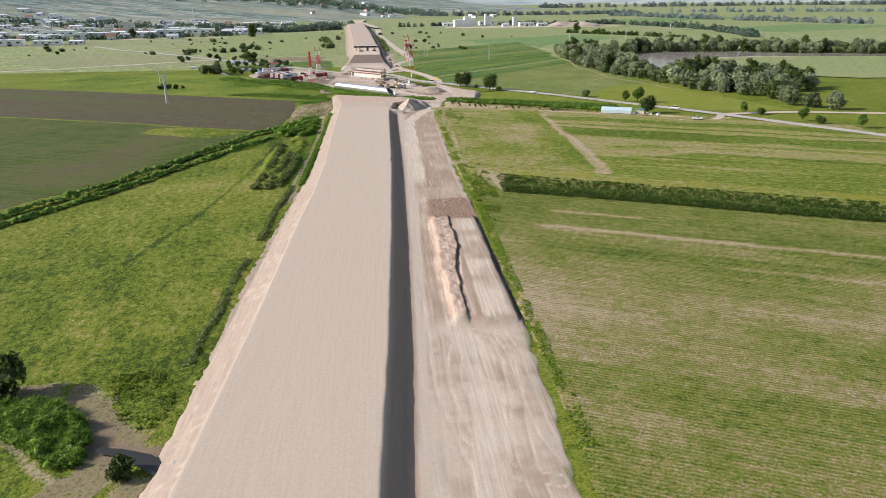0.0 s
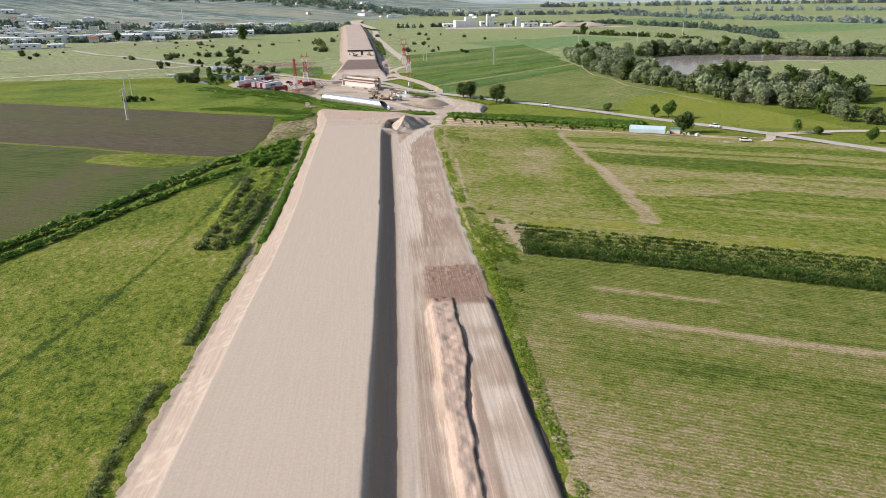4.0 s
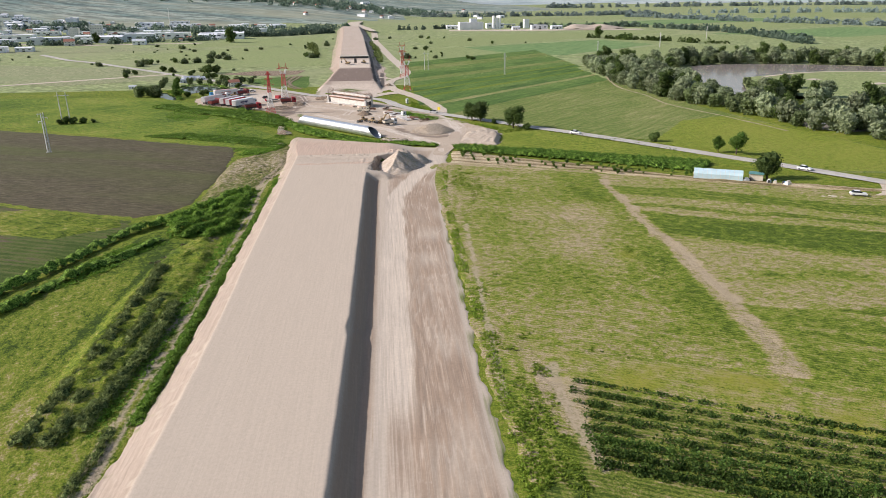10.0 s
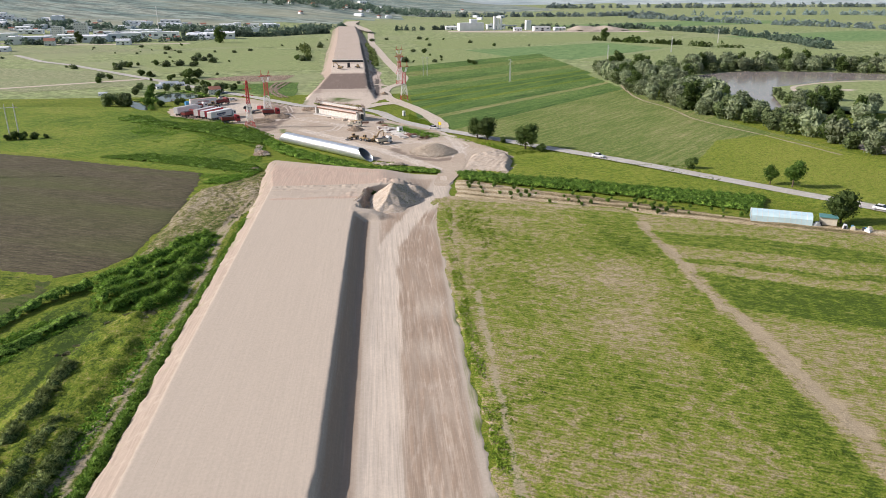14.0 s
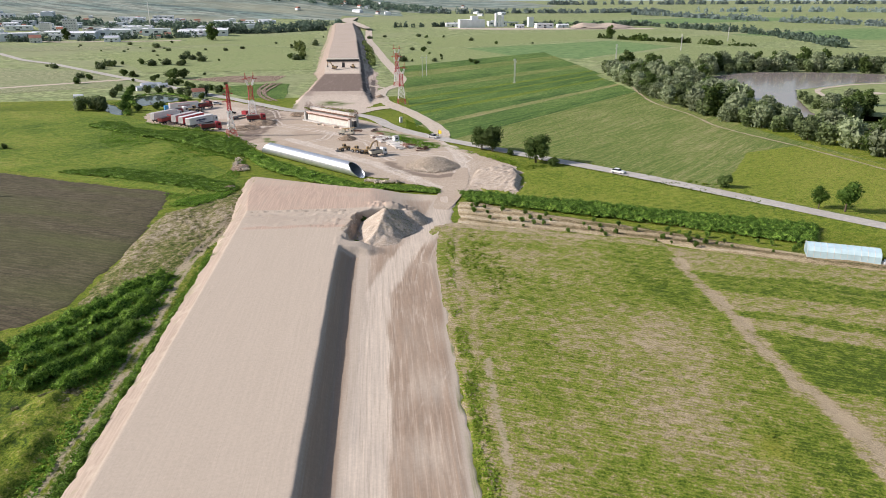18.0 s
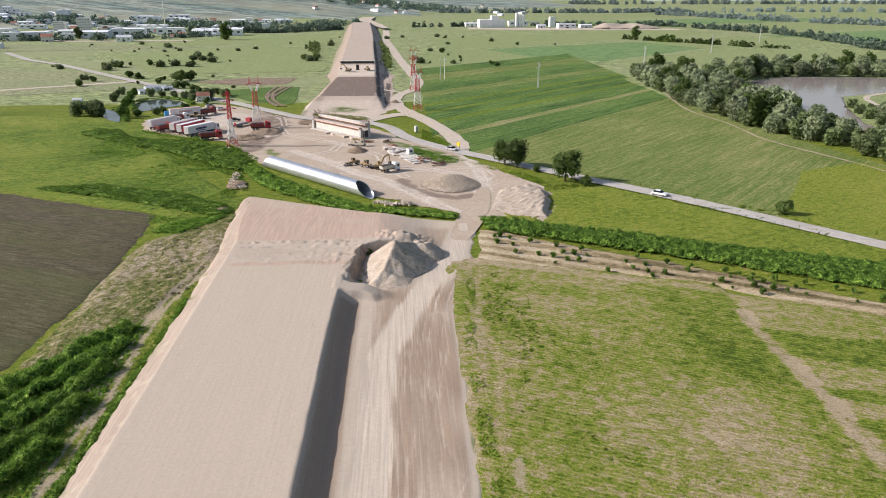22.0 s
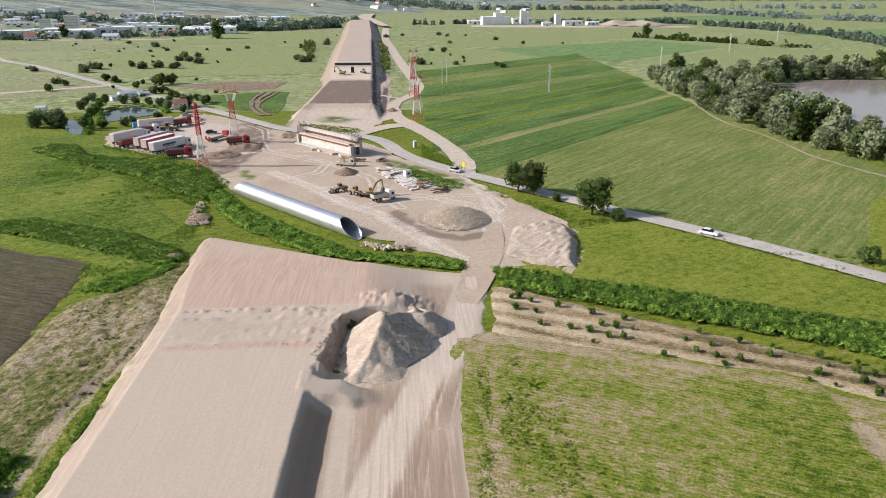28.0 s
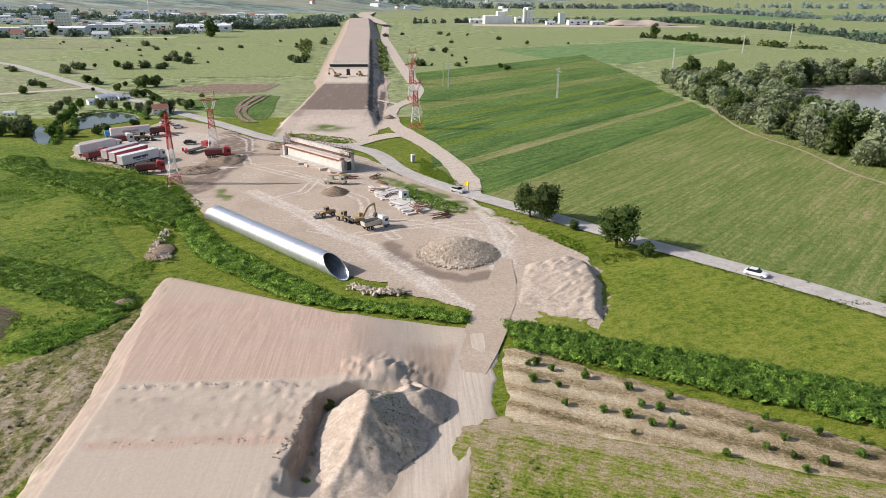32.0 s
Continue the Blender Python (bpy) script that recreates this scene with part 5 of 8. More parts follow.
BANK = [([(161, 338), (157, 300), (154, 262), (152, 220), (152, 185), (157, 150), (166, 122), (172, 95), (178, 66), (188, 45), (199, 24), (203, 6)], 0.6, 0.9),
        ([(170, 338), (166, 300), (163, 262), (162, 222), (163, 185), (168, 155), (176, 125), (184, 95), (192, 68), (202, 48), (212, 30)], 0.7, 0.95),
        ([(180, 334), (177, 300), (174, 262), (173, 222), (174, 190), (180, 160)], 0.7, 1.0), ([(190, 330), (188, 296), (186, 262), (185, 226), (186, 200)], 0.65, 0.95), ([(172, 352), (190, 348), (206, 338), (222, 342)], 0.7, 1.0), ([(198, 318), (212, 324), (228, 334)], 0.7, 1.0), ([(197, 300), (206, 302)], 0.6, 0.8),
        ([(207, 296), (222, 314), (238, 326), (262, 335), (302, 332), (335, 320), (365, 300), (480, 258)], 0.6, 0.85), ([(226, 330), (242, 337), (265, 345), (305, 341), (338, 330), (368, 310), (480, 268)], 0.75, 1.05), ([(232, 346), (269, 357), (309, 353), (342, 342), (372, 322), (480, 280)], 0.8, 1.1),
        ([(205, 108), (216, 122), (228, 138), (240, 150)], 0.7, 0.95), ([(212, 90), (230, 100), (250, 112), (262, 122)], 0.75, 1.0), ([(210, 70), (230, 76), (250, 88)], 0.75, 1.0), ([(222, 48), (236, 56), (246, 64)], 0.7, 0.9), ([(196, 4), (205, -6), (209, -16), (214, -25)], 0.55, 0.8), ([(196, 130), (206, 140), (216, 152), (228, 164)], 0.6, 0.9), ([(213, 168), (224, 180), (234, 188), (243, 178)], 0.5, 0.75)]
for line, small, big in BANK:
    for (ax, ay), (bx, by) in zip(line, line[1:]):
        n = max(1, round(math.hypot(bx - ax, by - ay) / 8.0))
        for i in range(n):
            t = (i + rr.random() * 0.7) / n
            src = rr.choice((WILLOW, WILLOW, ALDER, ALDER, POPLAR))
            copy_thing(src, at(ax + (bx - ax) * t + rr.uniform(-2.5, 2.5), ay + (by - ay) * t + rr.uniform(-2.5, 2.5), rr.uniform(0, 6.28), rr.uniform(small, big)))
for x, y, s in ((222, 205, 0.5), (216, 190, 0.5), (226, 196, 0.4), (212, 176, 0.6), (207, 160, 0.6), (218, 180, 0.5)):
    copy_thing(ALDER, at(x, y, s * 40, s))

# reeds and hedges
LUSH_L = [(-39.4, 103.2), (-35.6, 108.5), (-24.9, 89.2), (-16.4, 79.6), (-8.7, 71.0), (-1.8, 64.3), (2.3, 59.1), (10.4, 54.9), (15.3, 54.6), (25.0, 50.5), (24.8, 47.1), (15.9, 49.3), (7.6, 52.4), (1.9, 54.1), (-4.0, 56.7), (-8.6, 59.7), (-14.7, 65.4), (-21.3, 72.2), (-28.9, 81.1)]


def reeds(poly, per_m2, height, seed, label, material=None, blades=11, width=0.19, thin=None, where=None):
    xs, ys = np.array([p[0] for p in poly]), np.array([p[1] for p in poly])
    area = abs(np.dot(xs, np.roll(ys, 1)) - np.dot(ys, np.roll(xs, 1))) / 2
    p = within(poly, int(area * per_m2), seed)
    if where:
        p = p[where(p[:, 0], p[:, 1]) + 0.12 * np.random.default_rng(seed).normal(size=len(p)) + 0.12 * smooth_noise(p[:, 0], p[:, 1], 2.2, seed) < 0.04]
    elif thin:
        scale, low = thin
        p = p[smooth_noise(p[:, 0], p[:, 1], scale, seed) + 0.5 * smooth_noise(p[:, 0], p[:, 1], scale / 4, seed + 1) > low]
    h = height * (0.7 + 0.4 * smooth_noise(p[:, 0], p[:, 1], 3, seed)) * np.random.default_rng(seed).uniform(0.6, 1.2, len(p))
    return clumps("tall_grass", p, 0.3 + 0.12 * height, h, blades, width, material or M_REED, seed, label, "grass", flat=0.75)


def thicket(poly, height, seed, label, per_m2=7, material=None, lump=1.7, gap=0.4, under=None):
    """Tall growth: a lumpy mass of stems, with leaves standing out of it."""
    ring = poly + poly[:1]
    def top(x, y):
        e = step(-0.1, 1.1, near_line(x, y, ring))
        return 0.1 + height * (0.2 + 0.5 * e) * np.clip(0.8 + 0.42 * smooth_noise(x, y, lump, seed) + 0.3 * smooth_noise(x, y, lump * 0.4, seed + 1) + 0.2 * smooth_noise(x, y, 7, seed + 2), 0.15, 1.7)
    xs, ys = np.array([p[0] for p in poly]), np.array([p[1] for p in poly])
    area = abs(np.dot(xs, np.roll(ys, 1)) - np.dot(ys, np.roll(xs, 1))) / 2
    p = within(poly, int(area * per_m2), seed)
    z = top(p[:, 0], p[:, 1])
    ob = clumps("tall_grass", np.c_[p[:, :2], z * 0.7], 0.30, 0.25 + 0.34 * z, 10, 0.18, material or M_REED, seed, label, "grass", upright=0.9)
    g = grid("undergrowth", xs.min() - 1, xs.max() + 1, ys.min() - 1, ys.max() + 1, gap, top, under or M_THICK, lambda x, y: inside(x + 0.5 * smooth_noise(x, y, 1.2, seed + 3), y + 0.5 * smooth_noise(x, y, 1.2, seed + 4), poly), None, "", "", "stuff")
    g.parent = ob
    return ob


thicket(LUSH_L, 1.5, 101, "dense green reeds in the ditch")
thicket([(29.7, 48.5), (55, 36), (80, 24), (112, 10), (104, -2), (98, 0.5), (75, 14.5), (50, 28), (31, 38)], 1.9, 102, "dense tall green hedge of maize and reeds", material=M_MAIZE, lump=0.8)
def band(line, half):
    p = np.array(line, float)
    t = np.gradient(p, axis=0)
    t /= np.linalg.norm(t, axis=1)[:, None]
    n = np.stack((-t[:, 1], t[:, 0]), 1)
    return [tuple(v) for v in p + n * half] + [tuple(v) for v in (p - n * half)[::-1]]


DITCH_UP = [(-178, -283), (-143, -220), (-104, -154), (-87, -123), (-76, -98), (-69.3, -79.2), (-65.2, -71.2), (-61.5, -59.5), (-57.3, -46), (-50.2, -37)]
DITCH_LOW = [(-172, -287), (-137, -224), (-98, -158), (-81, -127), (-71, -101), (-64.6, -89), (-61.4, -80), (-57.7, -69.7), (-52, -61.9), (-47.6, -50)]
thicket(band(DITCH_UP, 1.7), 2.4, 103, "tall dark reeds along the field ditch")
thicket(band(DITCH_LOW, 1.5), 2.0, 104, "tall reeds on the near bank of the ditch")
for i, line in enumerate(([(-50, -36.5), (-44.6, -27.3), (-39.5, -18), (-33.8, -8)], [(-48, -41), (-42, -31), (-37, -21.5), (-33.2, -13.5)], [(-46, -46), (-40, -36.5), (-36, -29), (-33, -21)], [(-43, -50), (-38.5, -43.5), (-34.5, -36.5), (-33, -30)], [(-38, -50.5), (-34.5, -46), (-32.8, -40)])):
    thicket(band(line, 1.75), 2.3, 200 + 5 * i, "row of tall vivid green reeds in the wet ground")
reeds([(-52, -52), (-58, -62), (-62, -82), (-55, -75), (-48, -58), (-44, -52)], 5, 0.9, 105, "green weeds between the reed rows")
thicket(band([(-29, -128), (-28.6, -100), (-28.2, -70), (-27.7, -45), (-27.6, -20), (-27.4, 2)], 1.1), 1.3, 106, "narrow strip of green weeds at the embankment foot")
reeds(band([(-33.4, -130), (-32.2, -95), (-32, -60), (-32, -30), (-33, -8)], 1.3), 5, 0.7, 107, "green weeds beside the wheel track")
reeds([(-34, 62), (-36, 44), (-46, 40), (-56, 56), (-64, 80), (-74, 100), (-96, 130), (-100, 150), (-80, 152), (-62, 146), (-47, 142), (-40, 118), (-36, 96)], 2.4, 0.8, 108, "lush tall grass in the wet meadow", material=M_REED, thin=(14, -0.1), blades=6)
reeds([(-34, 84), (-37, 100), (-36, 118), (-48, 136), (-60, 146), (-78, 152), (-92, 158), (-98, 168), (-106, 166), (-70, 128), (-50, 108)], 2, 0.9, 109, "dense green shrubs and reeds at the yard edge", thin=(9, -0.3))
thicket([(-38, 98), (-37, 112), (-42, 122), (-52, 134), (-66, 146), (-80, 150), (-92, 156), (-98, 168), (-108, 172), (-112, 162), (-84, 138), (-64, 124), (-50, 108)], 1.5, 260, "bumpy dense green reeds at the yard edge", 4, None, 3.0, 0.6)
thicket([(-92, 82), (-64, 69), (-35, 53), (-31, 57), (-34, 62), (-46, 72), (-60, 79), (-74, 86)], 1.2, 265, "dark lush reeds in the wet meadow", 4, None, 2.6, 0.6)
thicket([(-40, 40), (-35, 46), (-32, 54), (-36, 53), (-44, 47), (-47, 42)], 1.0, 270, "lush grass along the field corner", 5)
reeds([(-100, 188), (-88, 164), (-70, 150), (-60, 146), (-58, 152), (-76, 160), (-92, 172)], 5, 1.2, 110, "thick green shrubs beside the lorries")
reeds(band([(19.4, -262), (19.6, -230), (20, -190), (20.3, -160), (20.5, -120), (20.4, -90), (20.8, -50), (21.5, -15), (24, 10)], 0.9), 8, 0.55, 111, "strip of green weeds beside the haul road", material=M_GRASSLEAF, thin=(7, -0.5), blades=8, width=0.16)
reeds([(20.5, -102), (28, -119), (29, -126), (27, -148), (24, -165), (21, -175), (20.5, -140)], 3.5, 0.7, 112, "green weeds on the field headland", material=M_GRASSLEAF, thin=(5, -0.05))
reeds([(29, 15), (34, 12), (33, -20), (28, -30), (24, -5)], 3, 0.5, 113, "weeds at the field corner", material=M_GRASSLEAF, thin=(4, 0.0))
reeds([(52, 77), (70, 81.5), (100, 45), (110, 33), (108, 29), (98, 40), (68, 76), (54, 72)], 3, 0.6, 114, "grass verge along the road", material=M_GRASSLEAF)
reeds([(13, 118), (15, 133), (24, 119), (30, 111), (29, 106), (24, 107), (19, 113)], 4, 0.9, 116, "weeds and shrubs beside the storage area")
reeds([(34, 109), (44, 98), (52, 86), (53, 78), (50, 80), (42, 93), (33, 107)], 4, 0.6, 117, "weeds along the road shoulder", material=M_GRASSLEAF, thin=(4, -0.2))
reeds([(-24, 196), (-8, 186), (0, 188), (-4, 196), (-18, 204), (-28, 206)], 3, 0.6, 118, "grass below the second embankment", material=M_GRASSLEAF)
reeds([(19, 148), (20, 165), (26, 148), (31, 128), (28, 130)], 4, 0.7, 119, "grass wedge between road and haul track", material=M_GRASSLEAF)
reeds([(26, 137), (60, 92), (102, 47), (146, -4), (148, 0), (104, 51), (62, 97), (28, 141)], 3, 0.5, 120, "grass verge across the road", material=M_GRASSLEAF, thin=(6, -0.2))
thicket([(-61, -245), (-52, -244.5), (-45, -250), (-42, -256), (-42.5, -260), (-46, -260.5), (-52, -255), (-60, -250)], 2.6, 121, "dense green thicket beside the stream")
reeds([(-47, -238), (-38, -236), (-34, -244), (-36, -254), (-41, -250)], 4, 0.6, 122, "long grass beside the stream", material=M_GRASSLEAF, thin=(4, -0.2))

for k, pond in enumerate(([(-107, 213), (-113, 225), (-119.5, 240), (-116, 253), (-109, 259), (-96, 250), (-89, 237)], [(-121, 203), (-128, 226), (-120, 224), (-110, 206), (-105, 190)])):
    thicket(band(pond, 1.6), 1.6, 280 + 5 * k, "dense green reeds on the pond bank", 4, None, 2.0, 0.6)


def along_line(line, gap=6.0):
    out = [line[0]]
    for (ax, ay), (bx, by) in zip(line, line[1:]):
        n = max(1, round(math.hypot(bx - ax, by - ay) / gap))
        out += [(ax + (bx - ax) * (i + 1) / n + rr.uniform(-0.5, 0.5), ay + (by - ay) * (i + 1) / n) for i in range(n)]
    return out


# shrubs on the old spoil ridge
def shrubs(line, n, width, size, seed, material, label, leaves=26):
    p = along(line, n, width, seed)
    r = np.random.default_rng(seed)
    return clumps("shrubs", p, size * r.uniform(0.6, 1.3, n), size * r.uniform(0.6, 1.1, n), leaves, 0.24, material, seed, label, "shrubs")


for i, line in enumerate(([(-42.2, -132), (-41.2, -107), (-41.3, -69)], [(-38.6, -132), (-37.6, -111), (-36.4, -84)], [(-35.8, -129), (-34, -114), (-33.9, -88)])):
    thicket(band(along_line(line), 1.5), 2.0, 180 + 5 * i, "dark greyish green shrubs on an old spoil ridge", 5, M_WEEDLEAF, 1.4, 0.4, M_SCRUBLOW)
shrubs([(-39, -128), (-38.5, -100), (-38, -66)], 260, 8, 0.5, 130, M_WEEDLEAF, "low shrubs on the old spoil ridge")
shrubs([(-43, -68), (-40, -57), (-35, -50)], 150, 5, 0.5, 131, M_DRYWEED, "dry pale weeds on the spoil ridge")
thicket(band(along_line([(-35.6, -236), (-35, -215), (-34.4, -190)]), 0.8), 1.0, 132, "dark shrubs along the embankment foot", 5, M_WEEDLEAF, 1.2, 0.4, M_SCRUBLOW)
thicket(band(along_line([(-33.6, -178), (-32.6, -150), (-31.8, -128)]), 0.8), 1.0, 136, "low shrubs beside the embankment foot", 5, M_WEEDLEAF, 1.2, 0.4, M_SCRUBLOW)
shrubs([(-39, -46), (-35, -30), (-33, -20)], 110, 5, 0.6, 133, M_DRYWEED, "dry weeds on bare earth")
shrubs([(-34, 2), (-34, 20), (-40, 30), (-36, 45)], 160, 9, 0.4, 134, M_DRYWEED, "dry grass tufts on rough ground")

# orchard strip and crop rows
ORCH_BUSH = place(tree("young_bush", 31, 1.5, 1.5, leaf_mat("young_leaves", (0.07, 0.14, 0.02), (0.17, 0.27, 0.05)), "young green bush in the dry orchard strip", base=0.1, blobs=7, leaves=40, size=0.15, group="orchard bushes", category="bush"), at(33, 33.5, 0, 1, 0.2))
for off, n in ((0.0, 30), (4.4, 30), (8.8, 26), (12.5, 20)):
    for i in range(n):
        if rr.random() < 0.3 + 0.03 * off:
            continue
        x = 32 + i * 2.5 + rr.uniform(-0.5, 0.5)
        y = 33.6 - (x - 32) * 0.56 - off * (1 - 0.006 * (x - 32)) + rr.uniform(-0.4, 0.4)
        copy_thing(ORCH_BUSH, at(x, y, rr.uniform(0, 6), rr.uniform(0.4, 0.95), 0.2))
for i, (x0, y0) in enumerate(((31, 34), (30.5, 29.5), (30, 25.2), (29, 21.5))):
    ridge = [(x0, y0), (52, y0 - 0.55 * (52 - x0)), (74, y0 - 0.55 * (74 - x0)), (95, y0 - 0.56 * (95 - x0))]
    reeds(band(ridge, 0.55), 5, 0.32, 140 + 3 * i, "dry weeds on a ridge between the orchard rows", material=M_DRYWEED, blades=7, width=0.15, thin=(4, -0.5))
    reeds(band(ridge, 0.4), 5, 0.4, 160 + 3 * i, "green weeds along an orchard row", material=M_GRASSLEAF, blades=7, width=0.14, thin=(5, 0.1))
for i, (off, hgt, dens) in enumerate(((0.0, 0.55, 1.5), (3.0, 0.6, 1.6), (6.0, 0.8, 1.8), (9.0, 0.9, 1.9), (12.0, 1.0, 2.1), (14.6, 1.15, 3.0), (17.2, 1.25, 4.0), (19.6, 1.0, 4.0))):
    line = [(30.5 - 0.08 * off, -122 - off), (60, -136 - off * 0.98), (92, -151 - off), (130, -168.5 - off), (230, -215 - off)]
    p = along(line, int(230 * dens), 0.9 + 0.03 * off, 150 + i)
    clumps("crop_row", p, 0.70, hgt * 1.25, 24, 0.19, M_CROPLEAF, 150 + i, "row of bushy dark green crop plants", "crop row")

reeds(band([(2.9, 9), (2.6, 13), (2.5, 17), (2.9, 21)], 0.35), 9, 0.6, 144, "weeds along the foot of the pit wall", material=M_GRASSLEAF, blades=8)
# patches of weeds on the fields
reeds([(22, 12), (66, -14), (65, -60), (62, -117), (30, -117), (21, -98), (20.5, -30)], 3.2, 0.34, 170, "patchy green weeds on the fallow field", material=M_GRASSLEAF, blades=7, width=0.17, where=dry)
reeds([(-33, -4), (-32.4, -50), (-46, -50), (-50, -37), (-42, -22)], 3, 1.0, 176, "green weeds between the reed rows", thin=(5, -0.2))
reeds([(-34, -64), (-50, -60), (-66, -75), (-84, -128), (-100, -158), (-110, -185), (-95, -240), (-60, -238), (-38, -235), (-35, -140)], 1.4, 0.22, 174, "grass tufts in the rough meadow", material=M_GRASSLEAF, thin=(7, 0.0), blades=5, width=0.14)
reeds([(33, 46), (55, 70), (68, 75), (100, 38), (112, 22), (80, 25)], 2.2, 0.25, 175, "meadow grass beside the road", material=M_GRASSLEAF, thin=(6, 0.1), blades=5, width=0.14)


# ---- water ----
def water_mat(name, c, rough=0.06):
    m = bpy.data.materials.new(name)
    m.use_nodes = True
    nt = m.node_tree
    b = nt.nodes["Principled BSDF"]
    b.inputs["Base Color"].default_value = (*c, 1)
    b.inputs["Roughness"].default_value = rough
    b.inputs["IOR"].default_value = 1.33
    n = node(nt, "TexNoise", Scale=0.6, Detail=4.0)
    g = nt.nodes.new("ShaderNodeNewGeometry")
    nt.links.new(g.outputs["Position"], n.inputs["Vector"])
    bp = node(nt, "Bump", Strength=0.08, Distance=0.1)
    nt.links.new(n.outputs[0], bp.inputs["Height"])
    nt.links.new(bp.outputs[0], b.inputs["Normal"])
    return m


# the river's base colour is raised to carry some of the sky's reflection
M_RIVER = water_mat("river_water", (0.32, 0.275, 0.25), 0.12)
M_POND = water_mat("pond_water", (0.07, 0.09, 0.09), 0.05)
M_STREAM = water_mat("stream_water", (0.04, 0.04, 0.035), 0.1)
RIVER = [(176, 60), (182, 100), (186, 140), (191, 175), (194, 200), (195, 225), (194, 262), (202, 284), (221, 309), (239, 321), (262, 329), (300, 325), (333, 313), (364, 293), (480, 250), (475, 218), (351, 258), (316, 266), (288, 262), (257, 247), (240, 238), (222, 207), (206, 166), (203, 110), (214, 70), (222, 40)]
grid("water", 174, 482, 38, 332, 2.0, lambda x, y: 0.30 + 0 * x, M_RIVER, lambda x, y: inside(x, y, RIVER), None, "calm brownish river in a wide bend", "river")
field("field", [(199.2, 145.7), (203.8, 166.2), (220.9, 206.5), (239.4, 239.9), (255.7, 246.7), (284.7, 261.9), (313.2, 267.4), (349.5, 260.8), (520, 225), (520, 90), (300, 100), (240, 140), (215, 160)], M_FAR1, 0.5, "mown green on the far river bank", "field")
ribbon("track", [(346.1, 256.0), (310.1, 262.6), (282.0, 257.1), (253.3, 242.2), (245.6, 231.0), (239.5, 213.0), (232.4, 179.0)], 3.0, M_DIRT, 0.62, "pale sandy path along the river bank", "path", 0.5)
for pts in ([(268, 222), (276, 226), (280, 221), (272, 217)], [(292, 196), (302, 200), (304, 194), (295, 190)], [(330, 240), (339, 243), (341, 238)]):
    field("sand_patch", pts, M_DIRT, 0.62, "small pale sand patch in the grass", "sand", 2, 0.5)
field("water", [(-108.7, 214.8), (-113.5, 226), (-117, 240.3), (-114.2, 251.5), (-108.9, 256.1), (-98, 248), (-91.4, 236.6), (-97.9, 228.9), (-102.5, 221.6)], M_POND, 0.16, "still fish pond reflecting the sky", "pond", 3, 0.6)
field("water", [(-119.4, 204.1), (-125.7, 225), (-120.3, 221), (-112, 205), (-107, 191.3), (-109, 188.3)], M_POND, 0.17, "small still pond beside trees", "pond", 3, 0.6)
field("water", [(-31.2, -262.6), (-34, -258.9), (-38, -257.3), (-41.2, -256.8), (-41.2, -257.8), (-36.5, -259.8), (-33, -263.2)], M_STREAM, 0.6, "dark shallow stream below the culvert", "stream", 1.5, 0.5)

# ---- heaps ----
M_SANDPILE = ground_mat("heaped_sand", [(0.40, 0.33, 0.255), (0.45, 0.375, 0.295), (0.50, 0.425, 0.345)], 0.9, 0.2, (0.5, 0.65, (0.40, 0.325, 0.25)), bump=0.5, grain=0.1, grit=0.16)
M_GRAVEL = solid("crushed_stone", (0.51, 0.43, 0.335), 0.9, 0, 0.3, 1.5, 0.2)


SAND_RIDGE = [(5.6, 7.6, 1.0), (7.4, 10.5, 2.5), (8.5, 14, 4.0), (9.4, 17.6, 5.1), (9.3, 20.0, 4.7), (8.8, 22.5, 3.6), (8.4, 25, 2.2)]
SAND_RIM = [(9.4, 18.2, 4.9), (11.6, 21.4, 3.9), (13.6, 22.6, 3.2), (15.6, 22.4, 3.1), (16.9, 24.8, 2.3), (15.4, 27.6, 1.8), (12.5, 28.5, 1.5)]


def sand_height(x, y):
    z = np.zeros(np.shape(x))
    wob = 0.25 * smooth_noise(x, y, 3.0, 81) + 0.10 * smooth_noise(x, y, 1.0, 80)
    east = np.asarray(x) > np.interp(y, [p[1] for p in SAND_RIDGE], [p[0] for p in SAND_RIDGE])
    for ridge in (SAND_RIDGE, SAND_RIM):
        for (ax, ay, ah), (bx, by, bh) in zip(ridge, ridge[1:]):
            k = np.clip(((x - ax) * (bx - ax) + (y - ay) * (by - ay)) / ((bx - ax) ** 2 + (by - ay) ** 2), 0, 1)
            d = np.hypot(x - ax - k * (bx - ax), y - ay - k * (by - ay)) + wob
            fall = np.where(east, 0.68, 0.76) if ridge is SAND_RIDGE else 0.74
            z = np.maximum(z, ah + k * (bh - ah) - fall * (np.sqrt(d * d + 0.06) - 0.2))
    # small heap behind, spilt sand in front
    z = np.maximum(z, 3.3 - 0.8 * np.hypot(x - 14.4, (y - 24.6) * 0.9) + wob)
    z = np.maximum(z, 1.5 * np.clip(1 - np.hypot((x - 9.0) / 4.4, (y - 9.2) / 3.6), 0, 1))
    cut = 0.4 * np.abs(smooth_noise(x - 0.2 * y, y * 0.2, 0.8, 82)) * step(24, 27, y)
    gully = 0.06 * np.abs(smooth_noise(np.arctan2(y - 19, x - 9) * 12, np.hypot(x - 9, y - 19) * 0.15, 1.0, 68))
    return 0.05 + z + (z > 0.15) * (0.05 * smooth_noise(x, y, 0.8, 83) + 0.12 * smooth_noise(x, y, 1.1, 99) * step(21, 25, y) - cut - gully)


grid("sand_mound", 1, 23, 4, 36, 0.25, sand_height, M_SANDPILE, lambda x, y: sand_height(x, y) > 0.12, None, "tall pale heap of sand with a sharp shaded flank", "sand pile", kind="thing")
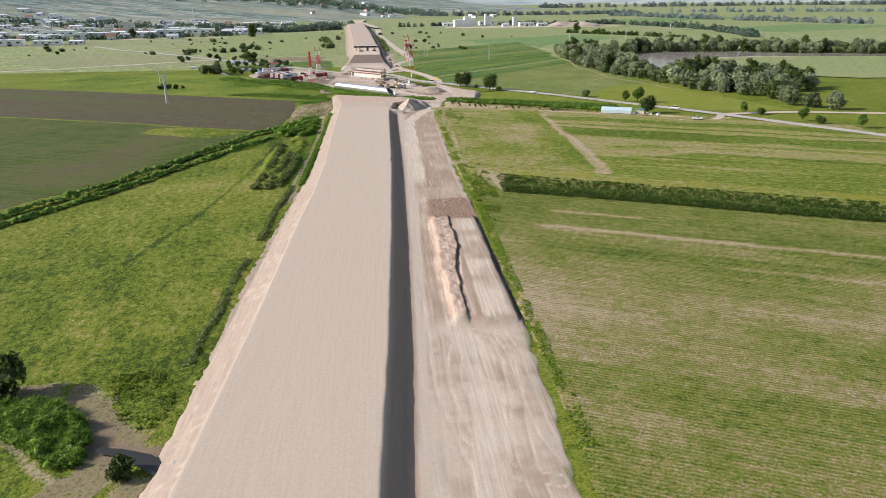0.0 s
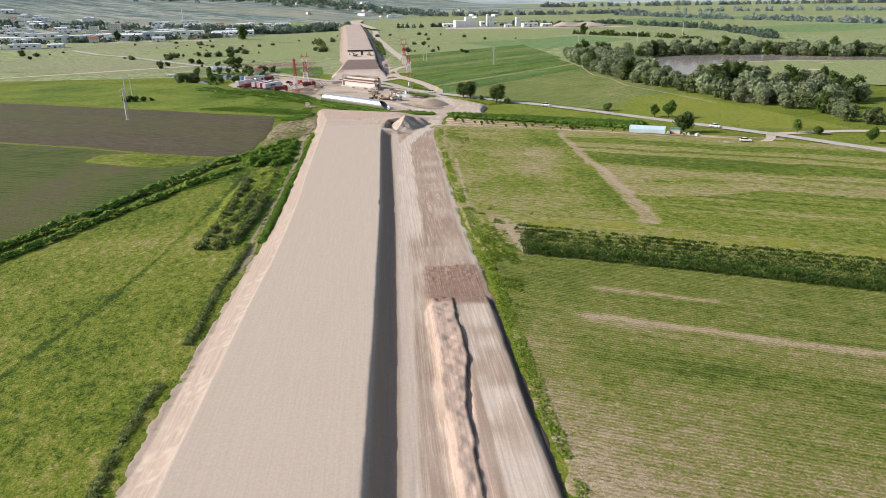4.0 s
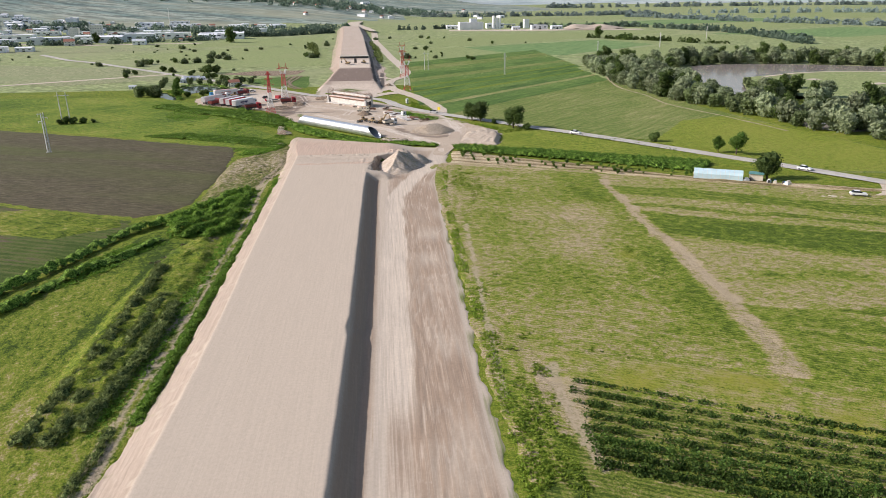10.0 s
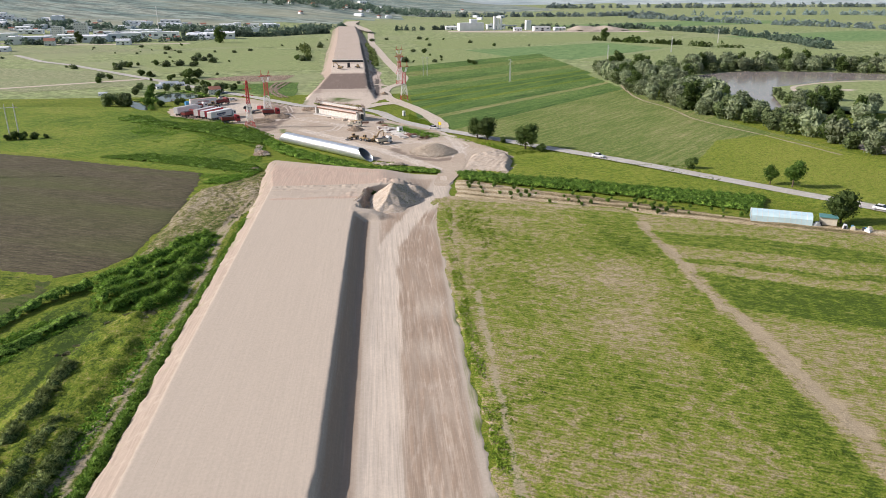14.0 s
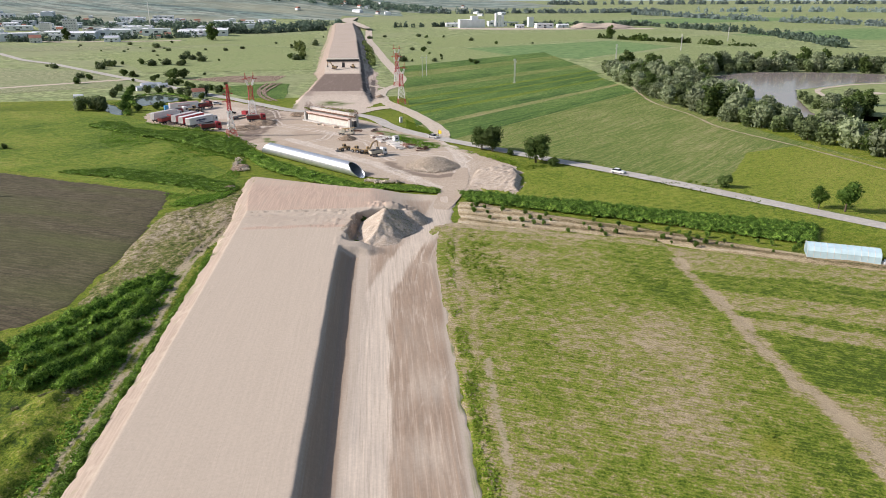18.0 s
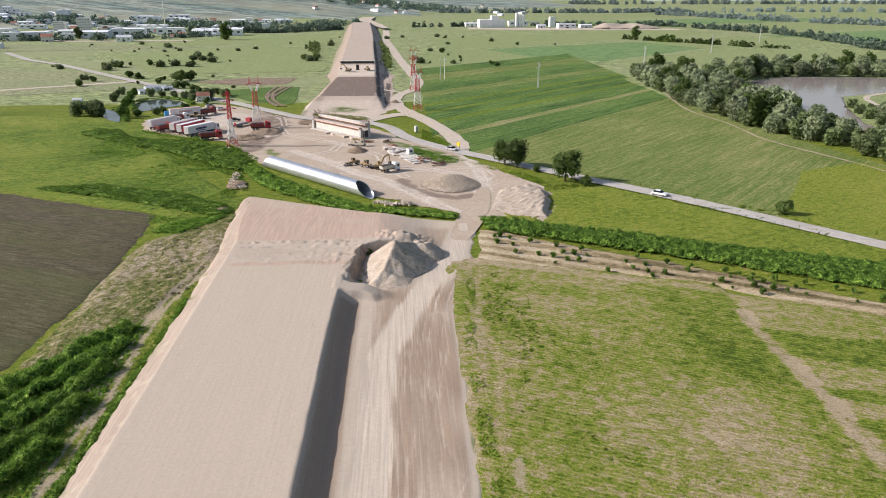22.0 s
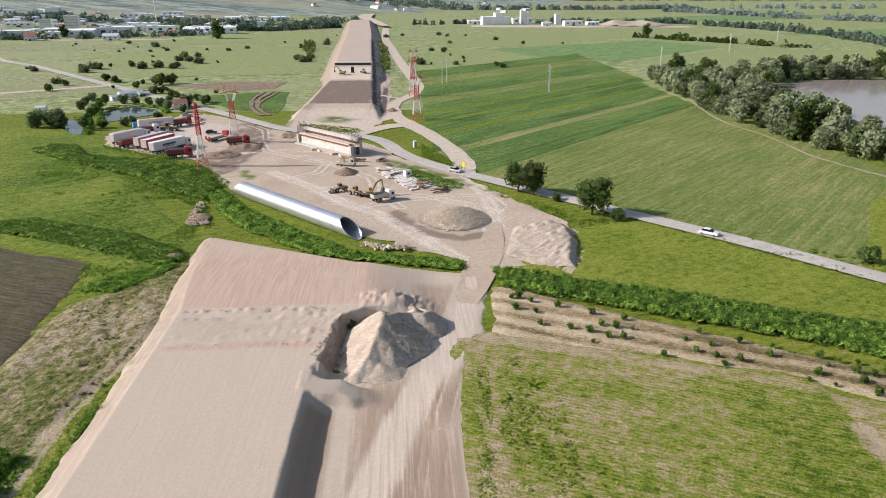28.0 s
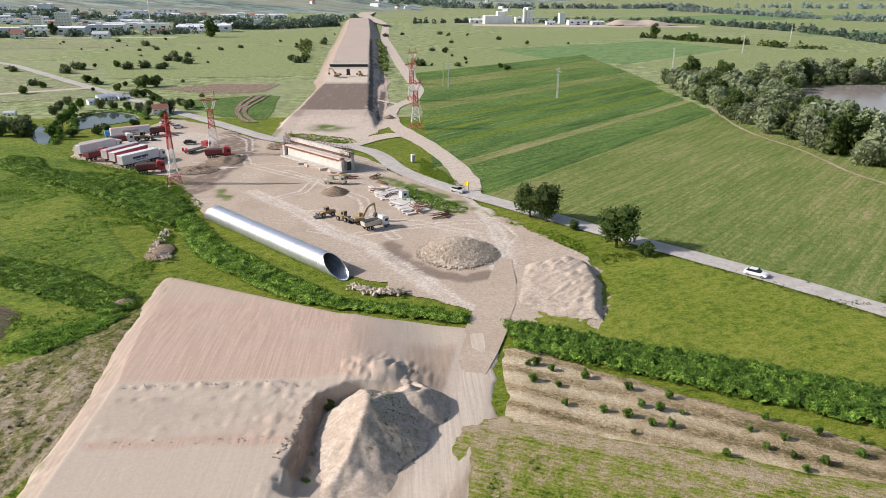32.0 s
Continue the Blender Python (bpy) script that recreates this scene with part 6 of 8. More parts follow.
p = np.c_[np.random.default_rng(4).uniform(9.3, 15.5, 130), np.random.default_rng(5).uniform(12, 21.5, 130)]
clumps("weeds", np.c_[p, sand_height(p[:, 0], p[:, 1])], 0.11, 0.12, 8, 0.07, M_WEEDLEAF, 84, "small dark weeds on the sand heap", "weeds")


def pebbles(name, pts, size, material, seed, parent, label=""):
    """Broken stones, one small jittered block each, joined."""
    r = np.random.default_rng(seed)
    cube = np.array([(-1, -1, -1), (1, -1, -1), (1, 1, -1), (-1, 1, -1), (-1, -1, 1), (1, -1, 1), (1, 1, 1), (-1, 1, 1)], float)
    f = np.array([(0, 3, 2, 1), (4, 5, 6, 7), (0, 1, 5, 4), (1, 2, 6, 5), (2, 3, 7, 6), (3, 0, 4, 7)])
    n = len(pts)
    ang = r.uniform(0, 6.28, n)
    v = cube[None] * r.uniform(0.5, 1.0, (n, 1, 3)) * (size * r.uniform(0.4, 1.2, (n, 1, 1))) + r.normal(0, size * 0.18, (n, 8, 3))
    c, s = np.cos(ang)[:, None], np.sin(ang)[:, None]
    v = np.stack((v[..., 0] * c - v[..., 2] * s, v[..., 1], v[..., 0] * s + v[..., 2] * c), -1)
    v = np.stack((v[..., 0] * c - v[..., 1] * s, v[..., 0] * s + v[..., 1] * c, v[..., 2]), -1) + np.asarray(pts)[:, None, :]
    ob = raw(name, v.reshape(-1, 3), (f[None] + 8 * np.arange(n)[:, None, None]).reshape(-1, 4), material)
    ob.parent = parent
    return tagged(ob, label, kind="stuff")


def stone_height(x, y):
    r = np.hypot((x - 25.2) / 8.3, (y - 80) / 9.4)
    return 0.12 + 2.9 * np.clip(1 - r ** 1.35, 0, 1) * (1 + 0.12 * smooth_noise(x, y, 3, 85)) + 0.05 * smooth_noise(x, y, 1, 86)


heap = thing("stone_pile", "broad grey heap of crushed stone on the yard", "stone pile")
g = grid("mound", 14, 34, 69, 90, 0.5, stone_height, M_GRAVEL, lambda x, y: stone_height(x, y) > 0.25)
g.parent = heap
q = np.random.default_rng(6).normal(0, 0.42, (7000, 2)) * 9 + (25.2, 80)
q = q[np.hypot((q[:, 0] - 25.2) / 8.7, (q[:, 1] - 80) / 9.8) < 1]
pebbles("broken_stone", np.c_[q, stone_height(q[:, 0], q[:, 1]) + 0.02], 0.17, M_GRAVEL, 87, heap)


BANK_EDGE = [(33, 55), (35.5, 66), (37.5, 73), (46, 76), (51, 72), (51, 62), (47, 47), (38, 49)]


def bank_height(x, y):
    k = inside(x, y, BANK_EDGE)
    d = near_line(x, y, BANK_EDGE + BANK_EDGE[:1])
    rise = 0.25 + 0.75 * step(36, 48, x + 0.2 * (y - 60))
    gul = np.abs(smooth_noise((x + y) * 0.35, (y - x) * 1.1, 1.5, 88))
    z = 1.7 * step(0, 2.2, d) * rise * (0.75 + 0.3 * gul)
    return 0.1 + k * (z + 0.08 * smooth_noise(x, y, 1.0, 89))


grid("earth_bank", 31, 53, 45, 78, 0.35, bank_height, M_SANDPILE, lambda x, y: bank_height(x, y) > 0.16, None, "low bank of dumped earth cut by gullies", "earth heap", kind="thing")


def soil_height(x, y):
    return 0.1 + 1.9 * np.clip(1 - np.hypot((x + 4) / 4.0, (y - 126.5) / 4.6), 0, 1) + 0.08 * smooth_noise(x, y, 0.9, 90)


M_SOIL = ground_mat("brown_soil", [(0.17, 0.125, 0.085), (0.24, 0.18, 0.125), (0.30, 0.23, 0.165)], 2.0, 0.2, None, bump=0.5)
grid("soil_mound", -9, 1, 121, 132, 0.4, soil_height, M_SOIL, lambda x, y: soil_height(x, y) > 0.2, None, "small brown heap of soil", "soil pile", kind="thing")
for i, (x0, y0, rx, ry, h, lab) in enumerate(((-47, 152, 7, 6, 1.1, "low churned heap of grey earth"), (-41, 164, 6, 8, 1.3, "muddy brown earth bank"), (-27, 182, 5, 4, 2.0, "dark heap of rubble and earth near the abutment"), (-62, 160, 3.5, 3, 0.8, "small dirt heap beside the lorries"), (9, 236, 3, 2.4, 1.2, "small sandy heap beside the haul track"), (-36, 83, 3, 5, 1.1, "grey pile of earth and cut brush"), (-34.5, 58, 2.2, 3.5, 0.9, "dark heap of soil at the meadow edge"))):
    hf = lambda x, y: 0.1 + h * np.clip(1 - np.hypot((x - x0) / rx, (y - y0) / ry), 0, 1) ** 0.7 * (1 + 0.5 * smooth_noise(x, y, 2.0, 91 + i)) + 0.05
    grid("earth_mound", x0 - rx, x0 + rx, y0 - ry, y0 + ry, 0.4, hf, M_SOIL, lambda x, y: hf(x, y) > 0.2, None, lab, "earth heap", kind="thing")

# ---- culvert pipe ----
M_STEEL = solid("galvanised_steel", (0.62, 0.65, 0.68), 0.38, 0.75, 0.08, 0.8, 0.03)
PA, PB, PR = Vector((-31.6, 105.8, 2.05)), Vector((3.2, 66.8, 2.05)), 2.0
axis = (PB - PA).normalized()
side = Vector((axis.y, -axis.x, 0))
length = (PB - PA).length
pipe = thing("culvert_pipe", "long galvanised corrugated steel culvert with mitred ends", "pipe")
N, SEG = 150, 40
bm = bmesh.new()
rings = []
for wall in (0, 1):
    ring_set = []
    for i in range(N + 1):
        row = []
        for j in range(SEG):
            a = 2 * math.pi * j / SEG
            z = math.cos(a)
            near_cut, far_cut = 1.9 * (1 + z), 2.9 * (1 + z)
            s = near_cut + (length - near_cut - far_cut) * i / N
            r = PR - wall * 0.10 + 0.045 * math.sin(i * math.pi)  + (0.018 if i % 3 == 0 else 0.0) * (1 if 0 < i < N else 0)
            row.append(bm.verts.new(PA + axis * s + side * (math.sin(a) * r) + Vector((0, 0, z * r))))
        ring_set.append(row)
    rings.append(ring_set)
    for i in range(N):
        for j in range(SEG):
            k = (j + 1) % SEG
            q = [ring_set[i][j], ring_set[i + 1][j], ring_set[i + 1][k], ring_set[i][k]]
            bm.faces.new(q if wall == 0 else q[::-1])
for i in (0, N):
    for j in range(SEG):
        k = (j + 1) % SEG
        bm.faces.new([rings[0][i][j], rings[0][i][k], rings[1][i][k], rings[1][i][j]])
bmesh.ops.recalc_face_normals(bm, faces=bm.faces)
part("pipe_wall", bm, M_STEEL, pipe)
for i in range(6):
    s = 5.0 + (length - 11.5) * i / 5
    bm = bmesh.new()
    prev = None
    for j in range(SEG + 1):
        a = 2 * math.pi * j / SEG
        row = [bm.verts.new(PA + axis * (s + o) + side * (math.sin(a) * rad) + Vector((0, 0, math.cos(a) * rad))) for o, rad in ((-0.09, 2.02), (-0.09, 2.045), (0.09, 2.045), (0.09, 2.02))]
        if prev:
            for m in range(3):
                bm.faces.new((prev[m], prev[m + 1], row[m + 1], row[m]))
        prev = row
    part("joint_band", bm, M_STEEL, pipe)

# small culvert mouth at the stream
mouth = thing("culvert_mouth", "pale concrete culvert ring at the embankment foot", "culvert", at=at(-28.6, -261.2, 3.45, 1, 0.15))
M_CONC = solid("pale_concrete", (0.48, 0.46, 0.42), 0.85, 0, 0.15, 1.2, 0.15)
bm = bmesh.new()
prev = first = None
for j in range(25):
    a = 2 * math.pi * j / 24
    row = [bm.verts.new((x, math.sin(a) * r, 0.5 + math.cos(a) * r)) for x, r in ((0.0, 1.05), (2.2, 1.05), (2.2, 0.9), (0.0, 0.9))]
    if prev:
        for m in range(4):
            bm.faces.new((prev[m], prev[(m + 1) % 4], row[(m + 1) % 4], row[m]))
    prev = row
part("ring", bm, M_CONC, mouth)
bm = bmesh.new()
box(bm, 1.9, 2.3, -2.4, 2.4, -0.5, 0.1, 0.03)
part("sill", bm, M_CONC, mouth)

# ---- vehicles ----
M_TYRE = solid("tyre_rubber", (0.03, 0.03, 0.032), 0.9)
M_RIM = solid("wheel_rim", (0.35, 0.35, 0.36), 0.5, 0.5)
M_GLASS = solid("dark_glass", (0.02, 0.025, 0.03), 0.08, 0, 0.05, 1, 0)
M_WHITE = solid("white_paint", (0.74, 0.74, 0.73), 0.45, 0, 0.08, 0.8)
M_RED = solid("red_paint", (0.42, 0.035, 0.045), 0.45, 0, 0.15, 0.8)
M_DKRED = solid("rusty_red_paint", (0.26, 0.05, 0.045), 0.65, 0, 0.25, 0.8)
M_BLUE = solid("blue_paint", (0.06, 0.27, 0.5), 0.45, 0, 0.1, 0.8)
M_GREY = solid("grey_tarpaulin", (0.45, 0.43, 0.42), 0.7, 0, 0.12, 0.6)
M_PINK = solid("faded_pink_tarpaulin", (0.55, 0.36, 0.34), 0.7, 0, 0.12, 0.6)
M_DARK = solid("dark_steel", (0.06, 0.06, 0.062), 0.7, 0.3)
M_YELLOW2 = solid("dusty_yellow_paint", (0.40, 0.28, 0.14), 0.7, 0, 0.3, 1.0)
M_CREAM = solid("dusty_cream_paint", (0.58, 0.53, 0.42), 0.6, 0, 0.15, 1.0)
M_BRIGHT = solid("sign_yellow", (0.85, 0.62, 0.02), 0.5)
M_BLACK = solid("black_paint", (0.02, 0.02, 0.022), 0.3)


def wheel(parent, x, y, r, w=0.35):
    bm = bmesh.new()
    tube(bm, (x - w / 2, y, r), (x + w / 2, y, r), r, r, 14)
    bmesh.ops.bevel(bm, geom=[e for e in bm.edges if len(e.link_faces) == 2 and any(len(f.verts) > 4 for f in e.link_faces)], offset=r * 0.12, segments=2, affect="EDGES")
    ob = part("wheel", bm, M_TYRE, parent)
    bm = bmesh.new()
    tube(bm, (x - w / 2 - 0.01, y, r), (x + w / 2 + 0.01, y, r), r * 0.55, r * 0.55, 10)
    part("rim", bm, M_RIM, ob)
    return ob


def bits(name, material, parent, *boxes, bev=0.03, label=""):
    bm = bmesh.new()
    for b in boxes:
        box(bm, *b, bev)
    return part(name, bm, material, parent, label)


def hull(name, material, parent, outline, x0, x1, bev=0.04, label=""):
    """A side outline in (y, z) pushed out from x0 to x1."""
    bm = bmesh.new()
    a = [bm.verts.new((x0, y, z)) for y, z in outline]
    b = [bm.verts.new((x1, y, z)) for y, z in outline]
    bm.faces.new(a)
    bm.faces.new(b[::-1])
    for i in range(len(a)):
        k = (i + 1) % len(a)
        bm.faces.new((a[i], b[i], b[k], a[k]))
    bmesh.ops.recalc_face_normals(bm, faces=bm.faces)
    if bev:
        bmesh.ops.bevel(bm, geom=bm.edges[:], offset=bev, segments=1, affect="EDGES")
    return part(name, bm, material, parent, label)


def cab(parent, y, material):
    c = hull("cab", material, parent, [(y, 0.7), (y + 2.1, 0.7), (y + 2.2, 1.7), (y + 1.9, 3.1), (y + 0.4, 3.4), (y, 3.3)], -1.2, 1.2, 0.08)
    bits("windscreen", M_GLASS, c, (-1.05, 1.05, y + 2.02, y + 2.14, 1.8, 2.7), bev=0.0)
    for s in (-1, 1):
        bits("side_window", M_GLASS, c, (s * 1.205 - 0.01, s * 1.205 + 0.01, y + 0.9, y + 1.8, 1.8, 2.6), bev=0.0)
        bits("headlight", M_WHITE, c, (s * 0.9 - 0.18, s * 0.9 + 0.18, y + 2.16, y + 2.24, 0.9, 1.15), bev=0.02)
    bits("bumper", M_DARK, c, (-1.2, 1.2, y + 2.0, y + 2.3, 0.4, 0.75))
    return c


def trailer(label, side_mat, roof_mat, m, with_cab=None, mark=None):
    ob = thing("lorry" if with_cab else "semi_trailer", label, "lorry" if with_cab else "trailer", "parked lorries", m)
    body = bits("box_body", side_mat, ob, (-1.25, 1.25, -6.6, 6.6, 1.25, 3.9))
    bits("roof", roof_mat, body, (-1.22, 1.22, -6.5, 6.5, 3.9, 3.96), bev=0.02)
    for s in (-1, 1):
        for i in range(7):
            y = -6 + i * 2
            bits("post", side_mat, body, (s * 1.26 - 0.03, s * 1.26 + 0.03, y - 0.06, y + 0.06, 1.3, 3.85), bev=0.0)
        if mark:
            bits("marking", mark, body, (s * 1.262 - 0.012, s * 1.262 + 0.012, -3.0, 2.5, 2.3, 3.0), bev=0.0)
            bits("marking", mark, body, (s * 1.262 - 0.012, s * 1.262 + 0.012, -2.2, 1.5, 1.8, 2.05), bev=0.0)
    bits("rear_door", M_GREY, body, (-1.2, -0.02, -6.66, -6.6, 1.3, 3.85), (0.02, 1.2, -6.66, -6.6, 1.3, 3.85), bev=0.01)
    bits("chassis", M_DARK, ob, (-0.45, 0.45, -6.4, 6.4, 0.9, 1.25))
    for y in (-5.2, -3.9, -2.6):
        for s in (-1.02, 1.02):
            wheel(ob, s, y, 0.5)
    for s in (-0.8, 0.8):
        bits("landing_leg", M_DARK, ob, (s - 0.07, s + 0.07, 3.4, 3.6, 0, 1.0))
    if with_cab:
        cab(ob, 7.0, with_cab)
        bits("tractor_frame", M_DARK, ob, (-0.45, 0.45, 4.4, 8.6, 0.55, 0.95))
        for y in (5.2, 8.3):
            for s in (-1.02, 1.02):
                wheel(ob, s, y, 0.5)
    return ob


def dump_truck(label, m, tub_mat, cab_mat, loaded=None):
    ob = thing("dump_truck", label, "truck", "site machines", m)
    tub = hull("tipper_body", tub_mat, ob, [(-3.6, 1.3), (1.6, 1.3), (1.6, 2.7), (1.3, 2.75), (-3.9, 2.5)], -1.25, 1.25)
    bits("load_floor", loaded or M_DARK, tub, (-1.1, 1.1, -3.6, 1.4, 2.5, 2.78), bev=0.05)
    for i in range(5):
        for s in (-1, 1):
            bits("rib", tub_mat, tub, (s * 1.28 - 0.05, s * 1.28 + 0.05, -3.2 + i * 1.05, -3.1 + i * 1.05, 1.35, 2.55), bev=0.0)
    cab(ob, 2.0, cab_mat)
    bits("chassis", M_DARK, ob, (-0.45, 0.45, -3.6, 4.0, 0.75, 1.25))
    for y in (-2.6, -1.2, 3.3):
        for s in (-1.0, 1.0):
            wheel(ob, s, y, 0.52)
    return ob


def excavator(label, m, paint):
    ob = thing("excavator", label, "excavator", "site machines", m)
    for s in (-1, 1):
        tr = hull("track", M_DARK, ob, [(-1.9, 0.15), (-1.5, 0), (1.5, 0), (1.9, 0.15), (2.0, 0.55), (1.6, 0.9), (-1.6, 0.9), (-2.0, 0.55)], s * 1.1 - 0.3, s * 1.1 + 0.3, 0.05)
        for y in (-1.4, -0.5, 0.5, 1.4):
            bm = bmesh.new()
            tube(bm, (s * 1.1 - 0.34, y, 0.4), (s * 1.1 + 0.34, y, 0.4), 0.26, 0.26, 8)
            part("roller", bm, paint, tr)
    house = hull("house", paint, ob, [(-2.4, 1.0), (1.4, 1.0), (1.4, 1.7), (0.3, 1.9), (-2.2, 2.1), (-2.6, 1.6)], -1.25, 1.25, 0.08)
    bits("counterweight", M_DARK, house, (-1.2, 1.2, -2.9, -2.3, 1.0, 1.9), bev=0.12)
    c = hull("cab", paint, ob, [(0.1, 1.7), (1.5, 1.7), (1.5, 2.4), (1.1, 3.1), (0.1, 3.1)], -1.2, -0.3, 0.06)
    bits("window", M_GLASS, c, (-1.22, -1.19, 0.3, 1.2, 2.1, 2.9), (-1.1, -0.4, 1.42, 1.5, 1.9, 2.5), bev=0.0)
    boom = hull("boom", paint, ob, [(0.6, 1.7), (1.4, 1.6), (3.2, 4.6), (5.2, 5.2), (5.2, 5.6), (3.0, 5.1), (2.4, 4.6)], -0.1, 0.35, 0.04)
    hull("stick", paint, boom, [(4.9, 5.7), (5.5, 5.5), (5.9, 2.3), (5.6, 2.3)], -0.05, 0.3, 0.03)
    hull("bucket", M_DARK, boom, [(5.4, 2.4), (6.0, 2.4), (6.1, 1.6), (5.5, 1.0), (4.8, 1.3), (5.2, 1.7)], -0.5, 0.7, 0.04)
    bm = bmesh.new()
    tube(bm, (0.12, 1.5, 1.9), (0.12, 3.2, 4.4), 0.09)
    tube(bm, (0.12, 3.4, 5.1), (0.12, 5.0, 5.75), 0.08)
    part("ram", bm, M_RIM, boom)
    return ob


def loader(label, m, paint):
    ob = thing("wheel_loader", label, "loader", "site machines", m)
    hull("rear_body", paint, ob, [(-3.2, 0.9), (-0.2, 0.9), (-0.2, 1.6), (-1.0, 2.0), (-3.1, 1.9)], -0.95, 0.95, 0.08)
    c = hull("cab", paint, ob, [(-1.1, 1.6), (0.3, 1.6), (0.4, 2.5), (0.2, 3.2), (-1.0, 3.2)], -0.75, 0.75, 0.06)
    bits("window", M_GLASS, c, (-0.77, -0.74, -0.9, 0.1, 2.1, 3.0), (0.74, 0.77, -0.9, 0.1, 2.1, 3.0), (-0.65, 0.65, 0.32, 0.42, 2.1, 3.0), bev=0.0)
    hull("front_frame", paint, ob, [(0.0, 0.8), (1.8, 0.8), (1.7, 1.5), (0.2, 1.7)], -0.6, 0.6, 0.05)
    for s in (-0.55, 0.55):
        hull("lift_arm", paint, ob, [(0.6, 1.5), (1.0, 1.7), (3.0, 0.9), (2.8, 0.6)], s - 0.1, s + 0.1, 0.02)
    hull("bucket", M_DARK, ob, [(2.6, 0.1), (4.0, 0.05), (3.0, 0.3), (2.8, 0.9), (3.2, 1.3), (2.6, 1.2)], -1.4, 1.4, 0.02)
    for y in (-2.0, 1.1):
        for s in (-1.0, 1.0):
            wheel(ob, s, y, 0.75, 0.55)
    return ob


def car(label, m, paint):
    ob = thing("car", label, "car", "cars", m)
    body = hull("body", paint, ob, [(-2.1, 0.35), (2.1, 0.35), (2.15, 0.7), (1.9, 0.85), (0.9, 0.95), (-1.9, 1.0), (-2.15, 0.8)], -0.88, 0.88, 0.08)
    top = hull("cabin", M_GLASS, ob, [(-1.8, 0.95), (1.0, 0.93), (0.3, 1.42), (-1.3, 1.45)], -0.78, 0.78, 0.05)
    bits("roof", paint, top, (-0.68, 0.68, -1.25, 0.25, 1.42, 1.48), bev=0.03)
    for s in (-1, 1):
        bits("headlight", M_WHITE, body, (s * 0.65 - 0.15, s * 0.65 + 0.15, 2.08, 2.17, 0.6, 0.75), bev=0.02)
        bits("tail_light", M_RED, body, (s * 0.68 - 0.12, s * 0.68 + 0.12, -2.18, -2.1, 0.65, 0.85), bev=0.02)
    for y in (-1.35, 1.35):
        for s in (-0.78, 0.78):
            wheel(ob, s, y, 0.32, 0.22)
    return ob


def between(ax, ay, bx, by, z=0.2):
    """Pose at the middle of a and b, facing b."""
    return Matrix.Translation(((ax + bx) / 2, (ay + by) / 2, z)) @ Matrix.Rotation(math.atan2(by - ay, bx - ax) - math.pi / 2, 4, "Z")


SMALL = Matrix.Scale(0.74, 4)
trailer("white curtain-sided trailer with a dark red tail", M_WHITE, M_GREY, between(-88, 169.5, -80.8, 181.5), M_WHITE)
trailer("faded grey and pink covered trailer", M_PINK, M_GREY, between(-77, 162.5, -71.2, 174.5))
trailer("red box trailer with a pale roof", M_RED, M_WHITE, between(-73.2, 158.8, -67.3, 170.6))
trailer("white box lorry with dark blue markings", M_WHITE, M_WHITE, between(-69.3, 154.4, -62.3, 165.6), M_WHITE, solid("dark_blue_paint", (0.03, 0.05, 0.12), 0.5))
trailer("long pale pink trailer parked at the back", M_WHITE, M_PINK, between(-88, 197.2, -76.6, 204.2), None, M_PINK)
dump_truck("rusty red tipper with an empty tub", between(-83.5, 163.5, -79.5, 171.5), M_DKRED, M_DKRED)
dump_truck("dark red tipper beside the pond", between(-85.5, 188.5, -79, 192.5), M_DKRED, M_WHITE)
dump_truck("old red lorry beside the shrubs", between(-62.5, 148.8, -56.2, 151.2), M_DKRED, M_RED)
dump_truck("red and dark lorry below the pylon", between(-47.2, 167.8, -41.5, 169), M_DKRED, M_RED)
loader("dusty yellow wheel loader by the trailer", between(-78.3, 195, -73.8, 195.6), M_YELLOW2)
dump_truck("dark red tipper facing the yard", between(-76, 203.5, -72.5, 208.5), M_DKRED, M_DKRED)
low = thing("low_loader", "red low-bed trailer on the yard", "trailer", at=between(-55.7, 173.2, -50.6, 182))
bits("deck", M_DARK, low, (-1.25, 1.25, -4.8, 3.2, 0.7, 0.95))
bits("gooseneck", M_RED, low, (-1.2, 1.2, 3.2, 5.2, 1.0, 2.6))
for s in (-0.8, 0.8):
    hull("ramp", M_RED, low, [(-5.4, 0.9), (-4.8, 0.7), (-4.8, 0.9), (-5.2, 2.1), (-5.5, 2.1)], s - 0.3, s + 0.3, 0.02)
for y in (-4, -2.9, -1.8):
    for s in (-1.0, 1.0):
        wheel(low, s, y, 0.42)
tank = thing("water_tank", "blue barrel-shaped tank beside the trailer", "tank", at=at(-89.3, 200.8, 0.5, 1, 0.2))
bm = bmesh.new()
tube(bm, (-2.0, 0, 1.5), (2.0, 0, 1.5), 1.2, 1.2, 18)
bmesh.ops.bevel(bm, geom=bm.edges[:], offset=0.05, segments=1, affect="EDGES")
part("barrel", bm, M_BLUE, tank)
bits("cradle", M_DARK, tank, (-1.5, -1.2, -1, 1, 0, 0.7), (1.2, 1.5, -1, 1, 0, 0.7))
car("black car parked on the yard", between(-60.3, 188.4, -56.8, 189.6), M_BLACK)
car("white pick-up parked by the road", between(-73, 217.4, -69, 219.4), M_WHITE)
car("white car on the country road", between(79.7, 65.8, 82.0, 63.7, 0.25), M_WHITE)
car("grey car at the yard entrance", between(27.2, 126.3, 30.2, 123.3, 0.25), M_GREY)
car("white car on the farm track", between(131.3, -33.2, 135.2, -34.6), M_WHITE)
car("white car parked beside the road", between(134, -2.4, 136.8, -6, 0.25), M_WHITE)
car("silver car by the pond house", between(-80, 226, -77, 229), M_GREY)

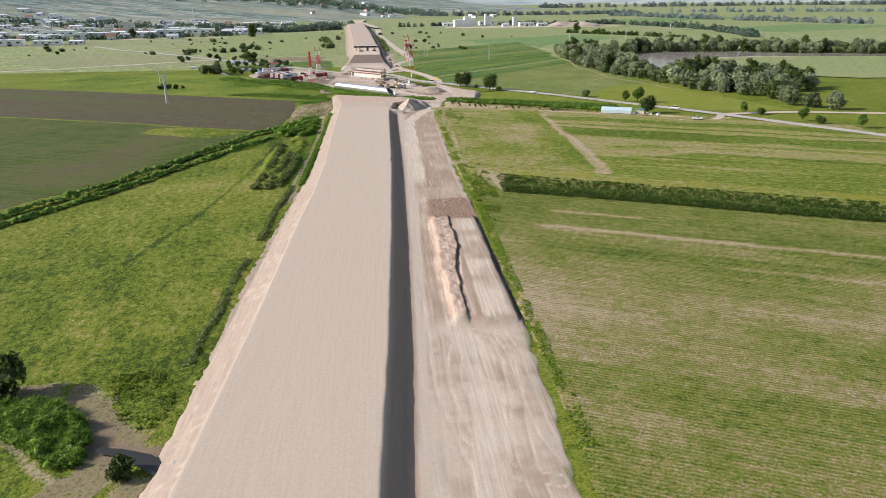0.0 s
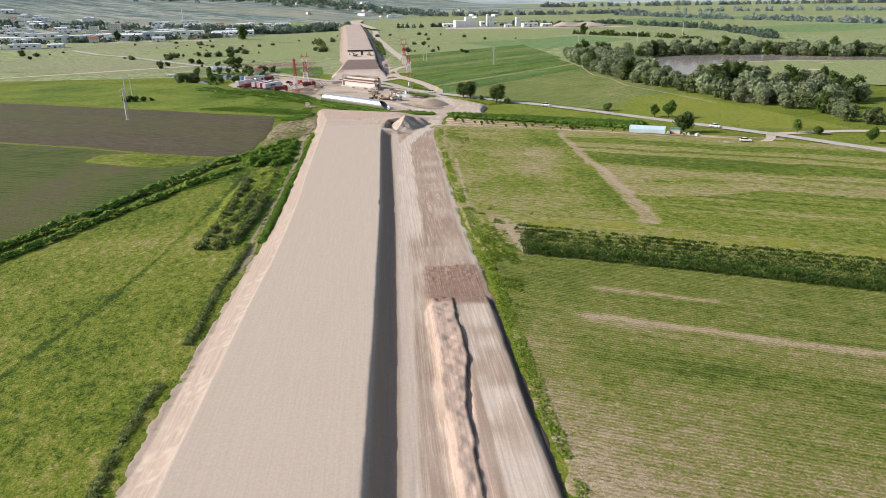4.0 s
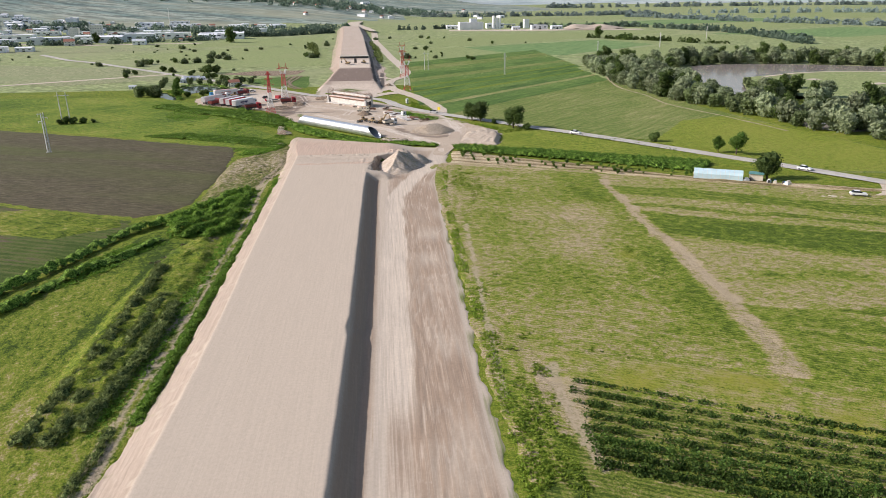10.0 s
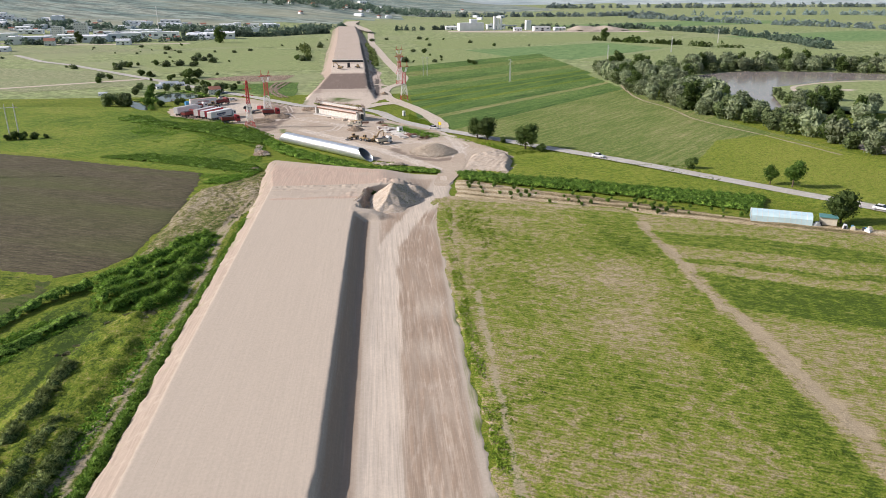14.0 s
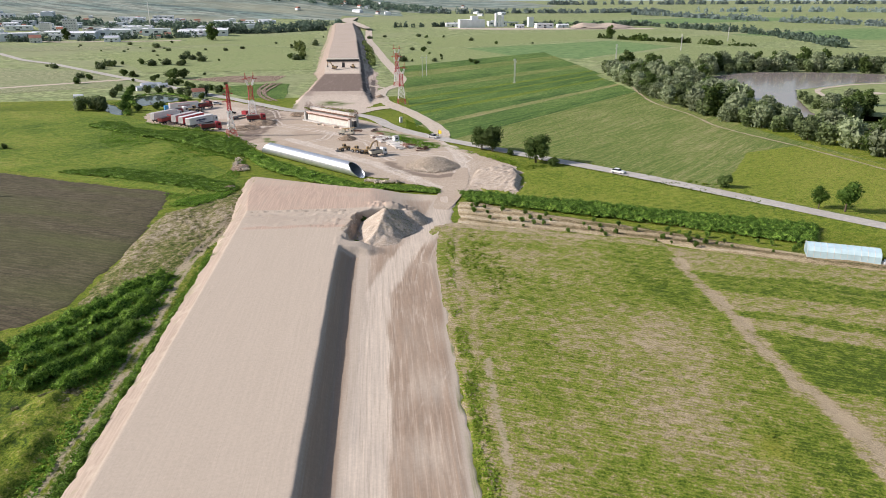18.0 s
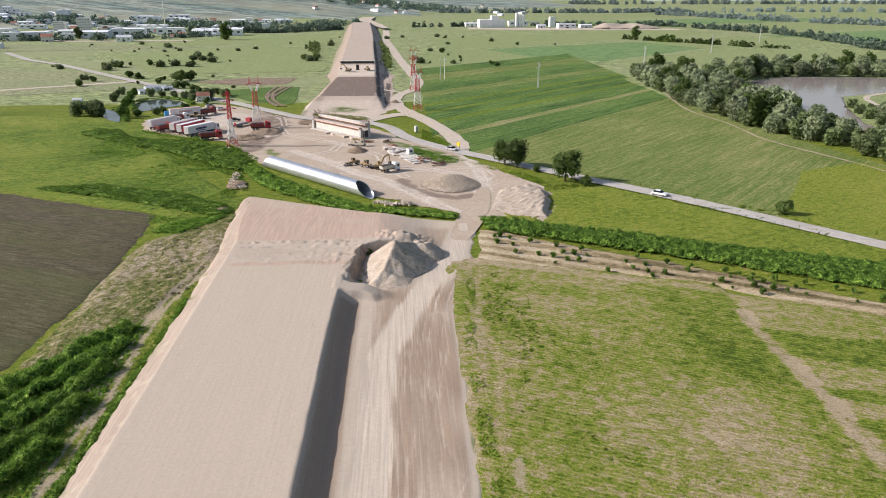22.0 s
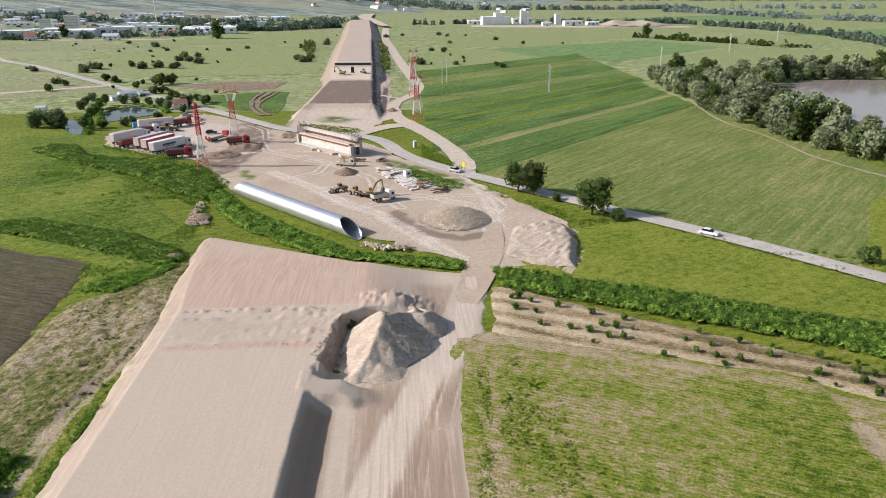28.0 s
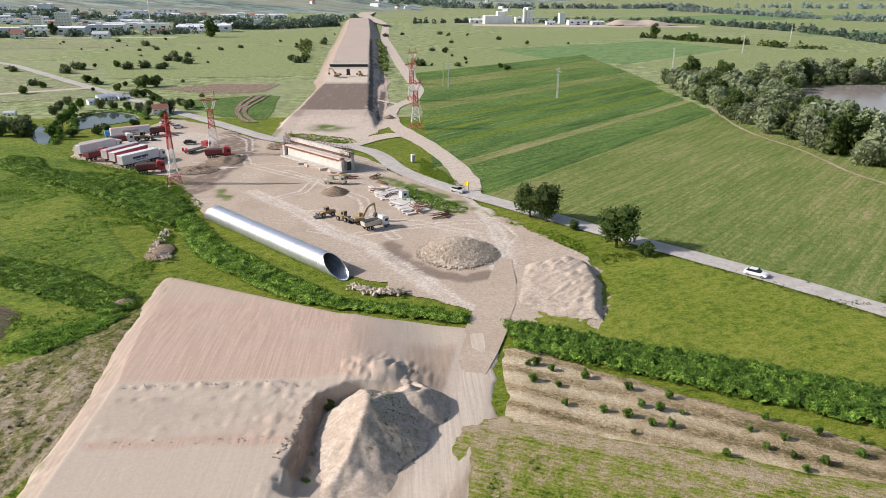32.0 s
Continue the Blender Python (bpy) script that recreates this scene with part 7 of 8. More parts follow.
loader("dusty grey wheel loader with lowered bucket", between(-1.4, 107.2, -7.2, 104.4) @ SMALL, M_YELLOW2)
loader("yellow wheel loader on the yard", between(-1.2, 103.6, 2.2, 100.8) @ SMALL, M_YELLOW2)
excavator("dusty yellow excavator with a raised arm", between(2.4, 99.4, 5.6, 101.4) @ SMALL, M_YELLOW2)
dump_truck("cream dump truck with an empty bed", between(4.6, 94.6, 10.4, 98.4) @ Matrix.Scale(0.8, 4), M_CREAM, M_WHITE)
crane = thing("truck_crane", "cream truck crane below the abutment", "crane", at=between(-7.6, 136, -1.6, 134.6) @ SMALL)
cab(crane, 2.0, M_CREAM)
bits("chassis", M_CREAM, crane, (-1.2, 1.2, -4.2, 2.4, 0.8, 1.5), bev=0.06)
hull("turret", M_CREAM, crane, [(-2.8, 1.5), (-0.4, 1.5), (-0.6, 2.6), (-2.6, 2.8)], -1.0, 1.0, 0.08)
hull("boom", M_YELLOW2, crane, [(-2.6, 2.4), (-2.4, 3.0), (4.6, 3.9), (4.7, 3.5)], -0.3, 0.3, 0.03)
for y in (-3.2, -1.8, 3.2):
    for s in (-1.0, 1.0):
        wheel(crane, s, y, 0.55)

# ---- abutment ----
M_WALL = solid("pale_formwork", (0.62, 0.58, 0.52), 0.8, 0, 0.14, 0.7, 0.1)
M_RUST = solid("rusty_steel", (0.20, 0.10, 0.065), 0.85, 0.1, 0.3, 3.0, 0.1)
M_BEAM = solid("pinkish_board", (0.56, 0.43, 0.37), 0.8, 0, 0.15, 1.0, 0.1)
ab = thing("bridge_abutment", "unfinished concrete bridge abutment with rusty reinforcement", "bridge", at=between(-23.2, 171, -2.6, 148, 0.1))
LEN = 31.0
# local y runs along the wall
HALF = LEN / 2
bits("wall_core", M_WALL, ab, (-0.4, 0.4, -HALF + 1.8, HALF - 1.8, 0, 3.5), bev=0.02)
for i in range(22):
    y = -HALF + 1.9 + i * (LEN - 3.8) / 22
    bits("panel", M_WALL, ab, (0.4, 0.52, y + 0.03, y + (LEN - 3.8) / 22 - 0.03, 0.5, 3.3), bev=0.015)
bits("seat_beam", M_BEAM, ab, (-0.5, 1.0, -HALF + 1.4, HALF - 1.4, 3.5, 3.95), bev=0.03)
bits("waler", M_RUST, ab, (0.55, 0.95, -HALF + 1.4, HALF - 1.4, 3.05, 3.45), bev=0.02)
bits("back_wall", M_CONC, ab, (-3.0, -2.4, -HALF + 0.5, HALF - 0.5, 0.0, 4.6), bev=0.02)
bits("top_beam", M_WALL, ab, (-3.1, -1.7, -HALF + 0.4, HALF - 0.4, 4.6, 5.5), bev=0.03)
bits("guard_board", M_RUST, ab, (-1.75, -1.62, -HALF + 0.4, HALF - 0.4, 4.25, 4.6), bev=0.0)
for i in range(30):
    y = -HALF + 0.8 + i * (LEN - 1.6) / 29
    bits("rib", M_BEAM, ab, (-1.7, -1.64, y - 0.05, y + 0.05, 4.62, 5.45), bev=0.0)
for e in (-1, 1):
    bits("wing_column", M_CONC, ab, (0.2, 1.3, e * (HALF - 0.7) - 0.55, e * (HALF - 0.7) + 0.55, 0, 3.4), bev=0.04)
    bits("wing_column", M_CONC, ab, (-3.2, -2.2, e * (HALF - 0.4) - 0.5, e * (HALF - 0.4) + 0.5, 0, 4.8), bev=0.04)
    bits("shutter", M_DARK, ab, (-2.0, -0.6, e * (HALF + 0.1) - 0.06, e * (HALF + 0.1) + 0.06, 0.4, 3.0), bev=0.02)
    for i in range(7):
        for j in range(3):
            x, y = -3.2 + i * 0.65, e * (HALF - 0.3 - 0.4 * j)
            part("rebar", tube(bmesh.new(), (x, y, 3.2), (x + 0.05, y, 6.4 + 0.6 * ((i * 7 + j * 3) % 3)), 0.045, 0.045, 4), M_RUST, ab)
    for k in range(6):
        part("stirrup", tube(bmesh.new(), (-3.3, e * (HALF - 0.2), 3.6 + 0.5 * k), (0.9, e * (HALF - 0.2), 3.6 + 0.5 * k), 0.04, 0.04, 4), M_RUST, ab)
for i in range(40):
    y = -HALF + 0.8 + i * 0.75
    part("rebar", tube(bmesh.new(), (-3.9, y, 2.0), (-3.9, y, 6.3 + 0.3 * (i % 3)), 0.05, 0.05, 4), M_RUST, ab)
for k in range(5):
    part("rebar", tube(bmesh.new(), (-3.9, -HALF + 0.6, 4.2 + 0.45 * k), (-3.9, HALF - 0.6, 4.2 + 0.45 * k), 0.05, 0.05, 4), M_RUST, ab)
bits("footing", M_CONC, ab, (-4.4, 2.2, -HALF, HALF, -0.2, 0.4), bev=0.04)
for i in range(9):
    b = thing("timber_stack", "small stack of pale boards beside the abutment", "timber", "site timber", at(-16 + i * 1.7 + rr.uniform(-0.5, 0.5), 158.5 - i * 1.9 + rr.uniform(-0.6, 0.6), rr.uniform(0, 3), 1, 0.12))
    for k in range(3):
        bits("board", M_BEAM if (i + k) % 2 else M_CREAM, b, (-1.3, 1.3, -0.5, 0.5, 0.22 * k, 0.22 * k + 0.2), bev=0.0)

# ---- storage of slabs and rebar ----
SLAB = thing("concrete_slab", "pale concrete slab stored on the yard", "slab", "stored slabs", at(8.6, 122, 0.4, 1, 0.12))
bits("slab_body", M_WALL, SLAB, (-1.6, 1.6, -0.6, 0.6, 0.12, 0.45), bev=0.03)
bits("bearer", M_BEAM, SLAB, (-1.2, -1.0, -0.6, 0.6, 0, 0.12), (1.0, 1.2, -0.6, 0.6, 0, 0.12), bev=0.0)
for i in range(95):
    t = rr.random()
    x, y = 7.5 + 10.5 * t + rr.uniform(-2.6, 2.6), 129 - 21 * t + rr.uniform(-3.0, 3.0)
    copy_thing(SLAB, at(x, y, rr.choice((0.5, 0.55, 2.1, -0.9)) + rr.uniform(-0.2, 0.2), rr.uniform(0.5, 1.05), 0.12 + (i % 3) * 0.0))
for i, (x, y, s) in enumerate(((7.4, 126.5, 1.2), (10.5, 121.5, 1.4), (17.2, 109.5, 1.8), (18.8, 111, 1.4), (22.8, 104.2, 1.6), (24.2, 104.8, 1.2), (8.2, 134.5, 1.2), (-1, 140.6, 1.5), (6.5, 141, 1.4))):
    b = thing("rebar_stack", "tangled stack of rusty reinforcement bars", "rebar", "rebar stacks", at(x, y, i * 0.9, s, 0.12))
    for k in range(9):
        bm = bmesh.new()
        tube(bm, (-1.6 + rr.uniform(-0.2, 0.2), rr.uniform(-0.7, 0.7), 0.1 + 0.07 * k), (1.6 + rr.uniform(-0.2, 0.2), rr.uniform(-0.7, 0.7), 0.1 + 0.07 * k), 0.05, 0.05, 5)
        part("bar", bm, M_RUST, b)
wc = thing("portable_toilet", "white portable toilet cabin on the verge", "toilet", at=at(17.4, 160, 0.4, 1, 0.15))
bits("cabin", M_WHITE, wc, (-0.55, 0.55, -0.55, 0.55, 0, 2.2), bev=0.05)
bits("door", M_GREY, wc, (-0.4, 0.4, -0.58, -0.54, 0.1, 1.9), bev=0.01)
bits("roof", M_WHITE, wc, (-0.6, 0.6, -0.6, 0.6, 2.2, 2.35), bev=0.05)
cabn = thing("site_cabin", "white site cabin among stored slabs", "cabin", at=at(14.3, 119.8, 0.5, 1, 0.15))
bits("cabin_body", M_WHITE, cabn, (-1.0, 1.0, -0.8, 0.8, 0.1, 2.1), bev=0.04)
bits("window", M_GLASS, cabn, (-0.4, 0.4, -0.82, -0.79, 1.0, 1.6), bev=0.0)
bits("roof", M_GREY, cabn, (-1.05, 1.05, -0.85, 0.85, 2.1, 2.2), bev=0.03)
sg = thing("road_sign", "bright yellow board on posts beside the road", "sign", at=at(31.2, 126.4, 2.4, 1, 0.1))
bits("board", M_BRIGHT, sg, (-0.8, 0.8, -0.03, 0.03, 1.4, 2.7), bev=0.01)
for s in (-0.6, 0.6):
    bits("post", M_DARK, sg, (s - 0.04, s + 0.04, 0.03, 0.1, 0, 2.6), bev=0.0)

# ---- pylons and poles ----
M_TRED = solid("tower_red", (0.50, 0.05, 0.05), 0.6, 0, 0.15, 0.5)
M_TWHITE = solid("tower_white", (0.72, 0.70, 0.68), 0.6, 0, 0.1, 0.5)
M_POLE = solid("pole_concrete", (0.66, 0.65, 0.62), 0.85, 0, 0.12, 1.0)


def lattice(label, m, h=20.0, horns=False):
    ob = thing("pylon", label, "pylon", "red and white pylons", m)
    levels = [0, 0.13, 0.23, 0.33, 0.42, 0.5, 0.58, 0.66, 0.74, 0.82, 0.91, 1.0] if not horns else [0, 0.13, 0.23, 0.33, 0.43, 0.52, 0.6, 0.67, 0.74]
    wid = lambda k: max(0.14, 1.75 - 3.2 * k if k < 0.3 else 0.79 - 0.72 * (k - 0.3)) if not horns else (1.9 - 2.0 * k if k < 0.5 else 0.9 - 0.3 * (k - 0.5))
    red = (lambda k: k < 0.12 or k > 0.49) if not horns else (lambda k: k < 0.12 or k > 0.42)
    for i, (a, b) in enumerate(zip(levels, levels[1:])):
        wa, wb = wid(a), wid(b)
        ca = [(sx * wa, sy * wa, a * h) for sx, sy in ((-1, -1), (1, -1), (1, 1), (-1, 1))]
        cb = [(sx * wb, sy * wb, b * h) for sx, sy in ((-1, -1), (1, -1), (1, 1), (-1, 1))]
        for j in range(4):
            k = (j + 1) % 4
            for nm, p0, p1, rad in (("leg", ca[j], cb[j], 0.11), ("brace", ca[j], cb[k], 0.065), ("brace", ca[k], cb[j], 0.065), ("strut", cb[j], cb[k], 0.06)):
                part(nm, tube(bmesh.new(), p0, p1, rad, rad, 4), M_TRED if red(a) else M_TWHITE, ob)
    if horns:
        z = levels[-1] * h
        w = wid(levels[-1])
        for s in (-1, 1):
            bm = bmesh.new()
            for (px, py) in ((-0.7, -0.7), (0.7, -0.7), (0.7, 0.7), (-0.7, 0.7)):
                tube(bm, (s * w + px * w * 0.5, py * w, z), (s * 1.7 + px * 0.45, py * 0.45, z + 2.6), 0.075, 0.075, 4)
            tube(bm, (s * w, -w * 0.7, z), (s * 1.7, 0.4, z + 2.6), 0.08, 0.08, 4)
            part("white_fork", bm, M_TWHITE, ob)
            bm = bmesh.new()
            for (px, py) in ((-0.5, -0.5), (0.5, -0.5), (0.5, 0.5), (-0.5, 0.5)):
                tube(bm, (s * 1.7 + px * 0.8, py * 0.8, z + 2.6), (s * 1.7, 0, z + 5.6), 0.075, 0.05, 4)
            part("red_peak", bm, M_TRED, ob)
        bm = bmesh.new()
        for y in (-0.5, 0.5):
            tube(bm, (-3.2, 0, z + 2.7), (3.2, 0, z + 2.7), 0.07, 0.07, 4)
            tube(bm, (-3.2, 0, z + 2.7), (0, y, z + 3.3), 0.08, 0.08, 4)
            tube(bm, (3.2, 0, z + 2.7), (0, y, z + 3.3), 0.08, 0.08, 4)
        part("crossarm", bm, M_TRED, ob)
    else:
        for f, w in ((0.68, 2.6), (0.82, 2.0), (0.93, 1.5)):
            bm = bmesh.new()
            tube(bm, (-w, 0, f * h), (w, 0, f * h), 0.1, 0.1, 4)
            tube(bm, (-w, 0, f * h), (0, 0, f * h + 0.9), 0.07, 0.07, 4)
            tube(bm, (w, 0, f * h), (0, 0, f * h + 0.9), 0.07, 0.07, 4)
            part("crossarm", bm, M_TRED, ob)
    bits("footing", M_CONC, ob, *[(sx * 1.8 - 0.35, sx * 1.8 + 0.35, sy * 1.8 - 0.35, sy * 1.8 + 0.35, -0.2, 0.3) for sx in (-1, 1) for sy in (-1, 1)])
    return ob


lattice("red and white lattice pylon with a single mast", at(-48.6, 137.0, 0.5), 19.6)
lattice("red and white lattice pylon with a forked head", at(-46.3, 172.5, 0.3), 20.0, True)
lattice("red and white forked pylon beside the haul track", at(19.4, 213, 0.1), 19.5, True)
lattice("red and white pylon along the haul track", at(19.0, 282, 0.1), 19.0, True)
lattice("far red and white pylon along the haul track", at(20.5, 338, 0.1), 19.0, True)


def pole(label, m, h, arms=3):
    ob = thing("power_pole", label, "pole", "power poles", m)
    bm = bmesh.new()
    for s in (-1, 1):
        bmesh.ops.create_cone(bm, cap_ends=True, segments=4, radius1=0.26, radius2=0.15, depth=h, matrix=Matrix.Translation((s * 0.40, 0, h / 2)))
    for i in range(int(h / 1.1)):
        tube(bm, (-0.32, 0, 0.5 + i * 1.1), (0.32, 0, 1.0 + i * 1.1), 0.045, 0.045, 4)
    part("shaft", bm, M_POLE, ob)
    for i in range(arms):
        bm = bmesh.new()
        z = h - 0.6 - i * 1.3
        s = 1 if i % 2 else -1
        tube(bm, (0, 0, z), (s * 1.6, 0, z + 0.1), 0.14, 0.09, 5)
        arm = part("crossarm", bm, M_POLE, ob)
        bm = bmesh.new()
        tube(bm, (s * 1.5, 0, z - 0.6), (s * 1.5, 0, z), 0.07, 0.1, 6)
        part("insulator", bm, M_TWHITE, arm)
    bits("base", M_CONC, ob, (-0.9, 0.9, -0.6, 0.6, -0.1, 0.25))
    return ob


P1 = pole("pale lattice concrete power pole in the ploughed field", at(-117, 56, 0.3, 1, 0.05), 14.5)
more(P1, at(90, 290, 0.6, 0.98), "pale concrete power pole in a green field")
more(P1, at(190.7, 408, 0.6, 0.95), "pale concrete power pole in a green field")
more(P1, at(286, 513, 0.6, 1.0), "far power pole in the fields")
more(P1, at(386, 628, 0.6, 1.0), "far power pole in the fields")
hp = thing("power_pole", "grey H-frame power pole standing in bushes", "pole", "power poles", at(-136, 119, 0.3))
for s in (-1.6, 1.6):
    bm = bmesh.new()
    tube(bm, (s, 0, -0.2), (s, 0, 14), 0.24, 0.15, 8)
    part("leg", bm, M_POLE, hp)
bm = bmesh.new()
tube(bm, (-3, 0, 12.6), (3, 0, 12.6), 0.12, 0.12, 5)
part("crossarm", bm, M_POLE, hp)
more(hp, at(38, 330, 0.4, 0.95), "grey H-frame power pole in a green field")
for i, (dx, dy, s) in enumerate(((0, 0.5, 1.0), (3, 1, 0.9), (7, 1.5, 0.8), (11, 2.5, 0.55), (-2, -0.5, 0.7))):
    more(BUSH, at(-136 + dx, 118 + dy, i, s), "dark bush at the foot of a pole")

# ---- greenhouse and garden ----
M_FOIL = solid("greenhouse_foil", (0.52, 0.68, 0.72), 0.35, 0, 0.12, 0.6, 0.1)
gh = thing("greenhouse", "pale blue plastic-covered greenhouse", "greenhouse", at=between(98.6, -7.0, 111, -12.6, 0.1))
W, H, LG = 4.6, 2.7, 6.9
for i in range(11):
    y0, y1 = -LG + i * 2 * LG / 11, -LG + (i + 1) * 2 * LG / 11
    bm = bmesh.new()
    prof = [(-W / 2, 0), (-W / 2, 1.5), (-W / 2 * 0.75, 2.3), (0, H), (W / 2 * 0.75, 2.3), (W / 2, 1.5), (W / 2, 0)]
    a = [bm.verts.new((x, y0 + 0.02, z)) for x, z in prof]
    b = [bm.verts.new((x, y1 - 0.02, z)) for x, z in prof]
    for j in range(6):
        bm.faces.new((a[j], b[j], b[j + 1], a[j + 1]))
    bmesh.ops.recalc_face_normals(bm, faces=bm.faces)
    bmesh.ops.solidify(bm, geom=bm.faces[:], thickness=0.03)
    part("foil_panel", bm, M_FOIL, gh)
    bm = bmesh.new()
    for (xa, za), (xb, zb) in zip(prof, prof[1:]):
        tube(bm, (xa, y0, za), (xb, y0, zb), 0.05, 0.05, 5)
    part("hoop", bm, M_POLE, gh)
for y in (-LG, LG):
    hullx = bmesh.new()
    f = [hullx.verts.new((x, y, z)) for x, z in prof]
    hullx.faces.new(f)
    bmesh.ops.solidify(hullx, geom=hullx.faces[:], thickness=0.03)
    part("end_wall", hullx, M_FOIL, gh)
sh = thing("garden_shed", "small green-roofed garden shed under a tree", "shed", at=between(113.2, -12.4, 116.6, -14.4, 0.1))
bits("wall", M_CREAM, sh, (-1.1, 1.1, -1.9, 1.9, 0, 1.9), bev=0.02)
hull("roof", solid("teal_sheet", (0.10, 0.26, 0.26), 0.5, 0, 0.15, 1), sh, [(-2.1, 1.9), (2.1, 1.9), (2.1, 2.15), (-2.1, 2.15)], -1.5, 1.5, 0.02)
for i, (x, y) in enumerate(((111.5, -14.5), (118, -18.5), (120.4, -20.4), (121.5, -19.4), (117, -17))):
    b = thing("junk_heap", "pale clutter of boards and barrels in the garden", "clutter", "garden clutter", at(x, y, i, 1, 0.1))
    bits("crate", M_CREAM if i % 2 else M_WHITE, b, (-0.8, 0.6, -0.5, 0.5, 0, 0.6), (-0.5, 0.3, -0.4, 0.3, 0.6, 1.0))
    bm = bmesh.new()
    tube(bm, (1.0, 0.1, 0), (1.0, 0.1, 0.9), 0.3, 0.3, 10)
    part("barrel", bm, M_BLUE if i % 2 else M_DARK, b)

# ---- far bridge on the second embankment ----
fbr = thing("bridge", "low pale bridge slab across the second embankment", "bridge", at=Matrix.Translation((-16.8, 384, -1.6)))
bits("deck", M_CREAM, fbr, (-11.5, 11.5, -3.5, 3.5, 7.6, 8.5), bev=0.05)
bits("deck_side", M_DARK, fbr, (-11.3, 11.3, -3.7, -3.5, 6.9, 8.2), bev=0.0)
for s in (-1, 1):
    bits("abutment", M_WALL, fbr, (s * 10.5 - 0.8, s * 10.5 + 0.8, -3, 3, 0, 7.6), bev=0.03)
for i in range(9):
    bits("parapet_post", M_CONC, fbr, (-10.4 + i * 2.6 - 0.12, -10.4 + i * 2.6 + 0.12, 3.1, 3.3, 8.5, 9.4), bev=0.0)
for x, y, w, h, lab in ((-14.5, 341, 0.9, 3.2, "dark upright formwork panel on the embankment"),):
    b = thing("formwork", lab, "formwork", at=Matrix.Translation((x, y, 5.1)))
    bits("panel", M_DARK, b, (-w, w, -0.2, 0.2, 0, h))
    bits("prop", M_RUST, b, (-w - 0.3, -w, -1.4, 0.2, 0, 0.4), (w, w + 0.3, -1.4, 0.2, 0, 0.4))
excavator("small dark excavator on the second embankment", at(-20.5, 339, 1.3, 0.8, 4.6), M_YELLOW2)
loader("yellow machine on the second embankment", at(-8.5, 343, 0.4, 0.8, 4.6), M_YELLOW2)

# clods pushed up on the platform end, rubble and brush heaps
for pts, n, size, seed, lab in (([(-24, 26.7), (-12, 26.6), (2, 26.2)], 60, 0.08, 401, "row of small earth clods across the platform"), ([(-23, 14.6), (-12, 14.8), (-2, 14.5)], 40, 0.07, 402, "scattered clods at the churned ground"),
                               ([(-1, 11), (1, 15), (1.8, 22)], 129, 0.11, 403, "broken clods along the pit edge"), ([(4, 64), (10, 60), (14, 60)], 160, 0.3, 404, "pale rubble heap beside the reeds"), ([(-24, 178), (-28, 184)], 260, 0.4, 405, "heap of grey rubble beside the abutment"), ([(-39, 98), (-38, 86), (-33, 78)], 150, 0.3, 406, "old brush and clods along the ditch")):
    host = thing("clods", lab, "earth")
    p = along(pts, n, 1.6 if n < 130 else 3.2, seed)
    zz = site_height(p[:, 0], p[:, 1]) if p[0, 1] < 40 else 0.15 + 0.5 * np.random.default_rng(seed).random(n)
    pebbles("clod", np.c_[p[:, :2], zz + 0.05], size, M_SANDPILE if n < 130 else M_GRAVEL, seed, host)


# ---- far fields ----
# the M_FAR materials carry the distance haze in their colour
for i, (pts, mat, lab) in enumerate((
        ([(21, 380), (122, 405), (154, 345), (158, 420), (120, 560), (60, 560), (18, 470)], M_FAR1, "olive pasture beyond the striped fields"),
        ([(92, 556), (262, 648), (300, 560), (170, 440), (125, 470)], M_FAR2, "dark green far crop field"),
        ([(262, 648), (420, 720), (480, 640), (330, 560), (290, 580)], M_FAR1, "far green field, pale with haze"),
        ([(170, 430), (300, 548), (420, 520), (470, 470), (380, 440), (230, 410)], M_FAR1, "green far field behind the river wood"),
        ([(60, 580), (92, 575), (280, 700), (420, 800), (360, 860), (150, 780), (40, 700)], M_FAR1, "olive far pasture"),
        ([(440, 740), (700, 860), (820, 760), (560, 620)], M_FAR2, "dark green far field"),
        ([(500, 600), (820, 740), (1000, 640), (640, 500)], M_FAR1, "far green field, pale with haze"),
        ([(400, 930), (800, 1130), (1000, 1000), (560, 850)], M_FAR1, "far green field, pale with haze"),
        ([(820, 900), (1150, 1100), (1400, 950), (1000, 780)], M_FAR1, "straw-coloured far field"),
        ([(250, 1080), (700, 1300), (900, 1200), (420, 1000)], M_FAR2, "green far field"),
        ([(700, 1400), (1300, 1700), (1600, 1400), (1000, 1200)], M_FAR1, "far green field, pale with haze"),
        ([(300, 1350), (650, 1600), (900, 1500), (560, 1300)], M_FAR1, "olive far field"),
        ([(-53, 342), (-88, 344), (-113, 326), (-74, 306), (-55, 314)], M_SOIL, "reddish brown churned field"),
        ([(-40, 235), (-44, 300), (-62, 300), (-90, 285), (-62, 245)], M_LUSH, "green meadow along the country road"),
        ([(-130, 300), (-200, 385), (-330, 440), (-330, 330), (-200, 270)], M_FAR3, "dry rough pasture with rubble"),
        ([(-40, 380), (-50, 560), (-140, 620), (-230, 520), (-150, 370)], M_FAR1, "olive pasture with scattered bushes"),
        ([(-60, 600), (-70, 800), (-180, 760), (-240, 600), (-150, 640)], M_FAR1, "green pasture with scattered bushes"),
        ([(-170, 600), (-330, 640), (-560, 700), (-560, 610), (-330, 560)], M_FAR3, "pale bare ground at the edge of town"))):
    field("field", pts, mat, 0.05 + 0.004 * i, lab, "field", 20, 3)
ribbon("road", [(-210, 700), (-330, 690), (-470, 740), (-640, 760)], 12, M_DIRT, 0.14, "pale gravel area at the edge of town", "road", 2)
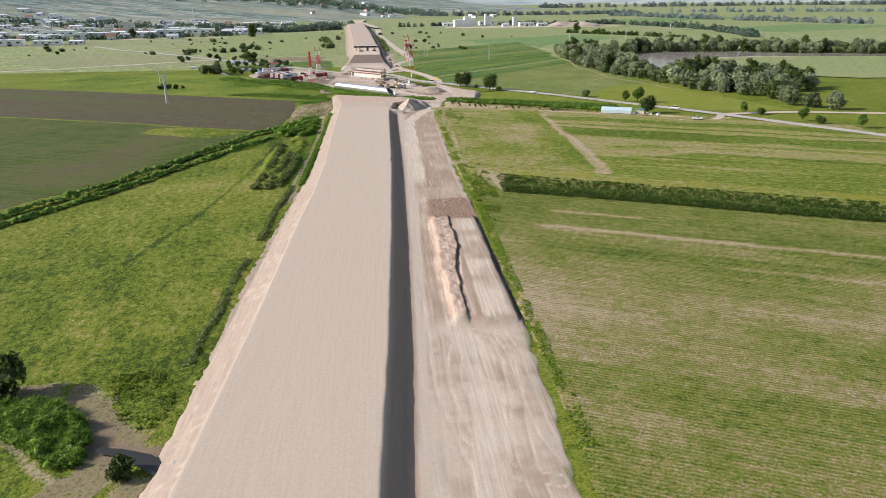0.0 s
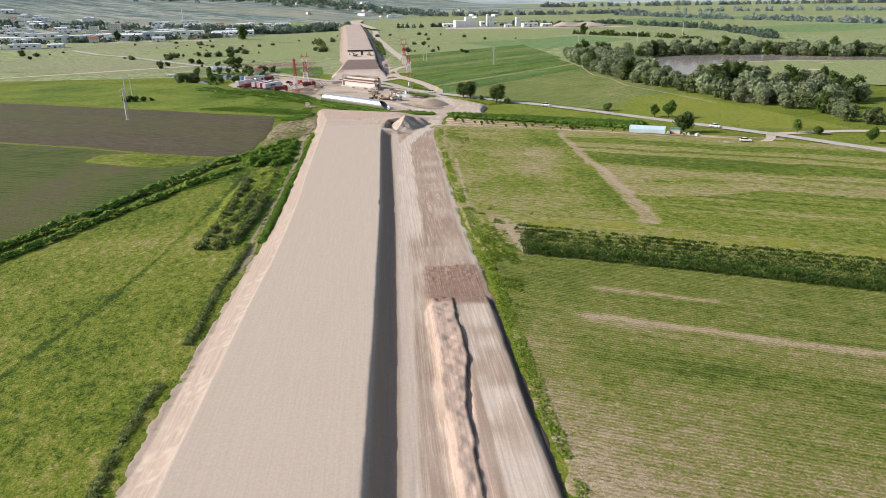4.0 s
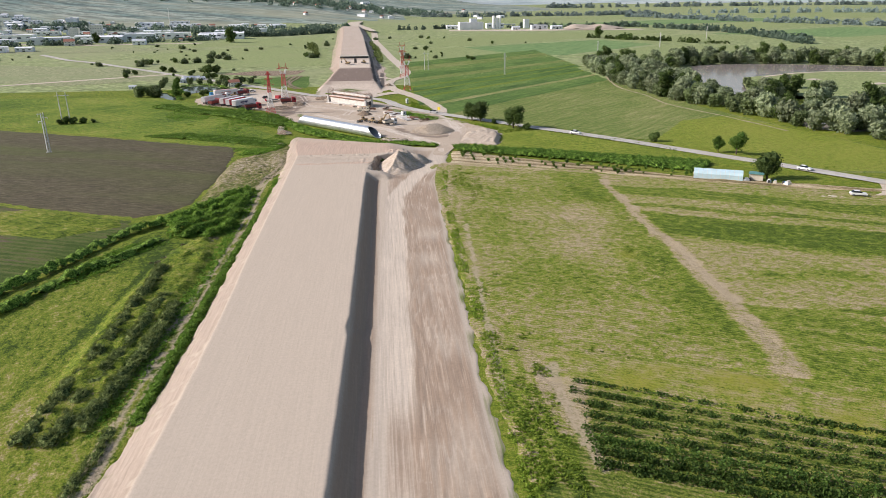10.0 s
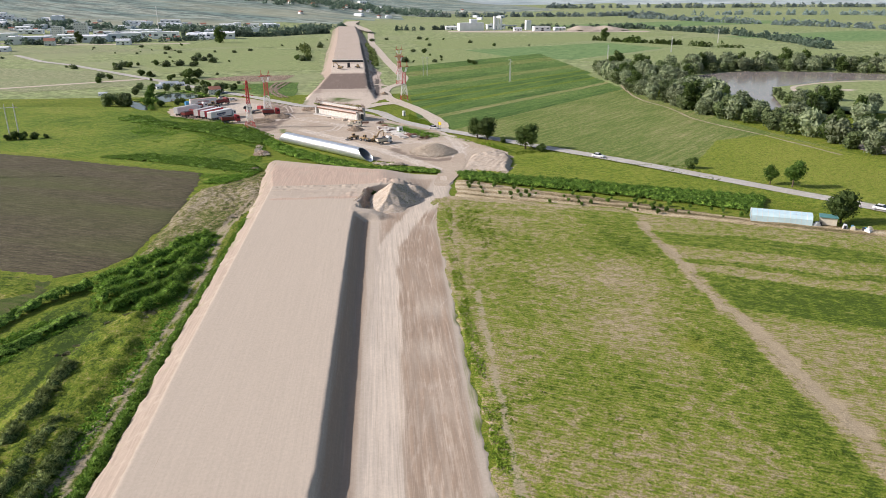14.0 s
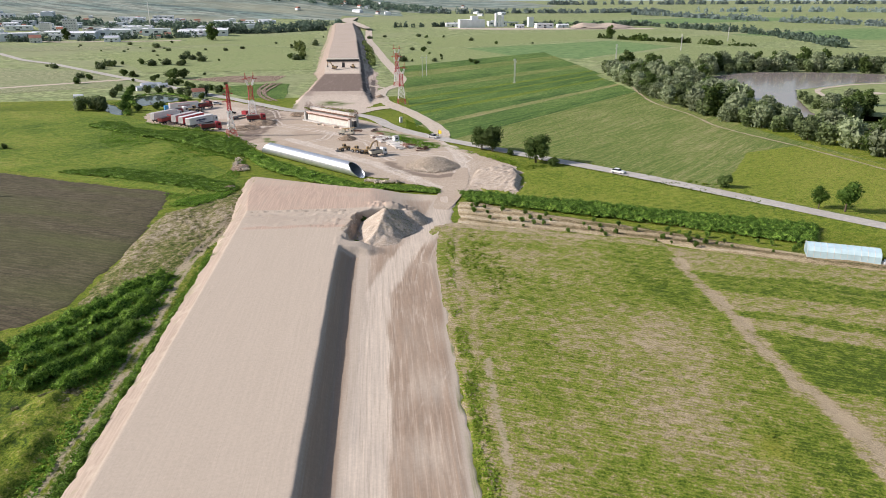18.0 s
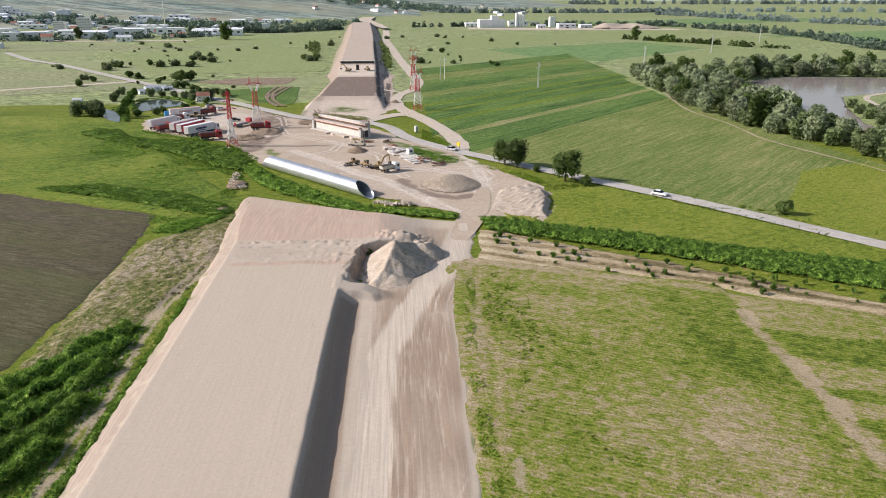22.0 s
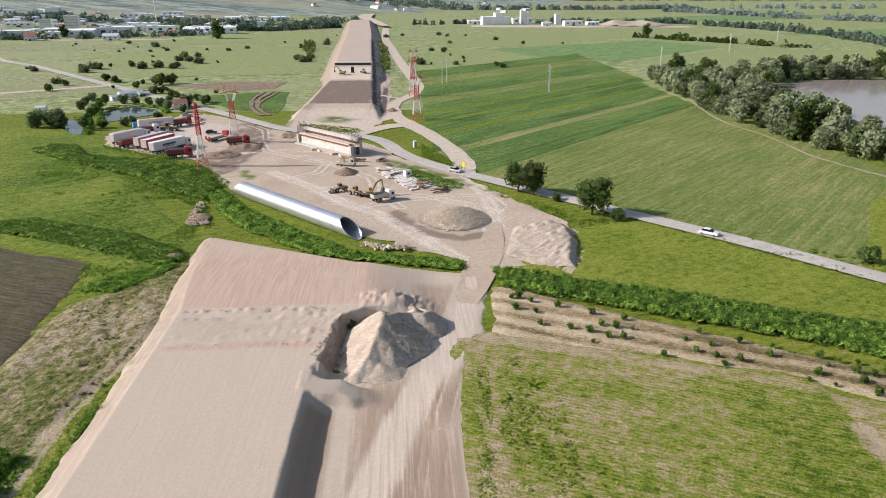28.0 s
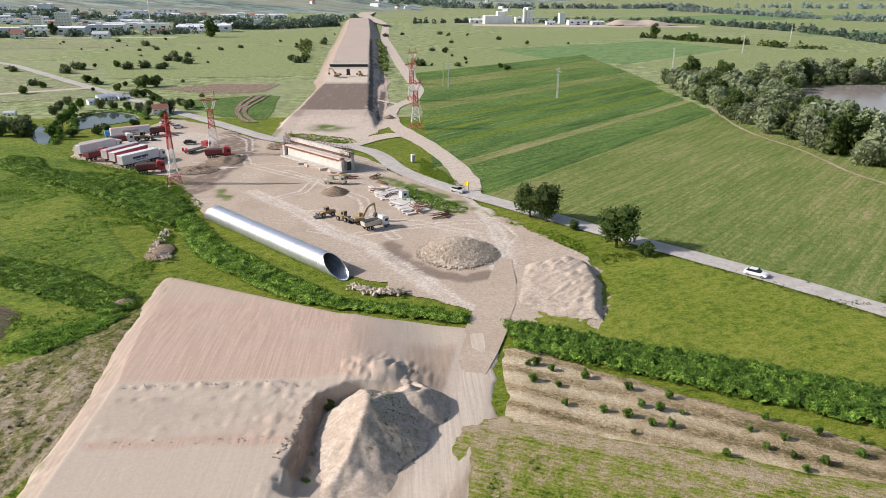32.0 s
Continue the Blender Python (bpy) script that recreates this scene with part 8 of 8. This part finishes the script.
ribbon("road", [(-150, 330), (-200, 300), (-260, 265), (-330, 240), (-420, 215)], 6, M_DIRT, 0.2, "pale dirt road across the pasture", "road", 0.6)
ribbon("road", [(-5, 880), (-20, 985), (-45, 1150), (-40, 1350), (10, 1600), (0, 1900)], [9, 16, 22, 26, 30, 30], M_DIRT, 3.0, "pale cutting of the motorway climbing the far ridge", "road", 2)

for off in (-1.5, 1.5):
    ribbon("track", [(-57 + off, 303), (-58 + off, 275), (-55.5 + off, 254), (-50 + off, 238), (-45 + off, 228)], 1.6, M_SOIL, 0.34, "muddy wheel rut across the meadow", "path", 0.5)
    ribbon("track", [(-52 + off, 303), (-56 + off, 262), (-53 + off, 244), (-46 + off, 229)], 1.4, M_SOIL, 0.35, "muddy wheel rut across the meadow", "path", 0.5)

# ---- town ----
M_FACADE = solid("light_facade", (0.74, 0.72, 0.69), 0.8, 0, 0.12, 0.2, 0)
M_HALL = solid("white_hall_sheet", (0.82, 0.83, 0.84), 0.6, 0, 0.1, 0.2, 0)
M_TILE = solid("red_roof_tile", (0.34, 0.15, 0.10), 0.85, 0, 0.2, 0.4, 0)
M_SHEET = solid("grey_roof_sheet", (0.55, 0.57, 0.60), 0.6, 0, 0.15, 0.3, 0)
M_PANE = solid("window_dark", (0.06, 0.07, 0.09), 0.2, 0, 0.1, 1, 0)


def building(name, w, d, h, wall, roof, gable, floors, bays, label, m, group="town buildings"):
    ob = thing(name, label, "building", group, m)
    bits("wall", wall, ob, (-w / 2, w / 2, -d / 2, d / 2, -0.3, h), bev=0.0)
    if gable:
        hull("roof", roof, ob, [(-d / 2 - 0.4, h), (d / 2 + 0.4, h), (0, h + gable)], -w / 2 - 0.4, w / 2 + 0.4, 0.0)
    else:
        bits("roof", roof, ob, (-w / 2 - 0.2, w / 2 + 0.2, -d / 2 - 0.2, d / 2 + 0.2, h, h + 0.35), bev=0.0)
        bits("roof_unit", M_SHEET, ob, (-w * 0.3, -w * 0.15, -d * 0.2, d * 0.1, h + 0.35, h + 1.5), bev=0.0)
    fh = h / floors
    for f in range(floors):
        for b in range(bays):
            x = -w / 2 + w * (b + 0.5) / bays
            bits("window", M_PANE, ob, (x - w / bays * 0.2, x + w / bays * 0.2, -d / 2 - 0.06, -d / 2 + 0.02, f * fh + fh * 0.45, f * fh + fh * 0.7), bev=0.0)
    bits("door", M_DARK, ob, (-w * 0.08, w * 0.08, -d / 2 - 0.08, -d / 2 + 0.02, 0, min(3, h * 0.35)), bev=0.0)
    return ob


T = [building("industrial_hall", 44, 20, 8, M_HALL, M_HALL, 0, 1, 4, "long white industrial hall at the edge of town", at(-395, 720, 0.2)),
     building("industrial_hall", 28, 17, 7, M_HALL, M_HALL, 1.6, 1, 3, "pale low hall with a flat gable roof", at(-330, 745, 0.1)),
     building("house", 11, 9, 5, M_FACADE, M_TILE, 3, 2, 3, "small house with a red tiled roof", at(-360, 690, 0.3)),
     building("apartment_block", 16, 12, 17, M_FACADE, M_SHEET, 0, 5, 5, "tall pale block above the town roofs", at(-395, 875, 0.2)),
     building("warehouse", 36, 16, 9, M_HALL, M_HALL, 0, 1, 3, "grey warehouse with a white roof", at(-300, 760, 0.15)),
     building("house", 15, 9, 4.5, M_HALL, M_SHEET, 2.2, 1, 3, "long white house with a grey roof", at(-280, 690, 0.1))]
tr = random.Random(11)
for i in range(230):
    x, y = tr.uniform(-900, -165), tr.uniform(690, 1120)
    if y < 690 + 0.18 * (x + 500) or (x > -230 and y < 760):
        continue
    src = tr.choice((T[0], T[1], T[1], T[2], T[2], T[4], T[5], T[5], T[0]))
    copy_thing(src, at(x, y, tr.choice((0.15, 0.15, 1.7)) + tr.uniform(-0.15, 0.15), tr.uniform(0.35, 0.85), float(land_height(np.array(x), np.array(y)))))
for x, y, s, k in ((-420, 860, 0.8, 3), (-470, 800, 1.0, 0), (-190, 790, 1.0, 1), (-215, 800, 0.9, 0), (-265, 805, 0.9, 4), (-440, 585, 0.8, 4), (-400, 590, 0.7, 0), (-370, 600, 0.6, 1), (-480, 590, 0.8, 5), (-455, 620, 0.8, 2)):
    copy_thing(T[k], at(x, y, 0.15, s))
for i in range(26):
    x, y = tr.uniform(-330, 330), tr.uniform(1350, 1900)
    copy_thing(T[tr.choice((2, 5, 1))], at(x, y, tr.uniform(0, 3), tr.uniform(0.6, 1.0), float(land_height(np.array(x), np.array(y)))))

# houses by the pond
more(T[2], at(-87, 249.5, 0.4, 0.55), "small red-roofed house beside the pond")
for x, y, s in ((-125.3, 278, 0.4), (-125, 289, 0.45), (-121, 292, 0.4), (-117, 291, 0.35)):
    more(T[5], at(x, y, 0.7, s), "small white outbuilding by the pond")
more(T[5], at(-148.4, 249.5, 0.1, 0.3), "small white shed in the pasture")
deck = thing("jetty", "small wooden jetty at the pond", "jetty", at=at(-103, 224, 0.6, 1, 0.17))
bits("planks", M_BARK, deck, (-1.6, 1.6, -0.6, 0.6, 0.35, 0.45))
for x in (-1.3, 1.3):
    bits("post", M_BARK, deck, (x - 0.07, x + 0.07, -0.4, -0.26, -0.3, 1.0), (x - 0.07, x + 0.07, 0.26, 0.4, -0.3, 1.0), bev=0.0)

# ---- concrete plant ----
plant = thing("concrete_plant", "white concrete plant with silos", "factory", at=at(150, 955, 0.1))
bits("hall", M_HALL, plant, (-22, 16, -8, 8, 0, 11), (-4, 6, -6, 6, 11, 16), bev=0.0)
for i, x in enumerate((34, 39, 44)):
    bm = bmesh.new()
    tube(bm, (x, -2, 0), (x, -2, 17 + 3 * (i == 0)), 2.2, 2.2, 12)
    part("silo", bm, M_HALL, plant)
bits("conveyor", M_SHEET, plant, (46, 70, -2, 0, 6, 7.5), bev=0.0)
bits("tower", M_HALL, plant, (84, 92, -4, 4, 0, 14), bev=0.0)
for i, (x, y, s, k) in enumerate(((120, 975, 0.7, 1), (215, 930, 0.8, 5), (250, 925, 0.7, 4), (280, 935, 0.6, 1), (190, 985, 0.8, 4))):
    copy_thing(T[k], at(x, y, 0.1, s))


def quarry(x, y):
    return 0.05 + 9 * np.clip(1.1 - np.hypot((x - 338) / 46, (y - 925) / 36), 0, 0.9) * (0.75 + 0.45 * smooth_noise(x, y, 17, 95)) + 5 * np.clip(1 - np.hypot((x - 302) / 22, (y - 915) / 20), 0, 1)


grid("gravel_mound", 286, 394, 884, 966, 4, quarry, M_SANDPILE, lambda x, y: quarry(x, y) > 0.4, None, "large tan gravel heap at the concrete plant", "gravel heap", kind="thing")
field("yard", [(110, 900), (200, 880), (400, 870), (400, 900), (250, 930), (110, 940)], M_DIRT, 0.13, "pale yard of the concrete plant", "yard", 20, 4)
mast = thing("radio_mast", "thin mast above the town", "mast", at=at(-300, 900))
bm = bmesh.new()
tube(bm, (0, 0, 0), (0, 0, 38), 0.6, 0.3, 6)
part("mast_shaft", bm, M_TWHITE, mast)

# ---- scattered bushes and far woods ----
SCRUB = place(tree("bush", 41, 6.5, 3.4, leaf_mat("scrub_leaves", (0.07, 0.10, 0.04), (0.18, 0.22, 0.10)), "broad grey-green bush in the pasture", base=0.1, blobs=11, leaves=50, size=0.4, category="bush"), at(-150, 470))
GROUPS = [(-140, 490, 40, 60, 26), (-170, 415, 40, 30, 18), (-126, 342, 20, 14, 12), (60, 440, 40, 26, 14), (80, 412, 18, 12, 8), (20, 720, 60, 24, 16), (-110, 300, 24, 16, 12), (-230, 620, 60, 50, 18), (-70, 640, 30, 80, 14), (-60, 470, 20, 50, 10), (-160, 320, 40, 30, 8), (-230, 400, 60, 40, 12), (100, 620, 80, 40, 10), (-330, 470, 80, 60, 16), (40, 520, 25, 60, 8), (-180, 560, 60, 40, 14)]
tr = random.Random(14)
for cx, cy, sx, sy, n in GROUPS:
    for i in range(max(2, int(n * 0.45))):
        copy_thing(tr.choice((BUSH, SCRUB, SCRUB)), at(cx + tr.gauss(0, sx * 0.5), cy + tr.gauss(0, sy * 0.5), tr.uniform(0, 6), tr.choice((0.4, 0.5, 0.7, 0.9, 1.2))))
for i, (x, y, s) in enumerate(((-109.4, 199.5, 0.5), (-112.9, 210.4, 0.45), (-108.2, 203, 0.4), (-115.4, 222.2, 0.5), (-118.6, 235, 0.45), (-122, 248.9, 0.5), (-124.5, 261, 0.5), (-117, 229, 0.45), (-120.5, 242, 0.45))):
    more(SAPLING, at(x, y, i, s * 1.35), "pale green willow on the pond bank")
for i, (x, y, s) in enumerate(((-131, 206, 0.8), (-134, 214, 0.7), (-129, 222, 0.6), (-111, 262, 0.5), (-118, 266, 0.55), (-96, 262, 0.5), (-125, 209, 0.75), (-121, 205, 0.8), (-128, 212, 0.7), (-85, 253.5, 0.75), (-92.2, 248, 0.5), (-98, 256, 0.5), (-104, 260, 0.45), (-80, 262, 0.5), (-131, 250, 0.5), (-134, 262, 0.5), (-136, 275, 0.5))):
    more(ALDER, at(x, y, i * 1.3, s * 0.85), "dark green tree beside the ponds")
for i, (x, y, s) in enumerate(((-114, 299, 1.1), (-111, 301, 1.0), (-102, 287, 1.0), (-98, 283, 0.9), (-85, 272, 1.0), (-79, 266, 1.1), (-122, 333, 1.8), (-117, 338, 1.6), (-173, 311, 1.1), (-173, 332, 1.0), (-159, 354, 1.2), (-151, 346, 1.1), (-131, 322, 1.0), (-97, 208, 0.9), (-96, 214, 0.8), (-88, 221, 0.9), (-104, 204, 0.9), (-83, 240, 0.9))):
    more(BUSH, at(x, y, i * 1.1, s), "dark bush beside the country road")
for x, y, s in ((-176, 704, 1.3), (275, 690, 1.0), (-345, 735, 0.9)):
    more(POPLAR, at(x, y, s, s), "tall dark tree standing alone")


def far_wood(line, n, width, size, seed, material, label):
    p = along(line, n, width, seed)
    p[:, 2] = land_height(p[:, 0], p[:, 1])
    r = np.random.default_rng(seed)
    return clumps("far_trees", p, size * r.uniform(0.5, 0.9, n), size * r.uniform(0.7, 1.5, n), 40, size * 0.26, material, seed, label, "trees")


far_wood([(262, 690), (296, 646), (334, 598), (352, 562), (376, 551)], 46, 8, 4.5, 201, M_LEAF, "dark hedge between two fields")
far_wood([(286, 655), (300, 640)], 12, 8, 6, 202, M_LEAF, "dark clump of field trees")
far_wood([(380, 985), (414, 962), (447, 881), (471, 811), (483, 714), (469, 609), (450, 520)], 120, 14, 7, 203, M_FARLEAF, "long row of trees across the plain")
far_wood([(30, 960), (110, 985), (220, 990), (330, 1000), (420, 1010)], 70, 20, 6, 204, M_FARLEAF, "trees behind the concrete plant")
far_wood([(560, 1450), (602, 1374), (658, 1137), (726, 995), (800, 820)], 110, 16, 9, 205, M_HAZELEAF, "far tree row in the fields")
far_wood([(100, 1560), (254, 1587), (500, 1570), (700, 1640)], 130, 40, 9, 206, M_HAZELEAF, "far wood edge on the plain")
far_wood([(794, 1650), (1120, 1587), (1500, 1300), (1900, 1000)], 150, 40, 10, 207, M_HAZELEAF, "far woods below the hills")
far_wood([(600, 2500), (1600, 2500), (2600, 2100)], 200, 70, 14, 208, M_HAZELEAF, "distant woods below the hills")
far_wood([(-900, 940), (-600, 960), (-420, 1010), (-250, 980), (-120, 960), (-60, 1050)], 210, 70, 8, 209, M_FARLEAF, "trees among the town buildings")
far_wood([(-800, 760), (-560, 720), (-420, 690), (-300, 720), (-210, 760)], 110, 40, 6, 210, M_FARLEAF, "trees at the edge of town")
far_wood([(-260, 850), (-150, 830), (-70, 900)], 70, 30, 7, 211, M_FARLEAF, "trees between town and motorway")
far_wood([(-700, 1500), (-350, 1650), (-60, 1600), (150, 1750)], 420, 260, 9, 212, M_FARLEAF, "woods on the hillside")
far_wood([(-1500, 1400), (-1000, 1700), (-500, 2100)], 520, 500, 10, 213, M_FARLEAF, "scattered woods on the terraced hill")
far_wood([(-54, 470), (-66, 560), (-74, 640)], 40, 12, 3, 214, M_WEEDLEAF, "grey scrub beside the far embankment")
far_wood([(2, 400), (0, 520), (-8, 640)], 46, 9, 3, 215, M_WEEDLEAF, "scrub between haul track and embankment")
